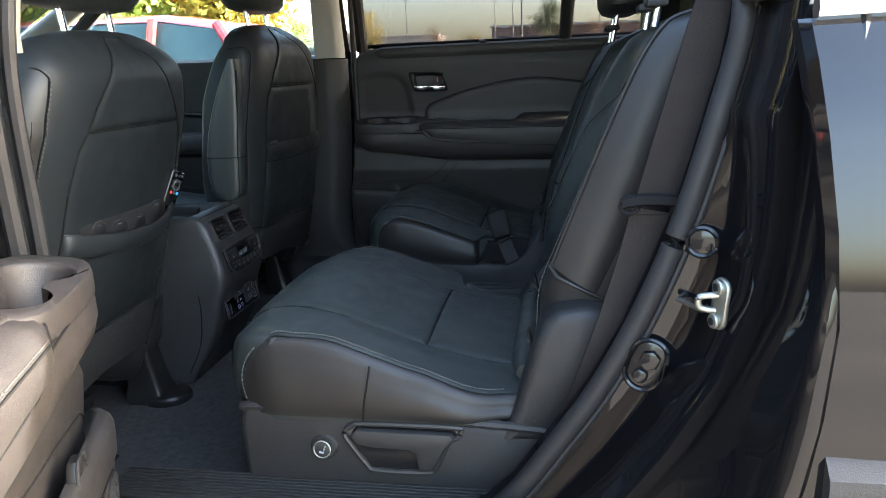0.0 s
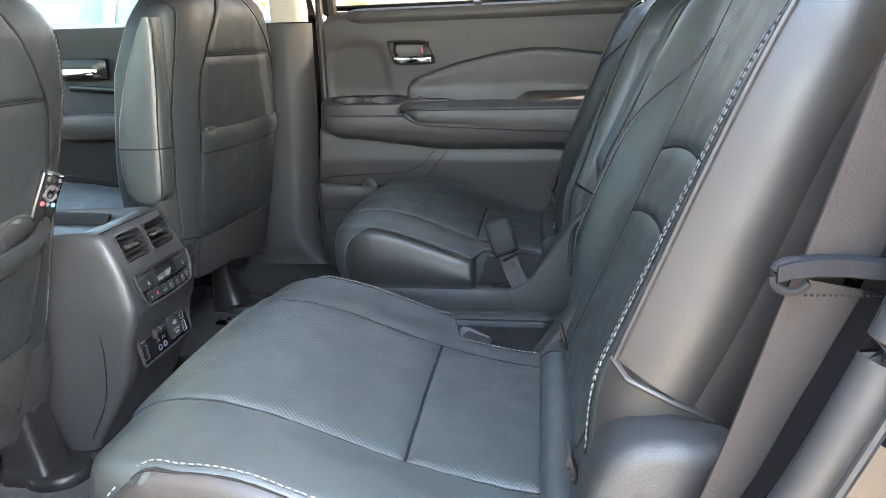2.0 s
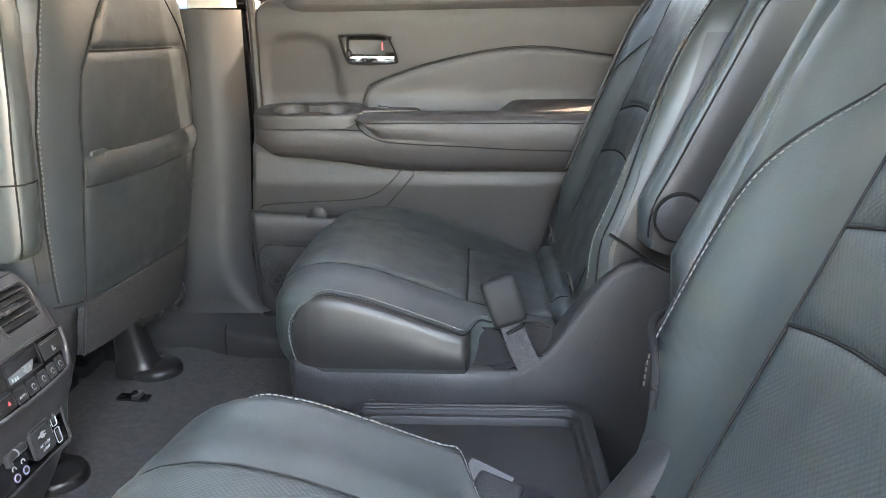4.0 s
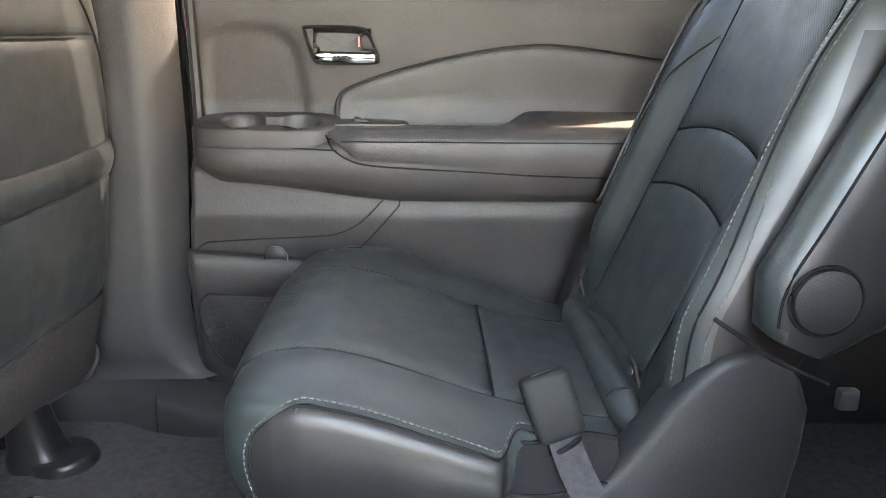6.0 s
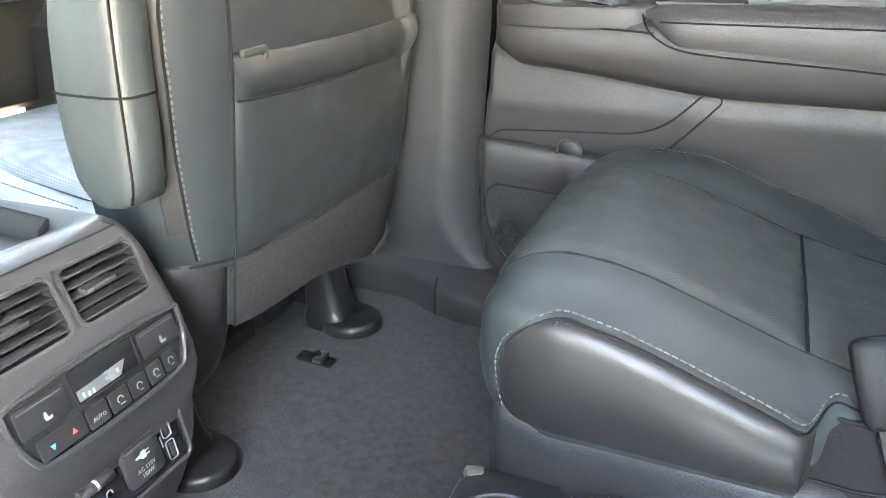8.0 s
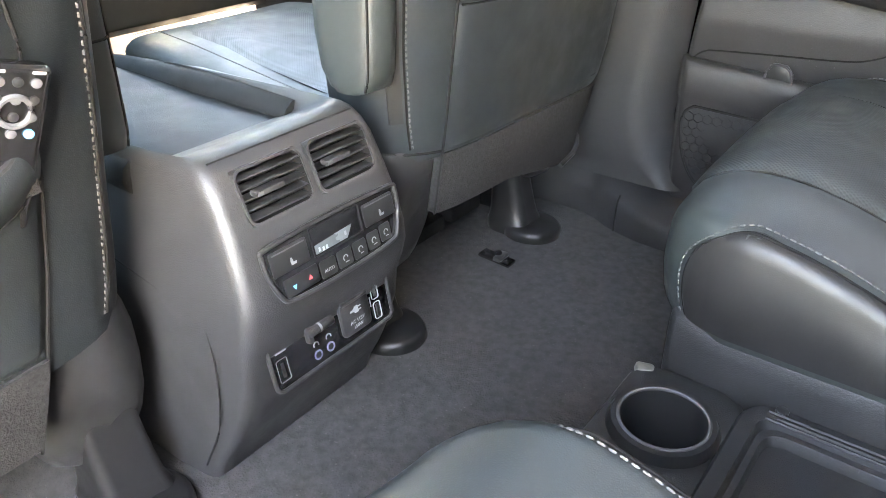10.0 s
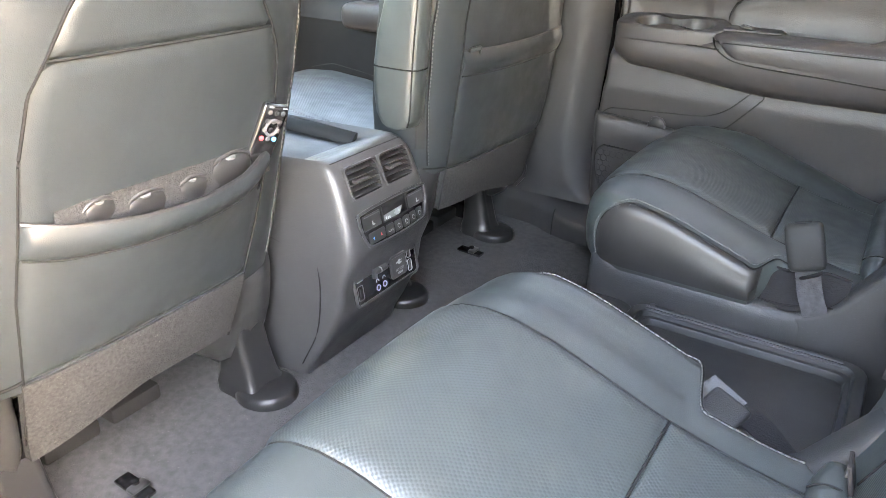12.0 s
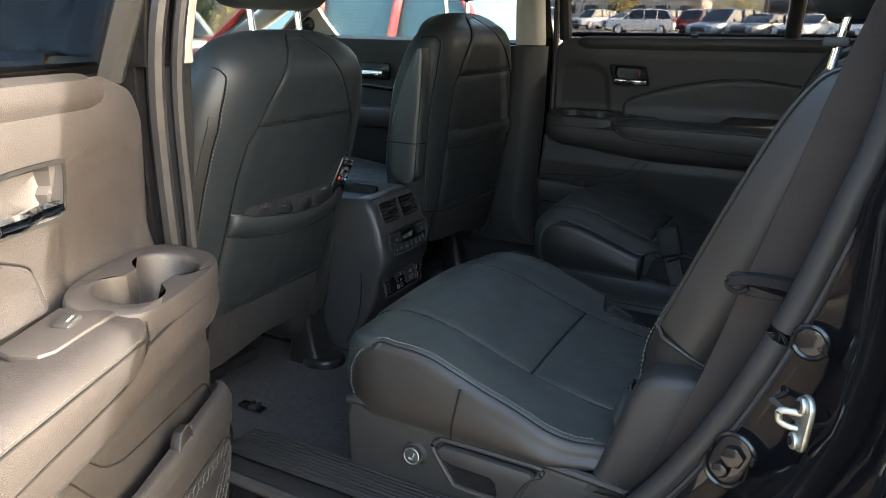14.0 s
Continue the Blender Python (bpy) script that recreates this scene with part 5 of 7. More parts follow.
    for dy in (-0.066, 0.066):
        part("headrest_post", tube([P(cx + 0.012, yc + dy, 1.24), P(cx, yc + dy, 1.35)], 0.0065, 10), CHROME, hr, "bare steel headrest post")
    # cushion, side shields and feet
    rings = []
    for x, z0, z1, w in ((-1.16, 0.70, 0.76, 0.16), (-1.15, 0.68, 0.79, 0.18), (-1.12, 0.66, 0.805, 0.195), (-1.05, 0.65, 0.81, 0.205), (-0.95, 0.65, 0.80, 0.21), (-0.85, 0.65, 0.785, 0.21), (-0.75, 0.65, 0.77, 0.21), (-0.66, 0.65, 0.765, 0.20)):
        ring = []
        for k in range(32):
            a_ = k / 32 * math.tau
            ca, sa = math.copysign(abs(math.cos(a_)) ** 0.45, math.cos(a_)), math.copysign(abs(math.sin(a_)) ** 0.45, math.sin(a_))
            ring.append(P(x, yc + w * ca, (z0 + z1) / 2 + (z1 - z0) / 2 * sa + (0.018 * abs(ca) ** 4 if sa > 0 else 0)))
        rings.append(ring)
    cu = part("cushion", loft(rings), LEATHER, t, "leather front cushion", angle=70)
    rows = [[P(x, yl, lerp_table([(-1.15, 0.800), (-1.05, 0.817), (-0.95, 0.807), (-0.70, 0.775)], x) - 0.002 - 0.006 * abs((yl - yc) / 0.125) ** 6) for yl in steps(yc - 0.125, yc + 0.125, 12)] for x in steps(-1.13, -0.68, 16)]
    part("cushion_insert", slab(rows, (0, 0, -0.012)), PERF, cu, "perforated leather insert")
    for k in (-1, 1):
        part("stitching", stitches([P(x, yc + k * 0.175, lerp_table([(-1.15, 0.80), (-1.05, 0.825), (-0.95, 0.815), (-0.70, 0.782)], x) + 0.002) for x in steps(-1.12, -0.70, 30)]), STITCH, cu)
        sh = []
        xr = lerp_table(back_x, 0.72)
        for off, zc, hz, hy in ((-0.50, 0.62, 0.05, 0.02), (-0.40, 0.64, 0.08, 0.03), (-0.20, 0.665, 0.115, 0.038), (-0.10, 0.672, 0.125, 0.042), (-0.06, 0.675, 0.122, 0.042), (-0.035, 0.68, 0.110, 0.038), (-0.02, 0.685, 0.085, 0.030), (-0.012, 0.69, 0.04, 0.014)):
            sh.append([P(xr + off - 0.035 * (0.5 - 0.5 * math.sin(q / 20 * math.tau)), yc + (0.216 if k > 0 else -0.188) + hy * (1.0 if k > 0 else 1.5) * math.copysign(abs(math.cos(q / 20 * math.tau)) ** 0.7, math.cos(q / 20 * math.tau)), zc + hz * math.copysign(abs(math.sin(q / 20 * math.tau)) ** 0.8, math.sin(q / 20 * math.tau))) for q in range(20)])
        part("side_shield", loft(sh), PLASTIC_SMOOTH, t, "rounded black plastic side shield", angle=70)
        yl = yc + k * 0.195
        stem = []
        boxy = 0.36 if s < 0 else 0.7
        for z, x0, x1, w in ((0.500, -0.645, -0.553, 0.041), (0.519, -0.645, -0.553, 0.041), (0.526, -0.643, -0.557, 0.038), (0.536, -0.641, -0.561, 0.035), (0.56, -0.640, -0.568, 0.033), (0.59, -0.639, -0.576, 0.032), (0.625, -0.638, -0.583, 0.031)):
            ring = []
            for q in range(24):
                a = q / 24 * math.tau
                ca, sa = math.copysign(abs(math.cos(a)) ** boxy, math.cos(a)), math.copysign(abs(math.sin(a)) ** boxy, math.sin(a))
                waist = 0.006 * math.exp(-((sa + 0.1) / 0.3) ** 2) * (ca > 0.5)
                ring.append(P((x0 + x1) / 2 + (x1 - x0) / 2 * ca - waist, yl + w * sa, z - dz))
            stem.append(ring)
        foot = part("rail_foot", loft(stem), DARK_SATIN, t, "tapered black plastic seat rail cover", angle=60)
        base = []
        for z, k in ((0.500, 1.0), (0.506, 1.0), (0.512, 0.985), (0.517, 0.94), (0.520, 0.86), (0.521, 0.3)):
            base.append([P(-0.562 + 0.055 * k * math.cos(q / 32 * math.tau), yl + 0.050 * k * math.sin(q / 32 * math.tau), z - dz) for q in range(32)])
        part("foot_pad", loft(base), DARK_SATIN, foot, "rounded oval flange on the carpet", angle=60)
        part("rail", rbox((0.55, 0.03, 0.06), pose(-0.86, s * yl, 0.56), 0.004), GLOSSY, foot)
        part("rail_bolt", cyl(0.007, 0.012, pose(-0.60, s * yl, 0.628), 8, bevel=0.001), STEEL, foot)
    for k in (-1, 1):
        part("track_cover", rbox((0.05, 0.085, 0.028), Matrix.Translation(P(-0.66, yc + 0.045 + k * 0.052, 0.565 - dz)), 0.006), SEAM, t, "black track cover")
    part("seat_pan", rbox((0.50, 0.40, 0.05), Matrix.Translation(P(-0.88, yc, 0.635)), 0.01), GLOSSY, t)
    return t


front_seat(-1, [(0.60, -0.575), (0.66, -0.548), (0.77, -0.522), (0.97, -0.470), (1.125, -0.424), (1.20, -0.412), (1.281, -0.42)], 0.0, "black leather driver seat with a stuffed seat back pocket")
front_seat(1, [(0.60, -0.510), (0.66, -0.490), (0.77, -0.472), (0.97, -0.446), (1.125, -0.432), (1.20, -0.430), (1.281, -0.44)], 0.045, "black leather front passenger seat with an empty pocket")


tab = thing("pocket_tab", "small leather tab at the corner of a seat pocket", "leather tab", (-0.44, 0.235, 1.03))
part("tab", rbox((0.006, 0.040, 0.008), pose(-0.440, 0.250, 1.022, 0, 6, 0), 0.002), LEATHER, tab)
part("tab_fold", rbox((0.006, 0.006, 0.014), pose(-0.440, 0.268, 1.018, 0, 6, 0), 0.002), LEATHER, tab)


# ---- rear end of the centre console ----
def rear_console():
    t = thing("center_console", "grained black plastic console end with air vents and climate panel", "car console", (-0.5, 0, 0.5))
    prof = [(-0.66, 0.846), (-0.60, 0.861), (-0.555, 0.877), (-0.525, 0.889), (-0.506, 0.893), (-0.494, 0.889), (-0.484, 0.880), (-0.474, 0.866), (-0.460, 0.832), (-0.449, 0.800), (-0.442, 0.768), (-0.441, 0.745), (-0.447, 0.722), (-0.456, 0.700), (-0.462, 0.66), (-0.475, 0.62), (-0.50, 0.57), (-0.525, 0.53), (-0.535, 0.505)]
    half = [0.100, 0.096, 0.095, 0.095, 0.097, 0.100, 0.103, 0.105, 0.108, 0.111, 0.114, 0.115, 0.115, 0.115, 0.115, 0.116, 0.120, 0.126, 0.130]
    VENT_EDGES = (-0.078, -0.040, -0.001, 0.009, 0.048, 0.086)
    rows = []
    for (x, z), h in zip(prof, half):
        row = [(x - 0.30, -h - 0.012, z if z < 0.88 else 0.88), (x - 0.06, -h - 0.004, z - 0.003), (x - 0.020, -h - 0.001, z - 0.001), (x - 0.009, -h + 0.001, z), (x - 0.0025, -h + 0.005, z), (x, -h + 0.013, z)]
        row += [(x, y, z) for y in VENT_EDGES]
        row += [(a, -b, c) for a, b, c in reversed(row[:6])]
        rows.append(row)
    b2 = bmesh.new()
    vs = [[b2.verts.new(p) for p in r] for r in rows]
    for r, (a, b) in enumerate(zip(vs, vs[1:])):
        for i in range(len(a) - 1):
            if r in (6, 7) and i in (6, 7, 9, 10):
                continue
            b2.faces.new((a[i], a[i + 1], b[i + 1], b[i]))
    part("body", b2, CONSOLE, t, angle=50)
    # side creases
    for k in (-1, 1):
        part("side_crease", tube(smooth_path([(-0.515, k * 0.0955, 0.889), (-0.512, k * 0.1045, 0.855), (-0.506, k * 0.1125, 0.80), (-0.508, k * 0.1175, 0.74), (-0.503, k * 0.1185, 0.68), (-0.51, k * 0.124, 0.60), (-0.54, k * 0.133, 0.53)], 5), 0.0012, 6), SEAM, t)
        part("side_joint", tube(smooth_path([(-0.508, k * 0.1180, 0.735), (-0.58, k * 0.1205, 0.746), (-0.66, k * 0.1235, 0.76)], 4), 0.0011, 6), SEAM, t)
    part("top_joint", tube([(-0.4945, -0.090, 0.8890), (-0.4945, 0.0, 0.8892), (-0.4945, 0.090, 0.8890)], 0.0010, 6), SEAM, t)
    # frame round the vents and the climate panel
    mv = facing((-0.4705, 0.004, 0.856), (Vector((-0.474, 0, 0.868)) - Vector((-0.460, 0, 0.832))).cross(Vector((0, -1, 0))))
    for k in (-1, 1):
        mk = mv @ pose(k * 0.0435, 0, 0)
        v = part("air_vent", ring_frame(rrect(0.081, 0.055, 0.010), rrect(0.0755, 0.0495, 0.008), 0.012, mk @ pose(0, 0, 0.0042)), CONSOLE, t, "slatted air vent with a small thumb tab")
        dish = loft([[(*p, 0.004) for p in rrect(0.0758, 0.0498, 0.008)], [(*p, -0.040) for p in rrect(0.070, 0.044, 0.004)], [(*p, -0.041) for p in rrect(0.001, 0.001, 0.0004)]], cap=False)
        bmesh.ops.transform(dish, matrix=mk, verts=dish.verts)
        part("vent_well", dish, SEAM, v)
        for r in range(5):
            part("slat", rbox((0.0748, 0.0016, 0.013), mk @ pose(0, -0.0190 + r * 0.0095, -0.004, 22, 0, 0), 0.0006), PLASTIC_SMOOTH, v)
        for c in range(5):
            part("fin", rbox((0.0012, 0.044, 0.008), mk @ pose(-0.030 + c * 0.015, 0, -0.024), 0), SEAM, v)
        tab_m = mk @ pose(-0.010, 0.0015, 0.004, 22, 0, 0)
        tab = part("thumb_tab", rbox((0.034, 0.0060, 0.010), tab_m, 0.0018), PLASTIC_SMOOTH, v)
        part("tab_tip", rbox((0.0065, 0.0042, 0.0012), tab_m @ pose(-0.012, 0, 0.0050), 0.0005), CLADDING, tab, "pale grey tip")
    # climate panel
    mp = facing((-0.4445, 0.006, 0.787), (Vector((-0.449, 0, 0.800)) - Vector((-0.442, 0, 0.768))).cross(Vector((0, -1, 0))))
    shape = [(p.x, p.y) for p in smooth_path([(-0.084, 0.0255, 0), (-0.03, 0.028, 0), (0.03, 0.028, 0), (0.084, 0.0255, 0), (0.0895, 0.020, 0), (0.0885, 0.0, 0), (0.080, -0.024, 0), (0.070, -0.0305, 0), (0.04, -0.033, 0), (0, -0.034, 0), (-0.04, -0.033, 0), (-0.070, -0.0305, 0), (-0.080, -0.024, 0), (-0.0885, 0.0, 0), (-0.0895, 0.020, 0)], 3, True)]
    cp = part("climate_panel", plate(shape, 0.008, mp @ pose(0, 0, 0.0035), 0.0015), LCD_DARK, t, "gloss black climate panel with display and keys")
    part("panel_edge", tube([mp @ Vector((x * 1.015, y * 1.035, 0.0036)) for x, y in shape], 0.0026, 8, closed=True), PLASTIC_SMOOTH, cp, "raised lip round the panel")
    screen = ring_frame(rrect(0.068, 0.031, 0.002), rrect(0.0655, 0.0285, 0.0015), 0.003, mp @ pose(0, 0.0105, 0.0052))
    part("display_rim", screen, SEAM, cp)
    part("display", plate(rrect(0.066, 0.029, 0.002), 0.0012, mp @ pose(0, 0.0105, 0.0038), 0.0003), GLOSSY, cp, "dark climate display")
    part("display_field", plate([(-0.031, -0.0130), (0.012, -0.0130), (0.021, -0.0015), (-0.031, -0.0035)], 0.0006, mp @ pose(0, 0.0105, 0.0043), 0), LCD, cp, "pale lit field of the display")
    for x, w, y in ((-0.026, 0.0022, 0.001), (-0.021, 0.0026, -0.0003), (-0.0165, 0.0026, -0.0003), (0.010, 0.0026, 0.003)):
        part("digit", rbox((w, 0.0042, 0.0004), mp @ pose(x, y + 0.0005, 0.0048), 0), WHITE, cp)
    keys = [(-0.0615, 0.0085, 0.047, 0.026), (0.0615, 0.0085, 0.047, 0.026), (-0.055, -0.0190, 0.044, 0.020), (-0.0205, -0.0205, 0.0225, 0.020), (0.0025, -0.0205, 0.0215, 0.020), (0.0245, -0.0205, 0.0205, 0.020), (0.0450, -0.0195, 0.0185, 0.020), (0.0640, -0.0180, 0.0175, 0.020)]
    for i, (x, y, w, h) in enumerate(keys):
        key = part("key", plate(rrect(w - 0.0012, h - 0.0012, 0.0026), 0.003, mp @ pose(x, y, 0.0046), 0.0009), DARK_SATIN, cp)
        if i < 2:
            part("key_mark", plate([(-0.0034, -0.0035), (0.0026, -0.0035), (0.003, -0.001), (-0.0005, -0.0012), (-0.0014, 0.0035), (-0.0030, 0.0040), (-0.0040, 0.0)], 0.0005, mp @ pose(x + 0.003, y - 0.004, 0.0050), 0), WHITE, key)
            # thin pale strip: the glint on the key's top edge, given as colour
            part("key_line", rbox((0.040, 0.0012, 0.0005), mp @ pose(x, y + 0.0095, 0.0050), 0), CLADDING, key)
        elif i == 2:
            part("key_mark", plate([(-0.0024, 0.0016), (0.0024, 0.0016), (0, -0.0030)], 0.0005, mp @ pose(x - 0.010, y - 0.001, 0.0050), 0), BLUE, key, "blue arrow")
            part("key_mark", plate([(-0.0024, -0.0024), (0.0024, -0.0024), (0, 0.0024)], 0.0005, mp @ pose(x + 0.010, y, 0.0050), 0), RED, key, "red arrow")
        elif i == 3:
            word("AUTO", 0.0048, mp @ pose(x, y - 0.002, 0.0050), WHITE, key)
        else:
            figure = tube([mp @ Vector((x + 0.0030 * math.cos(radians(a)), y + 0.0030 * math.sin(radians(a)), 0.0049)) for a in range(0, 250, 25)], 0.0006, 5)
            part("key_mark", figure, WHITE, key)
            part("key_mark", rbox((0.0050 - 0.001 * (i % 2), 0.0008, 0.0005), mp @ pose(x + 0.001, y - 0.0045, 0.0049), 0), WHITE, key)
    # lower panel of sockets
    ms = facing((-0.4585, 0.0, 0.676), (0.985, 0, 0.17))
    sp = part("socket_panel", plate(rrect(0.172, 0.058, 0.007), 0.006, ms @ pose(0, 0, 0.0030), 0.0010), GLOSSY, t, "gloss black socket panel")
    part("panel_edge", tube([ms @ Vector((x, y, 0.0036)) for x, y in rrect(0.175, 0.061, 0.009, 6)], 0.0026, 8, closed=True), PLASTIC_SMOOTH, sp)
    ac = part("outlet_cover", plate(rrect(0.044, 0.040, 0.006), 0.006, ms @ pose(0.030, 0.001, 0.0085), 0.0022), PLASTIC, sp, "hinged outlet cover with white print")
    part("outlet_lip", rbox((0.038, 0.004, 0.006), ms @ pose(0.030, 0.0215, 0.0085), 0.0015), PLASTIC_SMOOTH, ac)
    plug = plate([(-0.008, 0.0015), (-0.003, 0.0020), (-0.001, 0.0045), (0.004, 0.0045), (0.004, 0.003), (0.0085, 0.003), (0.0085, 0.0018), (0.004, 0.0018), (0.004, -0.0010), (0.0085, -0.0010), (0.0085, -0.0022), (0.004, -0.0022), (0.004, -0.0036), (-0.001, -0.0036), (-0.003, -0.0010), (-0.008, -0.0006)], 0.0006, ms @ pose(0.030, 0.008, 0.0090), 0)
    part("outlet_mark", plug, WHITE, ac)
    word("AC 115V", 0.0058, ms @ pose(0.030, -0.0045, 0.0090), WHITE, ac)
    word("150W", 0.0058, ms @ pose(0.030, -0.0110, 0.0090), WHITE, ac)
    for y in (0.013, -0.012):
        u = part("usb_port", ring_frame(rrect(0.0108, 0.0215, 0.003), rrect(0.0094, 0.0201, 0.0024), 0.002, ms @ pose(0.066, y, 0.0045)), WHITE, sp, "socket with a white outline")
        part("port_tongue", rbox((0.003, 0.015, 0.003), ms @ pose(0.066, y, 0.0040), 0.0005), PLASTIC, u)
    part("port_mark", rbox((0.0014, 0.012, 0.0004), ms @ pose(0.0575, 0.002, 0.0033), 0), WHITE, sp)
    for x in (-0.010, -0.028):
        j = part("audio_jack", tube([ms @ Vector((x + 0.0048 * math.cos(k / 16 * math.tau), -0.017 + 0.0048 * math.sin(k / 16 * math.tau), 0.0036)) for k in range(16)], 0.0010, 6, closed=True), JACK, sp, "violet ringed jack")
        part("jack_hole", cyl(0.0035, 0.003, ms @ pose(x, -0.017, 0.0025), 14), SEAM, j)
        part("jack_mark", tube([ms @ Vector((x + 0.0034 * math.cos(radians(a)), -0.005 + 0.0034 * math.sin(radians(a)), 0.0034)) for a in range(-20, 201, 20)], 0.0008, 5), WHITE, sp)
    hook = part("charge_hook", cyl(0.0055, 0.036, ms @ pose(-0.020, 0.014, 0.0065) @ pose(0, 0, 0, 0, 90, 0), 16, bevel=0.002), PLASTIC, sp, "short round bar with a white band")
    part("hook_band", cyl(0.0057, 0.0030, ms @ pose(-0.022, 0.014, 0.0065) @ pose(0, 0, 0, 0, 90, 0), 16), WHITE, hook)
    part("hook_cap", rbox((0.007, 0.018, 0.009), ms @ pose(-0.036, 0.012, 0.0060), 0.002), PLASTIC, hook)
    part("video_port", ring_frame(rrect(0.014, 0.026, 0.002), rrect(0.0128, 0.0248, 0.0015), 0.002, ms @ pose(-0.074, -0.008, 0.0042)), CLADDING, sp, "socket with a grey outline")
    part("port_tongue", rbox((0.004, 0.016, 0.002), ms @ pose(-0.074, -0.008, 0.0036), 0.0005), SEAM, sp)
    part("port_print", rbox((0.014, 0.0022, 0.0005), ms @ pose(-0.072, 0.0125, 0.0033), 0), WHITE, sp)
    # armrest bin in front, between the front seats
    part("bin", rbox((0.46, 0.205, 0.34), pose(-0.80, 0, 0.69), 0.015), PLASTIC, t)
    part("bin_lid", rbox((0.44, 0.19, 0.045), pose(-0.83, -0.005, 0.836), 0.016, 3), CONSOLE_LID, t, "padded console lid")
    for k in (-1, 1):
        part("bin_rail", tube(smooth_path([(-0.59, k * 0.100, 0.858), (-0.75, k * 0.100, 0.860), (-0.95, k * 0.106, 0.85), (-1.15, k * 0.10, 0.83)], 4), 0.021, 10), CONSOLE_LID, t)
    part("shifter_deck", rbox((0.5, 0.21, 0.26), pose(-1.27, 0, 0.66, 0, 6, 0), 0.02), GLOSSY, t)
    return t


def word(text, size, m, mat, parent):
    """Printed characters as flat mesh, centred on m."""
    cu = bpy.data.curves.new("print", "FONT")
    cu.body, cu.size, cu.align_x, cu.align_y, cu.extrude, cu.resolution_u = text, size, "CENTER", "CENTER", 0.0002, 2
    tmp = bpy.data.objects.new("print", cu)
    me = bpy.data.meshes.new_from_object(tmp)
    bpy.data.objects.remove(tmp)
    b2 = bmesh.new()
    b2.from_mesh(me)
    bpy.data.meshes.remove(me)
    bmesh.ops.transform(b2, matrix=m, verts=b2.verts)
    return part("print", b2, mat, parent, "white print", smooth=False)


rear_console()


# ---- low tray between the second row seats ----
def floor_tray():
    t = thing("floor_console", "low black plastic floor tray with a cup holder", "floor console", (0.05, 0, 0.5))
    zt = 0.672
    outline = [(-0.165, -0.135), (-0.175, -0.10), (-0.18, 0.0), (-0.175, 0.10), (-0.16, 0.145), (-0.12, 0.165), (0.25, 0.168), (0.275, 0.155), (0.285, 0.10), (0.285, -0.10), (0.275, -0.155), (0.25, -0.168), (-0.12, -0.165)]
    part("base", prism(outline, "z", 0.505, zt - 0.085, 0.01), PLASTIC, t)
    # shallow tray with a stepped rim, one moulding
    tray = []
    for w, d, r, z in ((0.345, 0.325, 0.03, zt - 0.06), (0.345, 0.325, 0.03, zt - 0.005), (0.339, 0.319, 0.028, zt), (0.312, 0.292, 0.022, zt), (0.307, 0.287, 0.021, zt - 0.004), (0.305, 0.285, 0.020, zt - 0.010),
                       (0.294, 0.274, 0.018, zt - 0.011), (0.291, 0.271, 0.017, zt - 0.014), (0.289, 0.269, 0.016, zt - 0.022), (0.10, 0.10, 0.01, zt - 0.0225)):
        tray.append([(x + 0.106, y, z) for x, y in rrect(w, d, r, 6)])
    part("tray", loft(tray), PLASTIC, t, "shallow storage tray", angle=50)
    for k in (-1, 1):
        for c in range(2):
            part("ridge", tube([(-0.045, k * (0.150 - c * 0.011), zt + 0.001), (0.245, k * (0.150 - c * 0.011), zt + 0.001)], 0.0016, 6), PLASTIC, t)
        part("screw_cap", cyl(0.006, 0.004, pose(-0.035, k * 0.156, zt + 0.001), 14, bevel=0.001), PLASTIC_SMOOTH, t)
        c = (-0.118, k * 0.082)
        cup = part("cup_holder", loft([[(c[0] + r * math.cos(a / 32 * math.tau), c[1] + r * math.sin(a / 32 * math.tau), z) for a in range(32)] for r, z in ((0.052, zt - 0.035), (0.051, zt - 0.006), (0.047, zt + 0.002), (0.042, zt + 0.003), (0.040, zt - 0.004), (0.038, zt - 0.07), (0.036, zt - 0.075), (0.005, zt - 0.076))], cap=False), DARK_SATIN, t, "round cup holder with a bright rim")
        part("cup_rim", tube([(c[0] + 0.0405 * math.cos(a / 36 * math.tau), c[1] + 0.0405 * math.sin(a / 36 * math.tau), zt + 0.0025) for a in range(36)], 0.0020, 8, closed=True), CLADDING, cup, "pale worn rim")
        part("cup_pad", cyl(0.030, 0.004, pose(c[0], c[1], zt - 0.073), 28, bevel=0.001), RUBBER, cup)
    for k in (-1, 1):
        c = (-0.118, k * 0.082)
        ring_o = []
        for a in range(32):
            ca, sa = math.cos(a / 32 * math.tau), math.sin(a / 32 * math.tau)
            r = min(0.058 / max(1e-6, abs(ca)), 0.082 / max(1e-6, abs(sa)))
            ring_o.append((c[0] + ca * min(r, 0.088), c[1] + sa * min(r, 0.088)))
        ring_i = [(c[0] + 0.050 * math.cos(a / 32 * math.tau), c[1] + 0.050 * math.sin(a / 32 * math.tau)) for a in range(32)]
        shell = [[(*q, zt - 0.008) for q in ring_i], [(c[0] + (q[0] - c[0]) * 0.93, c[1] + (q[1] - c[1]) * 0.93, zt - 0.006) for q in ring_o], [(*q, zt - 0.012) for q in ring_o], [(c[0] + (q[0] - c[0]) * 1.03, c[1] + (q[1] - c[1]) * 1.02, zt - 0.03) for q in ring_o], [(c[0] + (q[0] - c[0]) * 1.04, c[1] + (q[1] - c[1]) * 1.02, 0.51) for q in ring_o]]
        part("front_deck", loft(shell, cap=False), PLASTIC, t, angle=70)
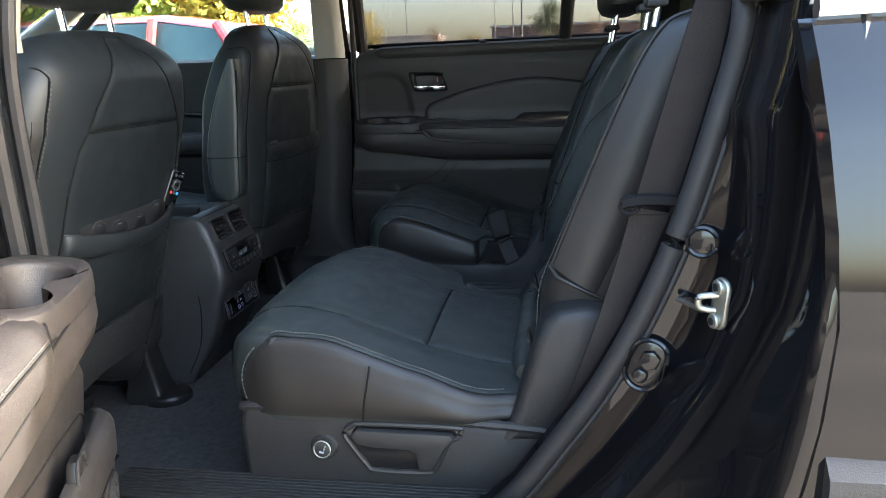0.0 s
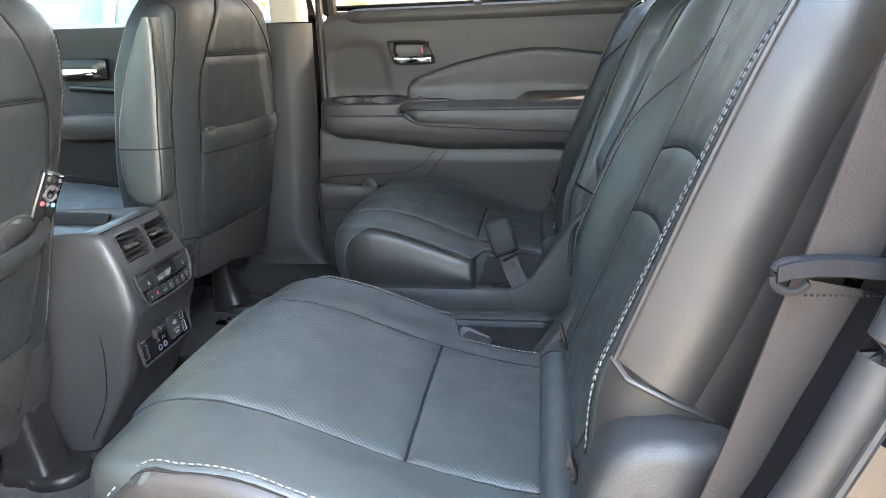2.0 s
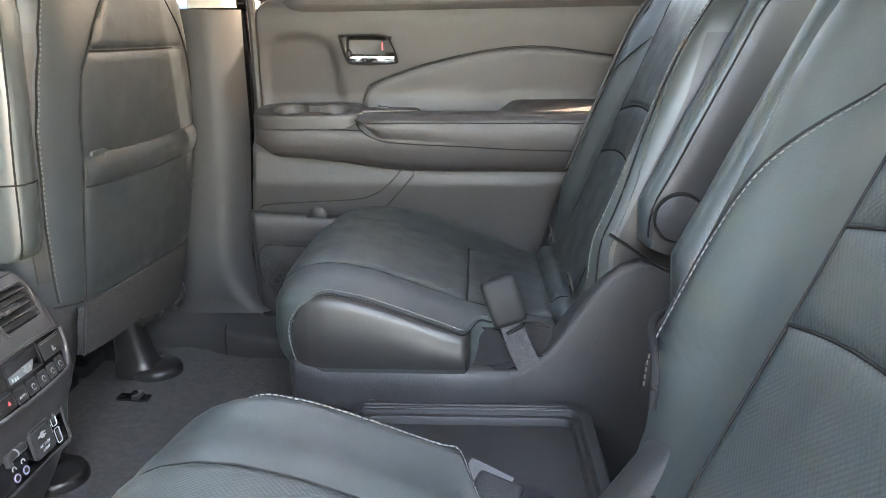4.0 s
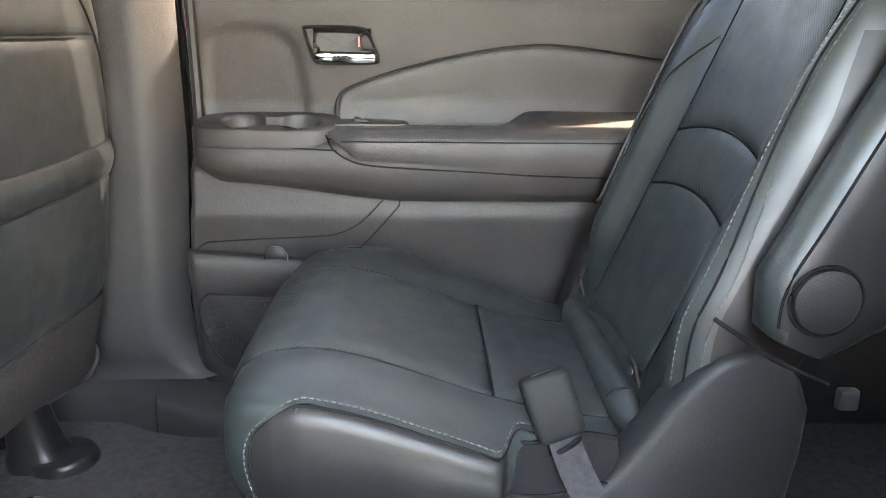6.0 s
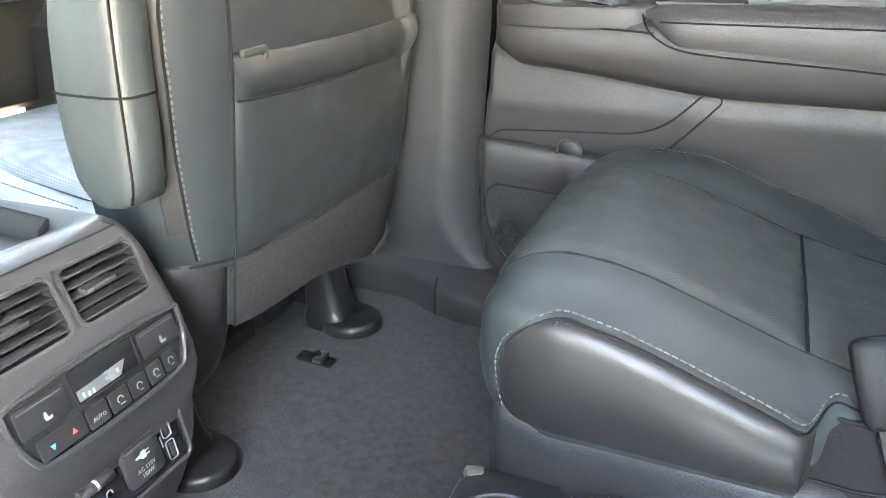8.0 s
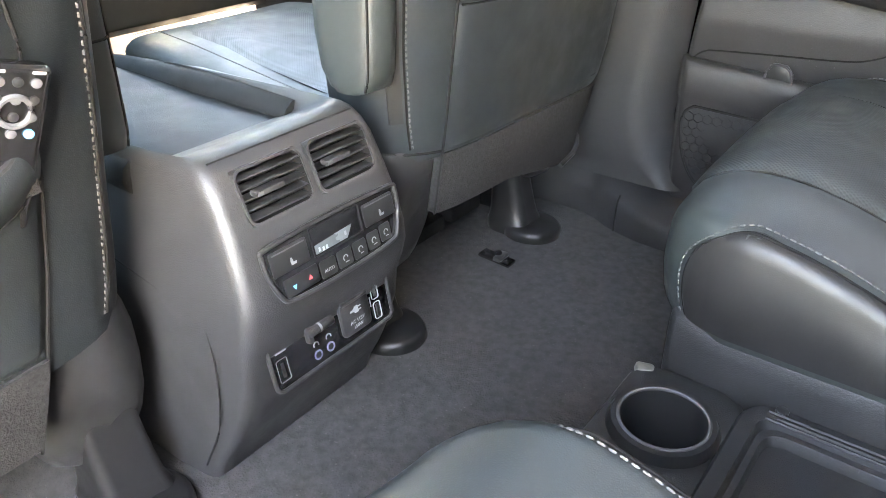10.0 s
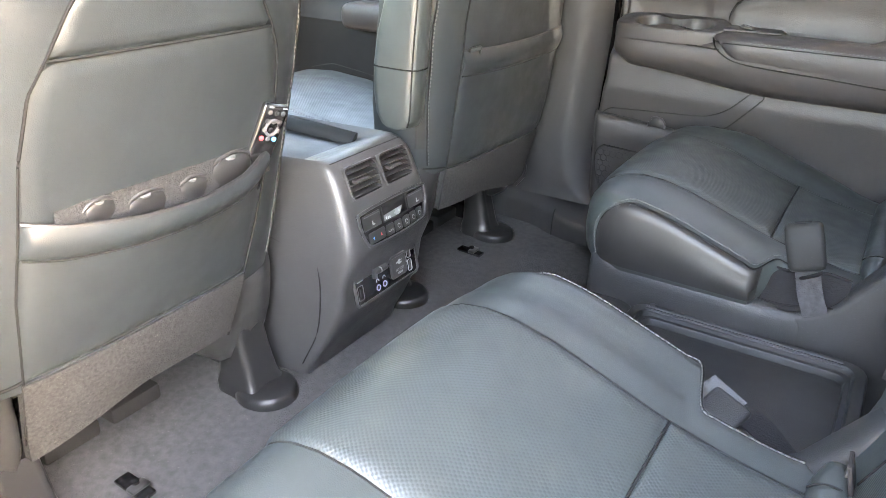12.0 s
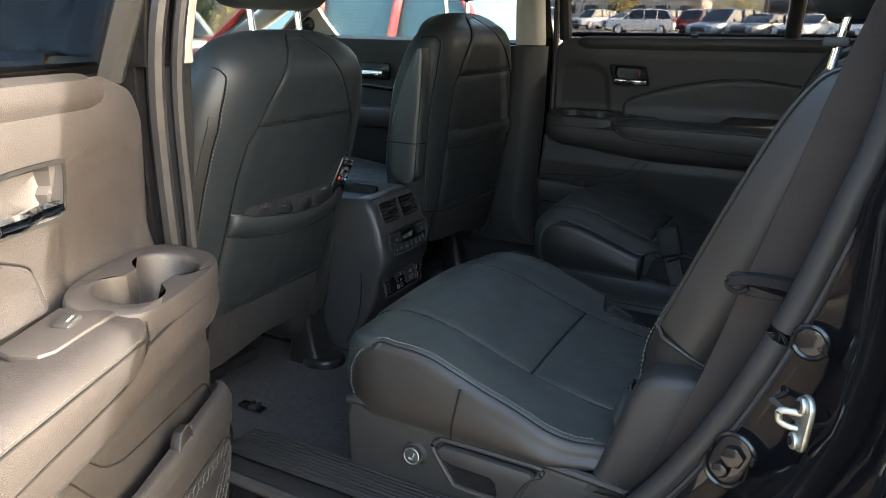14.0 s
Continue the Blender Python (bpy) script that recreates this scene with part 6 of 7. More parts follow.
    part("corner_clip", rbox((0.02, 0.014, 0.012), pose(-0.165, 0.15, zt - 0.01, 0, 10, 30), 0.004), STEEL, t)
    return t


floor_tray()


# ---- belts ----
def upright(top, foot, side):
    """A pose at top whose z runs up from foot to top and whose x is nearest to side."""
    z = (Vector(top) - Vector(foot)).normalized()
    x = (Vector(side) - z * z.dot(Vector(side))).normalized()
    y = z.cross(x)
    return Matrix.Translation(top) @ Matrix((x, y, z)).transposed().to_4x4()


def buckle():
    t = thing("belt_buckle", "black seat belt buckle standing on grey webbing by the far seat", "seat belt buckle", (0.19, 0.178, 0.722), "belt buckles")
    m = upright((0.145, 0.222, 0.840), (0.168, 0.203, 0.775), (1, 0.1, 0.2))
    body = part("buckle_body", loft([[m @ Vector((x * w, y * d, z)) for x, y in rrect(1, 1, 0.22, 4)] for z, w, d in ((0.002, 0.040, 0.016), (0.0, 0.048, 0.022), (-0.005, 0.052, 0.026), (-0.03, 0.053, 0.027), (-0.062, 0.051, 0.026), (-0.068, 0.046, 0.022), (-0.070, 0.034, 0.014))]), CONSOLE_LID, t, "black plastic buckle", angle=50)
    part("buckle_slot", rbox((0.024, 0.003, 0.004), m @ pose(0, -0.003, 0.002), 0.001), SEAM, body)
    part("collar", tube([m @ Vector((0.016 * math.cos(k / 20 * math.tau), 0.009 * math.sin(k / 20 * math.tau), -0.078 + 0.003 * math.cos(k / 20 * math.tau))) for k in range(20)], 0.003, 8, closed=True), SEAM, t)
    part("webbing", strap(smooth_path([m @ Vector((0, 0, -0.066)), (0.172, 0.192, 0.766), (0.180, 0.181, 0.748), (0.193, 0.172, 0.724)], 6), 0.034, 0.003, lambda q: (1, 0, -0.1 + 0.45 * q)), WEB, t, "short frayed grey webbing")
    return t


WEB = material("pale grey webbing", (0.0185, 0.0178, 0.019), 0.8, spec=0.2, grain=0.8, grain_size=0.0022, vary=0.3, vary_size=0.012)
buckle()
part_cloth = thing("belt_sleeve", "black fabric flap tucked beside the seat cushion", "fabric flap", (0.16, 0.2, 0.72))
flap_rows = []
for k in steps(0, 1, 8):
    flap_rows.append([(0.102 + 0.125 * q, 0.180 + 0.034 * k + 0.003 * math.sin(q * 9 + k * 2), 0.714 + 0.012 * q + (0.056 - 0.012 * q) * k - 0.004 * math.sin(q * 6)) for q in steps(0, 1, 14)])
part("flap", slab(flap_rows, (0, 0.006, 0)), FLAP, part_cloth)
part("hem", tube(flap_rows[-1], 0.0022, 6), FLAP, part_cloth)
part("hem", tube([Vector(p) + Vector((0, -0.002, 0)) for p in flap_rows[1]], 0.0016, 6), FLAP, part_cloth)
nb = thing("belt_buckle", "seat belt buckle lying in the gap beside the near cushion", "seat belt buckle", (0.16, -0.17, 0.70), "belt buckles")
part("buckle_body", rbox((0.05, 0.04, 0.018), pose(0.135, -0.150, 0.735, 20, 12, -20), 0.006, 3), PLASTIC, nb)
part("webbing", strap(smooth_path([(0.16, -0.16, 0.728), (0.19, -0.175, 0.722), (0.225, -0.19, 0.70)], 5), 0.036, 0.004, (0.2, 1, 0.2)), BELT, nb)
part("label", rbox((0.05, 0.036, 0.002), pose(0.125, -0.128, 0.738, 20, 10, -28), 0.0005), CLADDING, nb, "grey cloth label")
part("webbing", strap(smooth_path([(0.13, -0.14, 0.728), (0.17, -0.15, 0.734), (0.215, -0.175, 0.715)], 5), 0.03, 0.004, (0.3, 1, 0.3)), FLAP, nb)


def seat_belt():
    t = thing("seat_belt", "dark grey seat belt drawn down beside the near seat", "seat belt", (0.36, -0.70, 0.7))
    up = smooth_path([(0.540, -0.715, 1.56), (0.500, -0.712, 1.36), (0.470, -0.708, 1.25), (0.445, -0.706, 1.15), (0.418, -0.706, 1.045)], 6)
    part("shoulder_webbing", strap(up, 0.054, 0.0022, (0.93, 0.2, -0.3)), BELT, t)
    low = smooth_path([(0.414, -0.704, 1.03), (0.398, -0.70, 0.96), (0.372, -0.702, 0.87), (0.335, -0.70, 0.76), (0.30, -0.70, 0.66), (0.285, -0.70, 0.62)], 6)
    part("lap_webbing", strap(low, 0.054, 0.0022, (0.93, 0.1, -0.35)), BELT, t)
    g = facing((0.418, -0.712, 1.042), (0, -1, 0.1))
    tong = part("belt_tongue", loft([[(g @ Vector((x, y + h * 0.008, zz))) for y, zz in ((0.0075, 0.0), (0.005, 0.008), (-0.005, 0.008), (-0.0075, 0.0), (-0.005, -0.006), (0.005, -0.006))] for x, h in ((-0.043, -0.3), (-0.036, 0), (-0.02, 0.3), (0.0, 0.3), (0.025, 0.0), (0.036, -0.4))]), FLAP, t, "black plastic belt guide")
    part("guide_eye", tube([g @ Vector((-0.034 + 0.011 * math.cos(k / 16 * math.tau), -0.004 + 0.010 * math.sin(k / 16 * math.tau), 0.003)) for k in range(16)], 0.003, 8, closed=True), FLAP, tong)
    part("bar_tack", stitches([g @ Vector((x, -0.0155, 0.0045)) for x in steps(-0.026, 0.026, 12)], 0.0022, 0.0014, 0.0007), SEAM, t)
    return t


seat_belt()


# ---- things in the seat back pocket ----
def remote_control():
    t = thing("remote_control", "slim black remote control standing in a seat pocket", "remote control", (-0.47, -0.245, 0.95))
    m = facing((-0.463, -0.243, 0.990), (0.95, -0.10, -0.27), (0.27, 0.30, 1))
    body = part("body", rbox((0.043, 0.125, 0.014), m @ pose(0, -0.03, 0), 0.005, 3), GLOSSY, t)
    for r in range(4):
        for c in range(3):
            part("button", cyl(0.0034, 0.003, m @ pose(-0.011 + c * 0.011, 0.022 - r * 0.012, 0.0075), 12, bevel=0.0008), RED if (r, c) == (3, 0) else BLUE if (r, c) == (3, 2) else (PLASTIC if (r + c) % 2 else CLADDING), body)
    part("ring_key", tube([m @ Vector((0.0105 * math.cos(k / 20 * math.tau), 0.002 + 0.0105 * math.sin(k / 20 * math.tau), 0.008)) for k in range(20)], 0.0022, 6, closed=True), CLADDING, body)
    for k in (-1, 1):
        part("corner_mark", rbox((0.008, 0.002, 0.0006), m @ pose(k * 0.012, 0.029, 0.0073), 0), WHITE, body)
    return t


remote_control()


def headphones(y, z, w):
    t = thing("headphones", "folded black headphones tucked in a seat pocket", "headphones", (-0.45, y, z - 0.02), "pocket headphones")
    m = pose(-0.475, y, z - 0.016, 4, 14, 0)
    part("ear_cup", loft([[m @ Vector((r * 0.30 * math.cos(k / 20 * math.tau), r * math.sin(k / 20 * math.tau), h)) for k in range(20)] for r, h in ((w, -0.008), (w, 0.0), (w * 0.94, 0.012), (w * 0.75, 0.020), (w * 0.4, 0.024))]), DARK_SATIN, t)
    part("head_band", tube([m @ Vector((0.0, w * 1.05 * math.cos(k / 12 * math.pi), 0.004 + 0.024 * math.sin(k / 12 * math.pi))) for k in range(13)], 0.003, 8), PLASTIC, t)
    part("badge", cyl(w * 0.22, 0.002, m @ pose(0, 0, 0.024), 16), CLADDING, t)


headphones(-0.485, 0.956, 0.024)
headphones(-0.430, 0.947, 0.032)
headphones(-0.365, 0.946, 0.028)
headphones(-0.305, 0.958, 0.038)


# ---- near rear door, swung open ----
near_door = rear_door("rear_door", "open rear car door with sunlit dark plastic trim and cup tray")
HINGE = Vector((-0.393, -0.818, 0))
swing = Matrix.Translation(HINGE) @ pose(0, 0, -0.035, 0, 0, -69) @ Matrix.Translation(-HINGE) @ Matrix.Diagonal((1, -1, 1, 1))
for o in near_door.children_recursive:
    o.data = o.data.copy() if o.data.users > 1 else o.data
    o.data.transform(swing)
    o.data.flip_normals()
TEAL = material("teal sticker", (0.12, 0.42, 0.40), 0.5, vary=0.08)
sticker = thing("window_sticker", "teal paper stickers with bars of print on the door glass", "sticker", (-0.33, -1.15, 1.33))
for z, h in ((1.375, 0.05), (1.315, 0.045)):
    part("sheet", rbox((0.001, 0.075, h), pose(-0.315 + 0.05 * (1.4 - z), -1.205, z, 0, 8, 0), 0), TEAL, sticker)
    for k in range(3):
        part("print_bar", rbox((0.001, 0.05, 0.004), pose(-0.3135 + 0.05 * (1.4 - z), -1.203, z + 0.012 - k * 0.012, 0, 8, 0), 0), WHITE, sticker)


# ---- rear jamb of the near door opening and the flank behind it ----
def jamb():
    t = thing("rear_jamb", "glossy black painted door jamb with striker and rubber seal", "car body", (0.45, -0.8, 0.6), kind="structure")
    A = [(0.605, 0.17), (0.63, 0.215), (0.667, 0.252), (0.74, 0.303), (0.809, 0.348), (0.89, 0.390), (0.97, 0.423), (1.03, 0.443), (1.086, 0.459), (1.15, 0.475), (1.20, 0.487), (1.261, 0.494), (1.40, 0.49), (1.55, 0.46), (1.62, 0.42)]
    D = [(0.56, 0.20), (0.66, 0.30), (0.75, 0.372), (0.833, 0.428), (0.90, 0.463), (0.944, 0.482), (1.054, 0.497), (1.25, 0.492), (1.40, 0.475), (1.62, 0.40)]
    E_ = [(0.56, 0.33), (0.66, 0.43), (0.775, 0.490), (0.839, 0.503), (0.90, 0.512), (0.99, 0.521), (1.105, 0.513), (1.19, 0.499), (1.222, 0.496), (1.40, 0.48), (1.62, 0.42)]
    FL = [(0.60, -0.945), (0.80, -0.978), (0.88, -0.978), (0.95, -0.972), (0.98, -0.968), (1.05, -0.957), (1.1, -0.948), (1.2, -0.925), (1.235, -0.905), (1.6, -0.80)]
    rings = []
    for z, xa in A:
        yf = lerp_table(FL, z)
        xd, xe = lerp_table(D, z), lerp_table(E_, z)
        up = bump01(z, 1.25, 1.6) * 0.10
        w1 = max(xa + 0.014, xd - 0.007)
        xr = max(xd, w1 + 0.006)
        rings.append([(x, y + up, z) for x, y in ((xa - 0.01, -0.70), (xa + 0.004, -0.735), (xa + 0.010, -0.750), (xa * 0.5 + w1 * 0.5, -0.754), (w1 - 0.004, -0.759), (w1 - 0.001, -0.762), (w1, -0.768), (w1 + 0.001, -0.776), (max(w1 + 0.0015, xr - 0.022), -0.802),
                                                  (max(w1 + 0.002, xr - 0.0155), -0.848), (xr - 0.0025 if xr - 0.013 < w1 + 0.002 else xr - 0.013, -0.862), (xr - 0.001 if xr - 0.013 < w1 + 0.002 else xr - 0.007, -0.873), (xr + 0.002, -0.878), (xr + 0.012, -0.876), (xr + 0.018, -0.868), (xr + 0.021, -0.850))]
                     + [(max(xr + 0.024, xe - 0.030), max(-0.885 + up, yf + 0.07), z), (max(xr + 0.028, xe - 0.012), yf + 0.040, z), (max(xr + 0.030, xe - 0.008), yf + 0.018, z), (max(xr + 0.034, xe - 0.001), yf + 0.006, z), (max(xr + 0.040, xe + 0.010), yf + 0.002, z)])
    fine = []
    for a, b in zip(rings, rings[1:]):
        for k in range(3):
            fine.append([Vector(p).lerp(Vector(q), k / 3) for p, q in zip(a, b)])
    fine.append([Vector(p) for p in rings[-1]])
    part("jamb_panel", slab(fine, (0.01, 0.004, 0)), PAINT, t, angle=50)
    seal = smooth_path([(xa + 0.0, -0.742 + bump01(z, 1.25, 1.6) * 0.10, z) for z, xa in A], 5)
    part("door_seal", tube(seal, 0.0145, 12), RUBBER, t, "thick black rubber door seal")
    part("seal_bead", tube([p + Vector((0.013, -0.010, -0.004)) for p in seal], 0.004, 8), RUBBER, t)
    # plugs
    for (x, y, z), r in (((0.461, -0.754, 1.005), 0.0165),):
        m = facing((x, y - 0.004, z), (-0.30, -0.95, 0.03))
        p = part("plug", cyl(r, 0.010, m, 28, bevel=0.004), GLOSSY, t, "round rubber plug")
        part("plug_rim", tube([m @ Vector((r * 0.98 * math.cos(k / 28 * math.tau), r * 0.98 * math.sin(k / 28 * math.tau), 0.004)) for k in range(28)], 0.003, 6, closed=True), GLOSSY, p)
    m = facing((0.4055, -0.757, 0.855), (-0.25, -0.96, 0.05), (0.35, 0, 1))
    p = part("plug", plate(rrect(0.040, 0.062, 0.0195, 7), 0.012, m @ pose(0, 0, 0.006), 0.004), GLOSSY, t, "oval rubber plug with a bolt head")
    part("plug_rim", tube([m @ Vector((*q, 0.006)) for q in rrect(0.042, 0.064, 0.0205, 7)], 0.003, 6, closed=True), GLOSSY, p)
    part("plug_bolt", cyl(0.0125, 0.014, m @ pose(0.002, 0.009, 0.008), 6, bevel=0.002), GLOSSY, p)
    part("plug_stud", cyl(0.009, 0.012, m @ pose(-0.002, -0.014, 0.008), 20, bevel=0.003), GLOSSY, p)
    # small hook
    m = facing((0.457, -0.760, 0.936), (-0.35, -0.93, 0.03))
    part("hook", tube([m @ Vector(q) for q in ((-0.012, 0.006, 0.0), (-0.016, 0.005, 0.02), (0.012, -0.004, 0.022), (0.014, -0.004, 0.0))], 0.0035, 8), PLASTIC_SMOOTH, t, "small black bump stop")
    # striker
    m = facing((0.470, -0.846, 0.962), (-0.92, -0.38, 0.0), (0.30, 0, 1))
    st = part("striker_plate", plate(rrect(0.024, 0.056, 0.011, 6), 0.006, m @ pose(0, 0, 0.010), 0.002), STEEL, t, "zinc plated door striker")
    for k in (-1, 1):
        part("striker_bolt", cyl(0.0080, 0.006, m @ pose(0.0, k * 0.019, 0.012), 18, bevel=0.002), STEEL, st)
        part("bolt_socket", cyl(0.0045, 0.002, m @ pose(0.0, k * 0.019, 0.0152), 6), SEAM, st)
    loop = smooth_path([m @ Vector(q) for q in ((-0.004, -0.009, 0.008), (-0.008, -0.009, 0.016), (-0.012, -0.006, 0.023), (-0.012, 0.004, 0.024), (-0.007, 0.007, 0.016), (-0.002, 0.009, 0.008))], 5)
    part("striker_loop", tube(loop, 0.0034, 10), STEEL, st)
    # flank
    rows = []
    for z in (0.80, 0.84, 0.90, 0.98, 1.06, 1.14, 1.20, 1.235):
        xe = lerp_table(E_, z) + 0.010
        yy = lerp_table(FL, z)
        rows.append([(xe - 0.004, yy + 0.010, z), (xe + 0.004, yy + 0.001, z), (xe + 0.05, yy, z), (0.9, yy - 0.001, z), (1.3, yy, z), (1.8, yy + 0.05, z), (2.1, yy + 0.2, z)])
    part("rear_flank", slab(rows, (0, 0.02, 0)), PAINT, t, "glossy black painted rear flank")
    part("belt_moulding", tube([(0.512, -0.905, 1.243), (0.8, -0.905, 1.25), (1.3, -0.90, 1.262), (1.75, -0.86, 1.275)], 0.010, 8), CHROME, t, "chrome moulding under the side glass")
    arch = [(0.95 + 0.46 * math.cos(radians(a)), 0.36 + 0.46 * math.sin(radians(a))) for a in range(0, 181, 10)]
    arch2 = [(0.95 + 0.40 * math.cos(radians(a)), 0.36 + 0.40 * math.sin(radians(a))) for a in range(180, -1, -10)]
    part("arch_cladding", prism(arch + arch2, "y", -0.975, -0.90, 0.008), CLADDING, t, "grey plastic wheel arch cladding")
    part("flank_cladding", loft([[(x, y, z) for y, z in ((-0.93, 0.875), (-0.975, 0.868), (-0.992, 0.852), (-0.998, 0.80), (-0.99, 0.62), (-0.96, 0.55), (-0.92, 0.55))] for x in (0.53, 0.54, 0.56, 0.9, 1.3, 1.8)]), PLASTIC, t, "grey plastic flank cladding")
    part("lower_flank", prism([(0.46, 0.40), (0.50, 0.36), (0.52, 0.50), (0.62, 0.66), (0.75, 0.77), (0.95, 0.815), (1.2, 0.77), (1.8, 0.8), (0.52, 0.81), (0.44, 0.70)], "y", -0.93, -0.91), PAINT, t)
    # inner side trim behind the seat
    return t


jamb()


def tyre_thing():
    t = thing("road_wheel", "black tyre on a grey alloy rim under the flank", "car wheel", (0.95, -0.85, 0.36))
    m = pose(0.95, -0.84, 0.36, 90, 0, 0)
    part("tyre", loft([[m @ Vector((r * math.cos(k / 40 * math.tau), r * math.sin(k / 40 * math.tau), h)) for k in range(40)] for r, h in ((0.23, -0.10), (0.33, -0.11), (0.365, -0.09), (0.37, 0.0), (0.365, 0.09), (0.33, 0.11), (0.23, 0.10))]), RUBBER, t)
    part("rim", cyl(0.235, 0.16, m, 32, bevel=0.01), CLADDING, t)


tyre_thing()


def inner_sides():
    for s in (-1, 1):
        x0 = 0.50 if s < 0 else 0.60
        rows = [[(x, s * y, z) for x in steps(x0, 1.9, 10)] for z, y in ((0.48, 0.70), (0.8, 0.70), (0.86, 0.68), (1.0, 0.69), (1.2, 0.71), (1.27, 0.73))]
        ob = part("wall_side" if s > 0 else "wall_side", slab(rows, (0, s * 0.03, 0)), PLASTIC)
        tagged(ob, "dark plastic side lining of the cargo area", "side lining", kind="structure")
        for x, w in ((0.60 if s > 0 else 0.535, 0.10), (1.45, 0.12)):
            ob = part("pillar", loft([[(x - w / 2 + k, s * y, z), (x + w / 2 + k, s * y, z), (x + w / 2 + k, s * (y + 0.08), z), (x - w / 2 + k, s * (y + 0.08), z)] for z, y, k in ((1.26, 0.735, 0), (1.45, 0.67, 0.0), (1.64, 0.59, -0.02))]), PLASTIC)
            tagged(ob, "dark plastic roof pillar trim behind the seats", "pillar trim", kind="structure")
        pane = part("window_quarter", slab([[(0.56, s * 0.81, 1.24), (2.0, s * 0.81, 1.14)], [(0.56, s * 0.685, 1.64), (1.92, s * 0.685, 1.62)]], (0, s * 0.004, 0)), QUARTER if s < 0 else DEEP_TINT)
        tagged(pane, "dark privacy glass of the rear quarter window", "window", kind="structure")
        if s > 0:
            ob = part("outer_flank", rbox((1.7, 0.05, 0.80), pose(1.42, 0.90, 0.85), 0.02), PAINT)
            tagged(ob, "glossy black painted outer flank of the car", "car body", kind="structure")
    ob = part("tailgate", loft([[(x, -0.82, z), (x, 0.82, z), (x + 0.05, 0.82, z), (x + 0.05, -0.82, z)] for x, z in ((2.02, 0.48), (2.02, 0.9), (1.98, 1.15))]), PLASTIC)
    tagged(ob, "dark plastic lining of the closed tailgate", "tailgate", kind="structure")
    pane = part("window_tailgate", slab([[(2.0, -0.82, 1.14), (2.0, 0.82, 1.14)], [(1.9, -0.72, 1.62), (1.9, 0.72, 1.62)]], (0.004, 0, 0)), DEEP_TINT)
    tagged(pane, "grey privacy glass of the tailgate window", "window", kind="structure")


inner_sides()


def third_row():
    t = thing("rear_bench", "black leather third row bench behind the captain seats", "car seat", (1.15, 0, 0.5))
    part("cushion", rbox((0.44, 1.30, 0.16), pose(1.08, 0, 0.74, 0, 4, 0), 0.05, 4), LEATHER, t)
    for k in (-1, 1):
        part("backrest", rbox((0.12, 0.66, 0.56), pose(1.36, k * 0.335, 1.02, 0, 16, 0), 0.045, 4), LEATHER, t)
        part("headrest", rbox((0.09, 0.24, 0.16), pose(1.46, k * 0.28, 1.38, 0, 14, 0), 0.04, 4), LEATHER, t)
    part("base", rbox((0.40, 1.2, 0.17), pose(1.10, 0, 0.585), 0.02), PLASTIC, t)


third_row()


# ---- front of the cabin ----
def front_door(side, label):
    s = side
    t = thing("front_door", label, "car door", (-0.9, s * 0.8, 0.6), "front doors")
    zs = [(0.50, 0.76), (0.60, 0.745), (0.80, 0.735), (0.95, 0.735), (1.0, 0.78), (1.10, 0.79), (1.20, 0.78), (1.24, 0.79), (1.25, 0.81)]
    part("trim_panel", slab([[(x, s * y, z) for x in steps(-1.45, -0.47, 12)] for z, y in zs], (0, s * 0.03, 0)), PLASTIC, t)
    part("armrest", rbox((0.62, 0.11, 0.07), pose(-0.80, s * 0.725, 0.975), 0.025, 3), DOOR_LEATHER, t)
    part("grab_bezel", rbox((0.16, 0.02, 0.06), pose(-1.05, s * 0.775, 1.13), 0.008), GLOSSY, t)
    part("lever", rbox((0.11, 0.012, 0.022), pose(-1.05, s * 0.762, 1.122), 0.005), CHROME, t, "chrome door lever")
    part("accent_strip", rbox((0.55, 0.01, 0.018), pose(-0.82, s * 0.772, 1.06, 0, 4, 0), 0.004), GLOSSY, t, "gloss black trim strip")
    part("outer_skin", slab([[(x, s * y, z) for x in steps(-1.5, -0.47, 8)] for z, y in ((0.45, 0.90), (0.7, 0.925), (0.95, 0.935), (1.15, 0.915), (1.25, 0.85))], (0, -s * 0.02, 0)), PAINT, t)
    part("window_frame", tube(smooth_path([(-0.47, s * 0.80, 1.26), (-0.455, s * 0.735, 1.45), (-0.45, s * 0.665, 1.60), (-0.75, s * 0.665, 1.585), (-1.05, s * 0.68, 1.50), (-1.32, s * 0.755, 1.34), (-1.46, s * 0.80, 1.255)], 5), 0.020, 8), PLASTIC_SMOOTH, t)
    part("window_glass", slab([[(-1.42, s * 0.82, 1.25), (-0.47, s * 0.82, 1.25)], [(-1.2, s * 0.775, 1.42), (-0.46, s * 0.745, 1.44)], [(-1.0, s * 0.70, 1.53), (-0.46, s * 0.668, 1.60)]], (0, s * 0.004, 0)), GLASS, t)
    sail = part("mirror_corner", slab([[(-1.45, s * 0.80, 1.25), (-1.22, s * 0.80, 1.25)], [(-1.40, s * 0.79, 1.31), (-1.27, s * 0.79, 1.31)], [(-1.33, s * 0.78, 1.36), (-1.30, s * 0.78, 1.36)]], (0, s * 0.02, 0)), LIGHT_TRIM, t, "pale corner trim with a round tweeter")
    part("tweeter", cyl(0.030, 0.012, facing((-1.34, s * 0.785, 1.285), (0.1, -s, 0)), 28, bevel=0.004), GLOSSY, sail)
    return t


front_door(-1, "closed driver door with dark trim and pale mirror corner")
front_door(1, "closed front passenger door with dark trim and chrome lever")


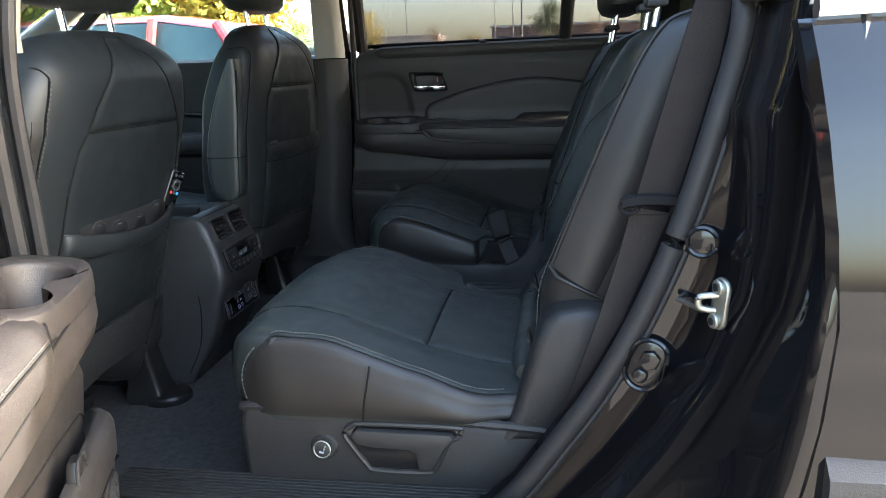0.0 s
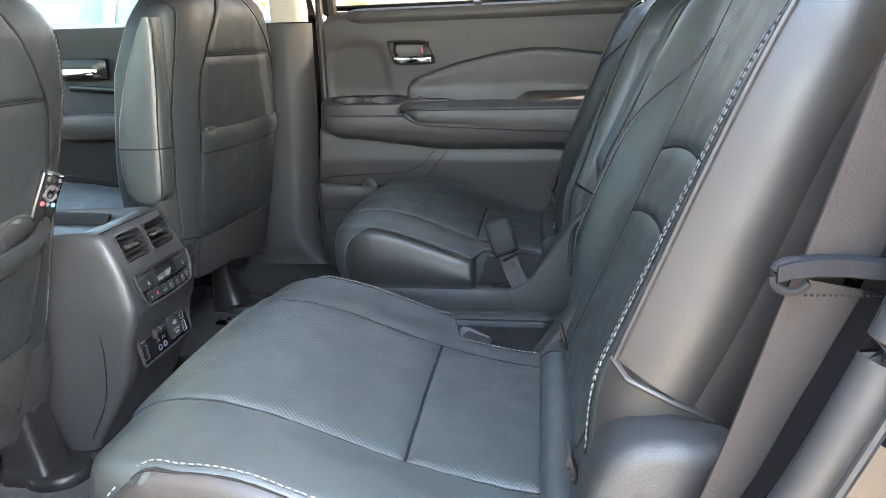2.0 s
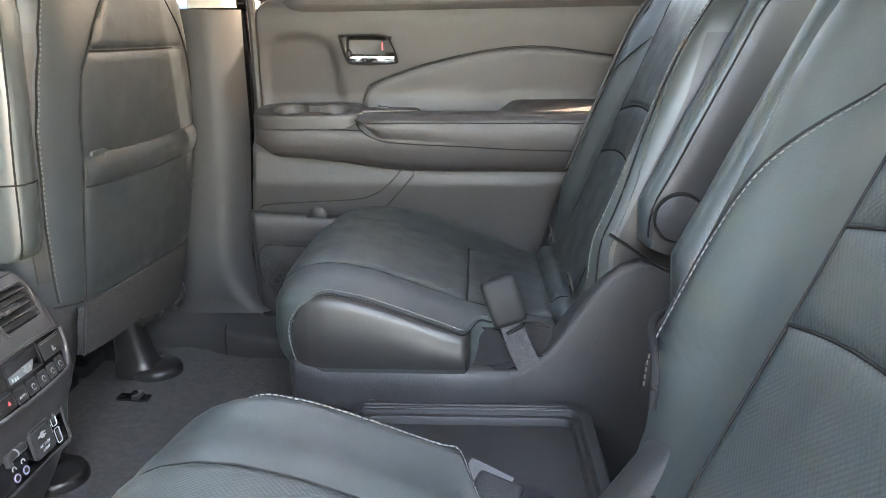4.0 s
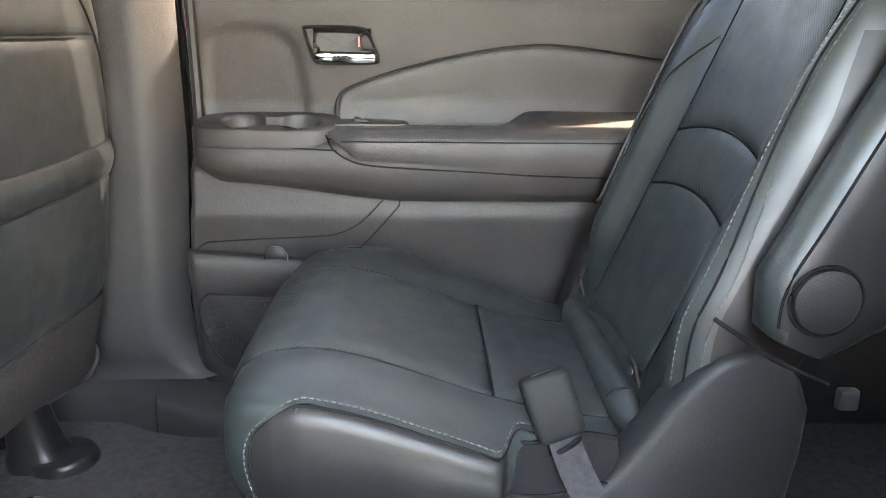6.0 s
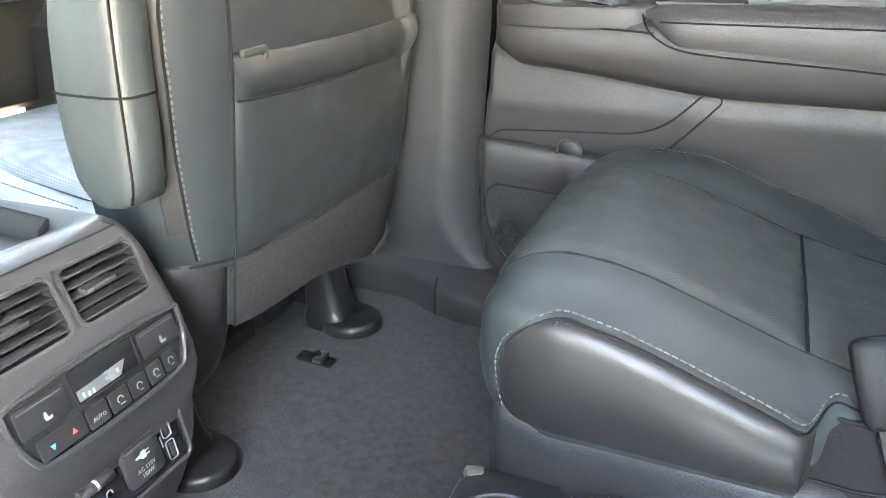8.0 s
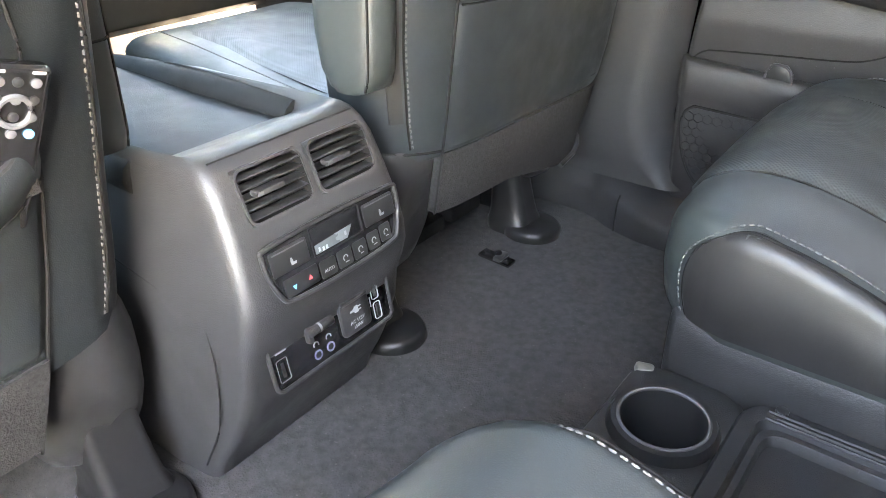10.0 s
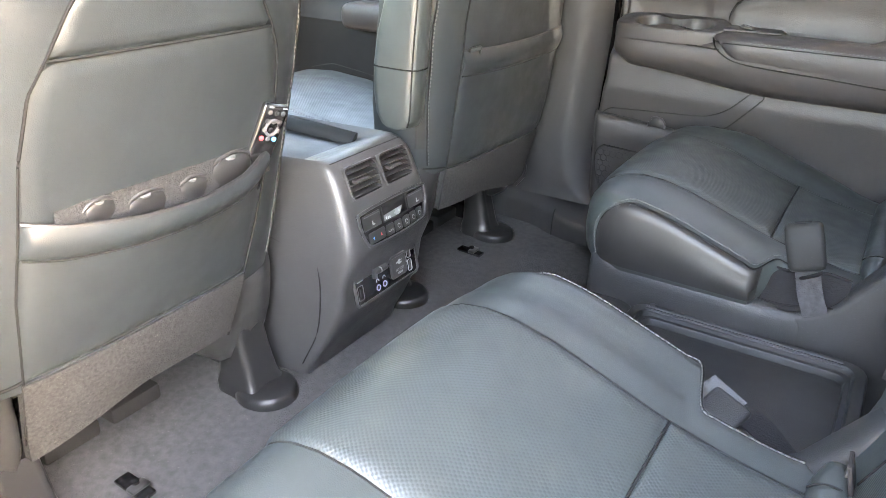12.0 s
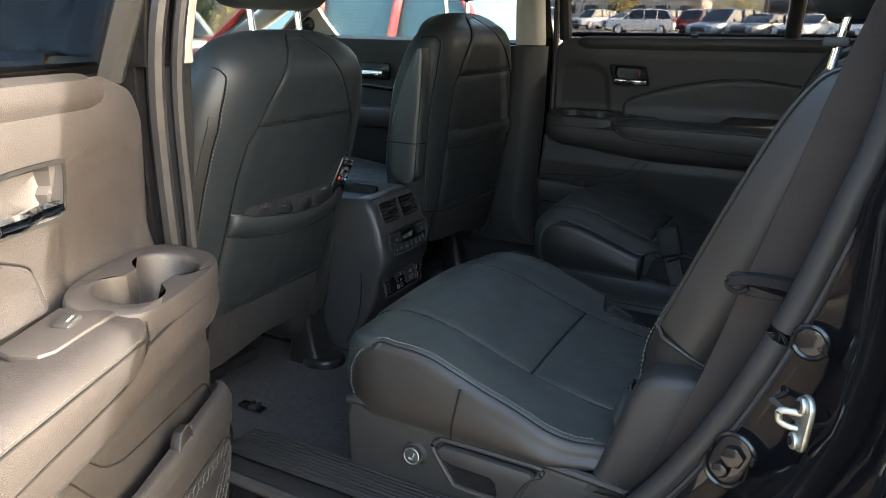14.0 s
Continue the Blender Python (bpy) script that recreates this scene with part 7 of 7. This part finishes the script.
def dashboard():
    t = thing("dashboard", "grey car dashboard with slatted air vents", "dashboard", (-1.5, 0, 0.7))
    DASH = material("grey dash top", (0.20, 0.225, 0.235), 0.5, grain=0.25, grain_size=0.002, vary=0.08)
    part("dash_top", loft([[(x, y, z) for x, z in ((-1.95, 1.10), (-1.75, 1.13), (-1.55, 1.135), (-1.42, 1.12), (-1.36, 1.08), (-1.345, 1.035), (-1.40, 1.03), (-1.95, 1.02))] for y in steps(-0.77, 0.77, 12)]), DASH, t)
    part("lower_panel", loft([[(x, y, z) for x, z in ((-1.90, 1.018), (-1.42, 1.026), (-1.352, 1.024), (-1.350, 1.00), (-1.375, 0.96), (-1.380, 0.88), (-1.395, 0.80), (-1.415, 0.785), (-1.46, 0.78), (-1.72, 0.80), (-1.90, 0.82))] for y in steps(-0.765, 0.765, 12)]), CONSOLE_LID, t, "dark lower dash panel")
    lid = part("glovebox_lid", slab([[(x, y, z) for y in steps(0.18, 0.62, 8)] for x, z in ((-1.371, 0.945), (-1.372, 0.90), (-1.378, 0.85), (-1.389, 0.805))], (-0.010, 0, 0)), CONSOLE_LID, t, "dark glovebox lid")
    part("glovebox_latch", rbox((0.012, 0.07, 0.022), pose(-1.370, 0.40, 0.925, 0, -4, 0), 0.004), GLOSSY, lid)
    part("trim_strip", rbox((0.02, 1.45, 0.03), pose(-1.335, 0, 1.02), 0.006), CHROME, t)
    for y in (-0.66, -0.13, 0.13, 0.66):
        v = part("air_vent", ring_frame(rrect(0.12, 0.07, 0.012), rrect(0.10, 0.055, 0.008), 0.012, facing((-1.345, y, 1.06), (1, 0, 0.25))), PLASTIC_SMOOTH, t)
        for k in range(4):
            part("slat", rbox((0.01, 0.10, 0.003), facing((-1.348, y, 1.042 + k * 0.013), (0, 0, 1), (1, 0, 0)), 0), CHROME, v)
    part("screen", rbox((0.015, 0.22, 0.13), pose(-1.345, 0.0, 0.96, 0, -12, 0), 0.006), GLOSSY, t)
    part("gauge_hood", loft([[(x, -0.395 + w * math.cos(k / 12 * math.pi), 1.11 + h * math.sin(k / 12 * math.pi)) for k in range(13)] for x, w, h in ((-1.6, 0.17, 0.03), (-1.45, 0.19, 0.07), (-1.36, 0.18, 0.065))]), DASH, t)
    w = thing("steering_wheel", "dark leather steering wheel with a pale airbag cover", "steering wheel", (-1.2, -0.395, 1.0))
    m = facing((-1.17, -0.395, 1.02), (0.90, 0, 0.42))
    part("wheel_rim", tube([m @ Vector((0.185 * math.cos(k / 48 * math.tau), 0.185 * math.sin(k / 48 * math.tau), 0)) for k in range(48)], 0.016, 10, closed=True), LEATHER, w)
    part("hub", rbox((0.17, 0.12, 0.06), m @ pose(0, 0, -0.03), 0.03, 3), PLASTIC, w)
    for k in (-1, 1):
        part("spoke", rbox((0.10, 0.035, 0.02), m @ pose(k * 0.13, -0.01, -0.02), 0.008), PLASTIC_SMOOTH, w)
    part("column", tube([m @ Vector((0, 0, -0.05)), m @ Vector((0, 0, -0.28))], 0.05, 14), PLASTIC, w)


dashboard()


def windscreen():
    for s in (-1, 1):
        ob = part("pillar_front", tube(smooth_path([(-1.95, s * 0.80, 1.12), (-1.5, s * 0.775, 1.33), (-1.2, s * 0.73, 1.48), (-0.95, s * 0.69, 1.565)], 5), 0.035, 10), LIGHT_TRIM)
        tagged(ob, "pale grey windscreen pillar trim", "pillar trim", kind="structure")
    pane = part("window_windscreen", slab([[(-1.98, -0.78, 1.10), (-1.98, 0.78, 1.10)], [(-1.5, -0.74, 1.36), (-1.5, 0.74, 1.36)], [(-1.05, -0.68, 1.60), (-1.05, 0.68, 1.60)]], (-0.004, 0, 0.006)), WINDSCREEN)
    tagged(pane, "clear raked windscreen glass of the car", "window", kind="structure")
    ob = part("bonnet", loft([[(x, y, z + 0.05 - 0.10 * abs(y / 0.9) ** 3) for y in steps(-0.88, 0.88, 15)] + [(x, 0.88, 0.5), (x, -0.88, 0.5)] for x, z in ((-3.0, 0.88), (-2.9, 0.95), (-2.6, 1.0), (-2.2, 1.05), (-1.95, 1.08))]), PAINT)
    tagged(ob, "glossy black painted car bonnet", "car body", kind="structure")
    ob = part("firewall", rbox((0.04, 1.55, 0.65), pose(-1.93, 0, 0.78), 0.01), PLASTIC)
    tagged(ob, "dark bulkhead behind the dashboard", "bulkhead", kind="structure")


windscreen()


# ---- outside ----
GROUND = material("sunlit pale asphalt", (0.22, 0.190, 0.155), 0.9, spec=0.2, grain=0.5, grain_size=0.03, vary=0.18, vary_size=2.5)


def ground_z(x, y):
    return 0.019 * max(0, y - 8) - 0.000 * x


def ground():
    xs = [-900, -400, -200, -120, -80, -50, -30, -20, -12, -6, -3, 0, 3, 6, 12, 20, 30, 50, 80, 120, 200, 400, 900]
    ys = [-900, -300, -100, -50, -25, -12, -6, -3, 0, 3, 6, 8, 12, 20, 30, 45, 60, 80, 100, 140, 200, 400, 900]
    b2 = bmesh.new()
    vs = [[b2.verts.new((x, y, ground_z(x, y) if y < 140 else ground_z(x, 140))) for x in xs] for y in ys]
    for a, b in zip(vs, vs[1:]):
        for i in range(len(xs) - 1):
            b2.faces.new((a[i], a[i + 1], b[i + 1], b[i]))
    tagged(part("ground", b2, GROUND), "sunlit pale tan asphalt car park", "ground", kind="structure")


ground()
LEAF = [material("yellow green leaves", (0.24, 0.27, 0.035), 0.6, vary=0.35, vary_size=0.4), material("dull green leaves", (0.10, 0.12, 0.035), 0.6, vary=0.35, vary_size=0.4),
        material("orange brown leaves", (0.28, 0.13, 0.04), 0.6, vary=0.35, vary_size=0.4), material("golden leaves", (0.42, 0.30, 0.04), 0.6, vary=0.3, vary_size=0.4)]
BARK = material("grey bark", (0.10, 0.08, 0.065), 0.9, grain=0.8, grain_size=0.04, vary=0.3)


def tree(x, y, h, w, leaf, label, seed, n=2600, big=1.0):
    rnd = random.Random(seed)
    z0 = ground_z(x, y)
    t = thing("tree", label, "tree", (x, y, z0), "car park trees")
    wood = tube([(x, y, z0 - 0.1), (x + 0.05, y, z0 + h * 0.3), (x - 0.04, y, z0 + h * 0.6), (x, y, z0 + h * 0.9)], lambda k: 0.14 * h / 6 * (1 - 0.85 * k), 8)
    tips = []
    for k in range(14):
        a, zz = rnd.uniform(0, math.tau), z0 + h * rnd.uniform(0.25, 0.8)
        r = w * rnd.uniform(0.5, 0.95) * (1.1 - 0.6 * (zz - z0) / h)
        tip = Vector((x + r * math.cos(a), y + r * math.sin(a), zz + h * rnd.uniform(0.08, 0.22)))
        tube([(x, y, zz), Vector((x, y, zz)).lerp(tip, 0.5) + Vector((0, 0, 0.1)), tip], lambda q: 0.035 * h / 6 * (1 - 0.8 * q), 5, wood)
        tips += [tip, Vector((x, y, zz)).lerp(tip, 0.6)]
    tips += [Vector((x, y, z0 + h * q)) for q in (0.7, 0.85, 0.97)]
    part("trunk", wood, BARK, t)
    verts, faces = [], []
    for k in range(n):
        c = rnd.choice(tips)
        p = c + Vector((rnd.gauss(0, w * 0.2), rnd.gauss(0, w * 0.2), rnd.gauss(0, h * 0.06)))
        s = rnd.uniform(0.05, 0.11) * h / 6 * big
        d = Vector((rnd.gauss(0, 1), rnd.gauss(0, 1), rnd.gauss(0, 1))).normalized()
        e = d.orthogonal().normalized() * s
        f = d.cross(e).normalized() * s * 0.7
        i = len(verts)
        verts += [p - e, p + f, p + e, p - f]
        faces.append((i, i + 1, i + 2, i + 3))
    me = bpy.data.meshes.new("crown")
    me.from_pydata(verts, [], faces)
    me.materials.append(leaf)
    ob = new("crown", me)
    ob.parent = t
    ob.matrix_parent_inverse = t.matrix_world.inverted()
    return t


tree(-0.6, 68, 5.6, 1.7, LEAF[1], "small dull green and orange tree at the car park edge", 1)
tree(9.2, 72, 6.3, 1.8, LEAF[0], "bright yellow green tree at the car park edge", 2)
tree(4.2, 76, 3.8, 1.3, LEAF[2], "low bare orange tree at the car park edge", 3, 900)
tree(-8.5, 74, 3.2, 2.0, LEAF[3], "low golden shrub at the car park edge", 4, 1600)
tree(-18, 70, 5.0, 2.2, LEAF[3], "golden autumn tree at the car park edge", 5)
tree(-26, 72, 5.5, 2.5, LEAF[0], "yellow green autumn tree at the car park edge", 6)
tree(-12.5, 78, 4.0, 1.6, LEAF[2], "orange brown autumn tree at the car park edge", 7, 1200)
tree(17, 80, 5.0, 2.0, LEAF[3], "golden autumn tree beyond the parked cars", 8)
for i, (x, y) in enumerate(((-8.5, 16), (-11, 15), (-13.5, 17), (-16, 14), (-18, 9), (-19, 3), (-18, -4))):
    tree(x, y, 6.5 + (i % 3), 2.8, LEAF[(3, 0, 3, 0, 2, 0, 3)[i]], "leafy yellow autumn tree in front of the car", 20 + i, 9000, 1.5)

for i, (x, y) in enumerate(((-6.6, 13.5), (-8.3, 12.8), (-10.0, 13.2), (-11.8, 12.4), (-13.6, 11.5), (-15.5, 10.5), (-16.5, 7.5))):
    tree(x, y, 3.0, 1.3, LEAF[(3, 0, 0, 3, 0, 1, 3)[i]], "low golden autumn shrub behind the parked cars", 40 + i, 5000, 2.0)

POLE = material("dull grey painted steel", (0.20, 0.20, 0.20), 0.6, vary=0.1)


def lamp_post(x, y, h=9.0):
    z0 = ground_z(x, y)
    t = thing("street_lamp", "tall grey car park lamp post with twin heads", "street lamp", (x, y, z0), "car park lamps")
    part("pole", tube([(x, y, z0 - 0.1), (x, y, z0 + h)], lambda k: 0.10 - 0.04 * k, 10), POLE, t)
    part("cross_arm", tube([(x - 1.1, y, z0 + h), (x + 1.1, y, z0 + h)], 0.05, 8), POLE, t)
    for k in (-1, 1):
        part("lamp_head", rbox((0.75, 0.35, 0.30), pose(x + k * 1.3, y, z0 + h - 0.12, 0, k * 12, 0), 0.06), POLE, t)


for x, y, h in ((-5.2, 95, 8.2), (-9.5, 120, 11.5), (-2.6, 62, 9.5), (6.4, 110, 10.0), (1.2, 70, 9.5), (13.8, 58, 8.0), (20, 105, 9.0), (-20, 100, 9.0), (10.6, 82, 9.5)):
    lamp_post(x, y, h)

BRICK = material("brown brick", (0.20, 0.12, 0.09), 0.9, grain=0.4, grain_size=0.1, vary=0.2, vary_size=4)
PALE = material("pale render wall", (0.42, 0.38, 0.33), 0.9, grain=0.3, grain_size=0.1, vary=0.1, vary_size=4)
DARK_GLASS = material("dark window glass", (0.02, 0.025, 0.03), 0.08, vary=0.1, rough_vary=0.03)


def building(x, y, w, d, h, mat, label):
    z0 = ground_z(x, min(y, 140))
    t = thing("building", label, "building", (x, y, z0), "far buildings")
    part("wall", rbox((w, d, h), pose(x, y, z0 + h / 2 - 0.3), 0.05), mat, t)
    part("roof", rbox((w + 0.6, d + 0.6, 0.5), pose(x, y, z0 + h - 0.1), 0.1), PALE, t)
    n = max(3, int(w / 5))
    for k in range(n):
        part("window", rbox((w / n * 0.6, 0.1, 1.6), pose(x - w / 2 + w / n * (k + 0.5), y - d / 2 - 0.03, z0 + h * 0.5), 0.02), DARK_GLASS, t)
    return t


building(18, 150, 60, 14, 5.5, BRICK, "long low brown brick building beyond the car park")
building(22, 118, 9, 8, 5.0, BRICK, "small red brick building with a flat roof")
building(-55, 165, 60, 14, 5.0, PALE, "low pale building far beyond the car park")
building(64, 140, 40, 14, 5.5, PALE, "low pale building beyond the parked cars")


def car_paint(name, c):
    return material(name, c, 0.25, coat=0.8, vary=0.04, rough_vary=0.03)


PAINTS = {"white": car_paint("white car paint", (0.72, 0.72, 0.71)), "slate blue": car_paint("slate blue car paint", (0.10, 0.15, 0.22)), "dark grey": car_paint("dark grey car paint", (0.05, 0.055, 0.06)),
          "maroon": car_paint("maroon car paint", (0.14, 0.02, 0.025)), "silver": car_paint("silver car paint", (0.45, 0.46, 0.47)), "red": car_paint("red car paint", (0.45, 0.03, 0.03))}
LAMP_CLEAR = material("clear headlamp lens", (0.6, 0.62, 0.64), 0.1, vary=0.05)
LAMP_RED = material("red tail lamp lens", (0.4, 0.02, 0.02), 0.15, vary=0.05)


def parked_car(colour, suv=True, glass=None):
    """A parked car at the origin, its nose towards -y."""
    h = 1.72 if suv else 1.47
    t = thing("parked_car", "%s %s standing in the car park" % (colour, "sport utility vehicle" if suv else "saloon car"), "car", (0, 0, 0), "parked cars")
    p = PAINTS[colour]
    st = [(-2.35, 0.45, 0.70, 0.70), (-2.30, 0.35, 0.82, 0.80), (-2.1, 0.28, 0.92, 0.88), (-1.5, 0.25, 1.0, 0.93), (-1.0, 0.25, 1.06, 0.94), (0.0, 0.25, 1.08, 0.95), (1.2, 0.25, 1.10, 0.94), (2.0, 0.28, 1.10, 0.90), (2.28, 0.36, 1.02, 0.86), (2.34, 0.45, 0.85, 0.80)]
    rings = []
    for y, z0, z1, w in st:
        ring = []
        for x, q in ((-0.86, 0.0), (-1.0, 0.12), (-1.02, 0.45), (-1.0, 0.75), (-0.93, 0.95), (-0.8, 1.0), (0, 1.02), (0.8, 1.0), (0.93, 0.95), (1.0, 0.75), (1.02, 0.45), (1.0, 0.12), (0.86, 0.0)):
            ring.append((x * w, y, z0 + (z1 - z0) * q))
        rings.append(ring)
    part("body", loft(rings), p, t, angle=35)
    back = 2.1 if suv else 1.5
    cab = [(-1.15, 1.04, 0.02, 0.80), (-0.55, 1.05, h - 1.10, 0.72), (-0.2, 1.06, h - 1.07, 0.70), (back - 0.9, 1.07, h - 1.08, 0.70), (back - 0.3, 1.08, h - 1.18, 0.70), (back + (0.1 if suv else 0.55), 1.08, 0.02, 0.76)]
    part("glasshouse", loft([[(-w - 0.10, y, z), (-w, y, z + dz * 0.9), (-w + 0.12, y, z + dz), (w - 0.12, y, z + dz), (w, y, z + dz * 0.9), (w + 0.10, y, z)] for y, z, dz, w in cab]), glass or DARK_GLASS, t, angle=25)
    part("roof", loft([[(-w + 0.0, y, z + dz - 0.05), (-w + 0.13, y, z + dz + 0.012), (0, y, z + dz + 0.03), (w - 0.13, y, z + dz + 0.012), (w, y, z + dz - 0.05)] for y, z, dz, w in cab[1:5]]), p, t)
    for x in (-1, 1):
        for y0, z0, y1, z1 in ((-1.2, 1.02, -0.5, h - 0.06), (0.25, 1.04, 0.25, h - 0.04), (1.1, 1.05, 1.15, h - 0.05), (back + 0.05, 1.05, back - 0.35, h - 0.10)):
            part("pillar", tube([(x * 0.88, y0, z0), (x * 0.725, y1, z1)], 0.045, 8), p, t)
        part("mirror", rbox((0.18, 0.10, 0.14), pose(x * 1.02, -0.75, 1.10), 0.04), p, t)
        part("headlamp", rbox((0.36, 0.25, 0.13), pose(x * 0.66, -2.20, 0.80, 15, 0, x * 22), 0.04), LAMP_CLEAR, t)
        part("tail_lamp", rbox((0.22, 0.16, 0.26), pose(x * 0.74, 2.24, 0.95, 0, 0, -x * 15), 0.04), LAMP_RED, t)
        for y in (-1.42, 1.42):
            m = pose(x * 0.84, y, 0.35, 0, 90, 0)
            wh = part("wheel", cyl(0.35, 0.22, m, 28, bevel=0.04), RUBBER, t)
            part("rim", cyl(0.23, 0.235, m, 20, bevel=0.02), LAMP_CLEAR, wh)
    part("grille", rbox((0.95, 0.06, 0.24), pose(0, -2.33, 0.62), 0.03), GLOSSY, t)
    part("bumper_intake", rbox((1.3, 0.06, 0.14), pose(0, -2.31, 0.40), 0.03), GLOSSY, t)
    return t


def place(master, x, y, turn):
    return copy_thing(master, Matrix.Translation((x, y, ground_z(x, y))) @ pose(0, 0, 0, 0, 0, turn))


def put_car(master, x, y, turn):
    master.matrix_world = Matrix.Translation((x, y, ground_z(x, y))) @ pose(0, 0, 0, 0, 0, turn)


white_suv = parked_car("white")
put_car(white_suv, -12.0, 52, -84)
maroon = parked_car("maroon")
put_car(maroon, -8.2, 55, 160)
blue = parked_car("slate blue")
put_car(blue, -5.0, 42, -32)
grey = parked_car("dark grey", False)
put_car(grey, -2.9, 41.0, -32)
saloon = parked_car("white", False)
put_car(saloon, -0.6, 40.0, -32)
place(white_suv, 1.9, 39.5, -32)
place(saloon, 4.4, 38.5, -32)
place(white_suv, 7.0, 38.5, -32)
place(saloon, 9.7, 38.0, -32)
silver = parked_car("silver")
put_car(silver, 12.5, 38, -32)
place(saloon, -16, 64, -30)
place(silver, -19.5, 66, -30)
place(blue, -13, 66, -30)
TEAL_GLASS = material("teal tinted car glass", (0.045, 0.085, 0.095), 0.3, spec=0.2, vary=0.1, rough_vary=0.03)
red = parked_car("red", True, TEAL_GLASS)
put_car(red, -4.4, 5.4, -90)
place(silver, -9.6, 5.6, -90)
place(white_suv, -7.5, 10.5, -90)
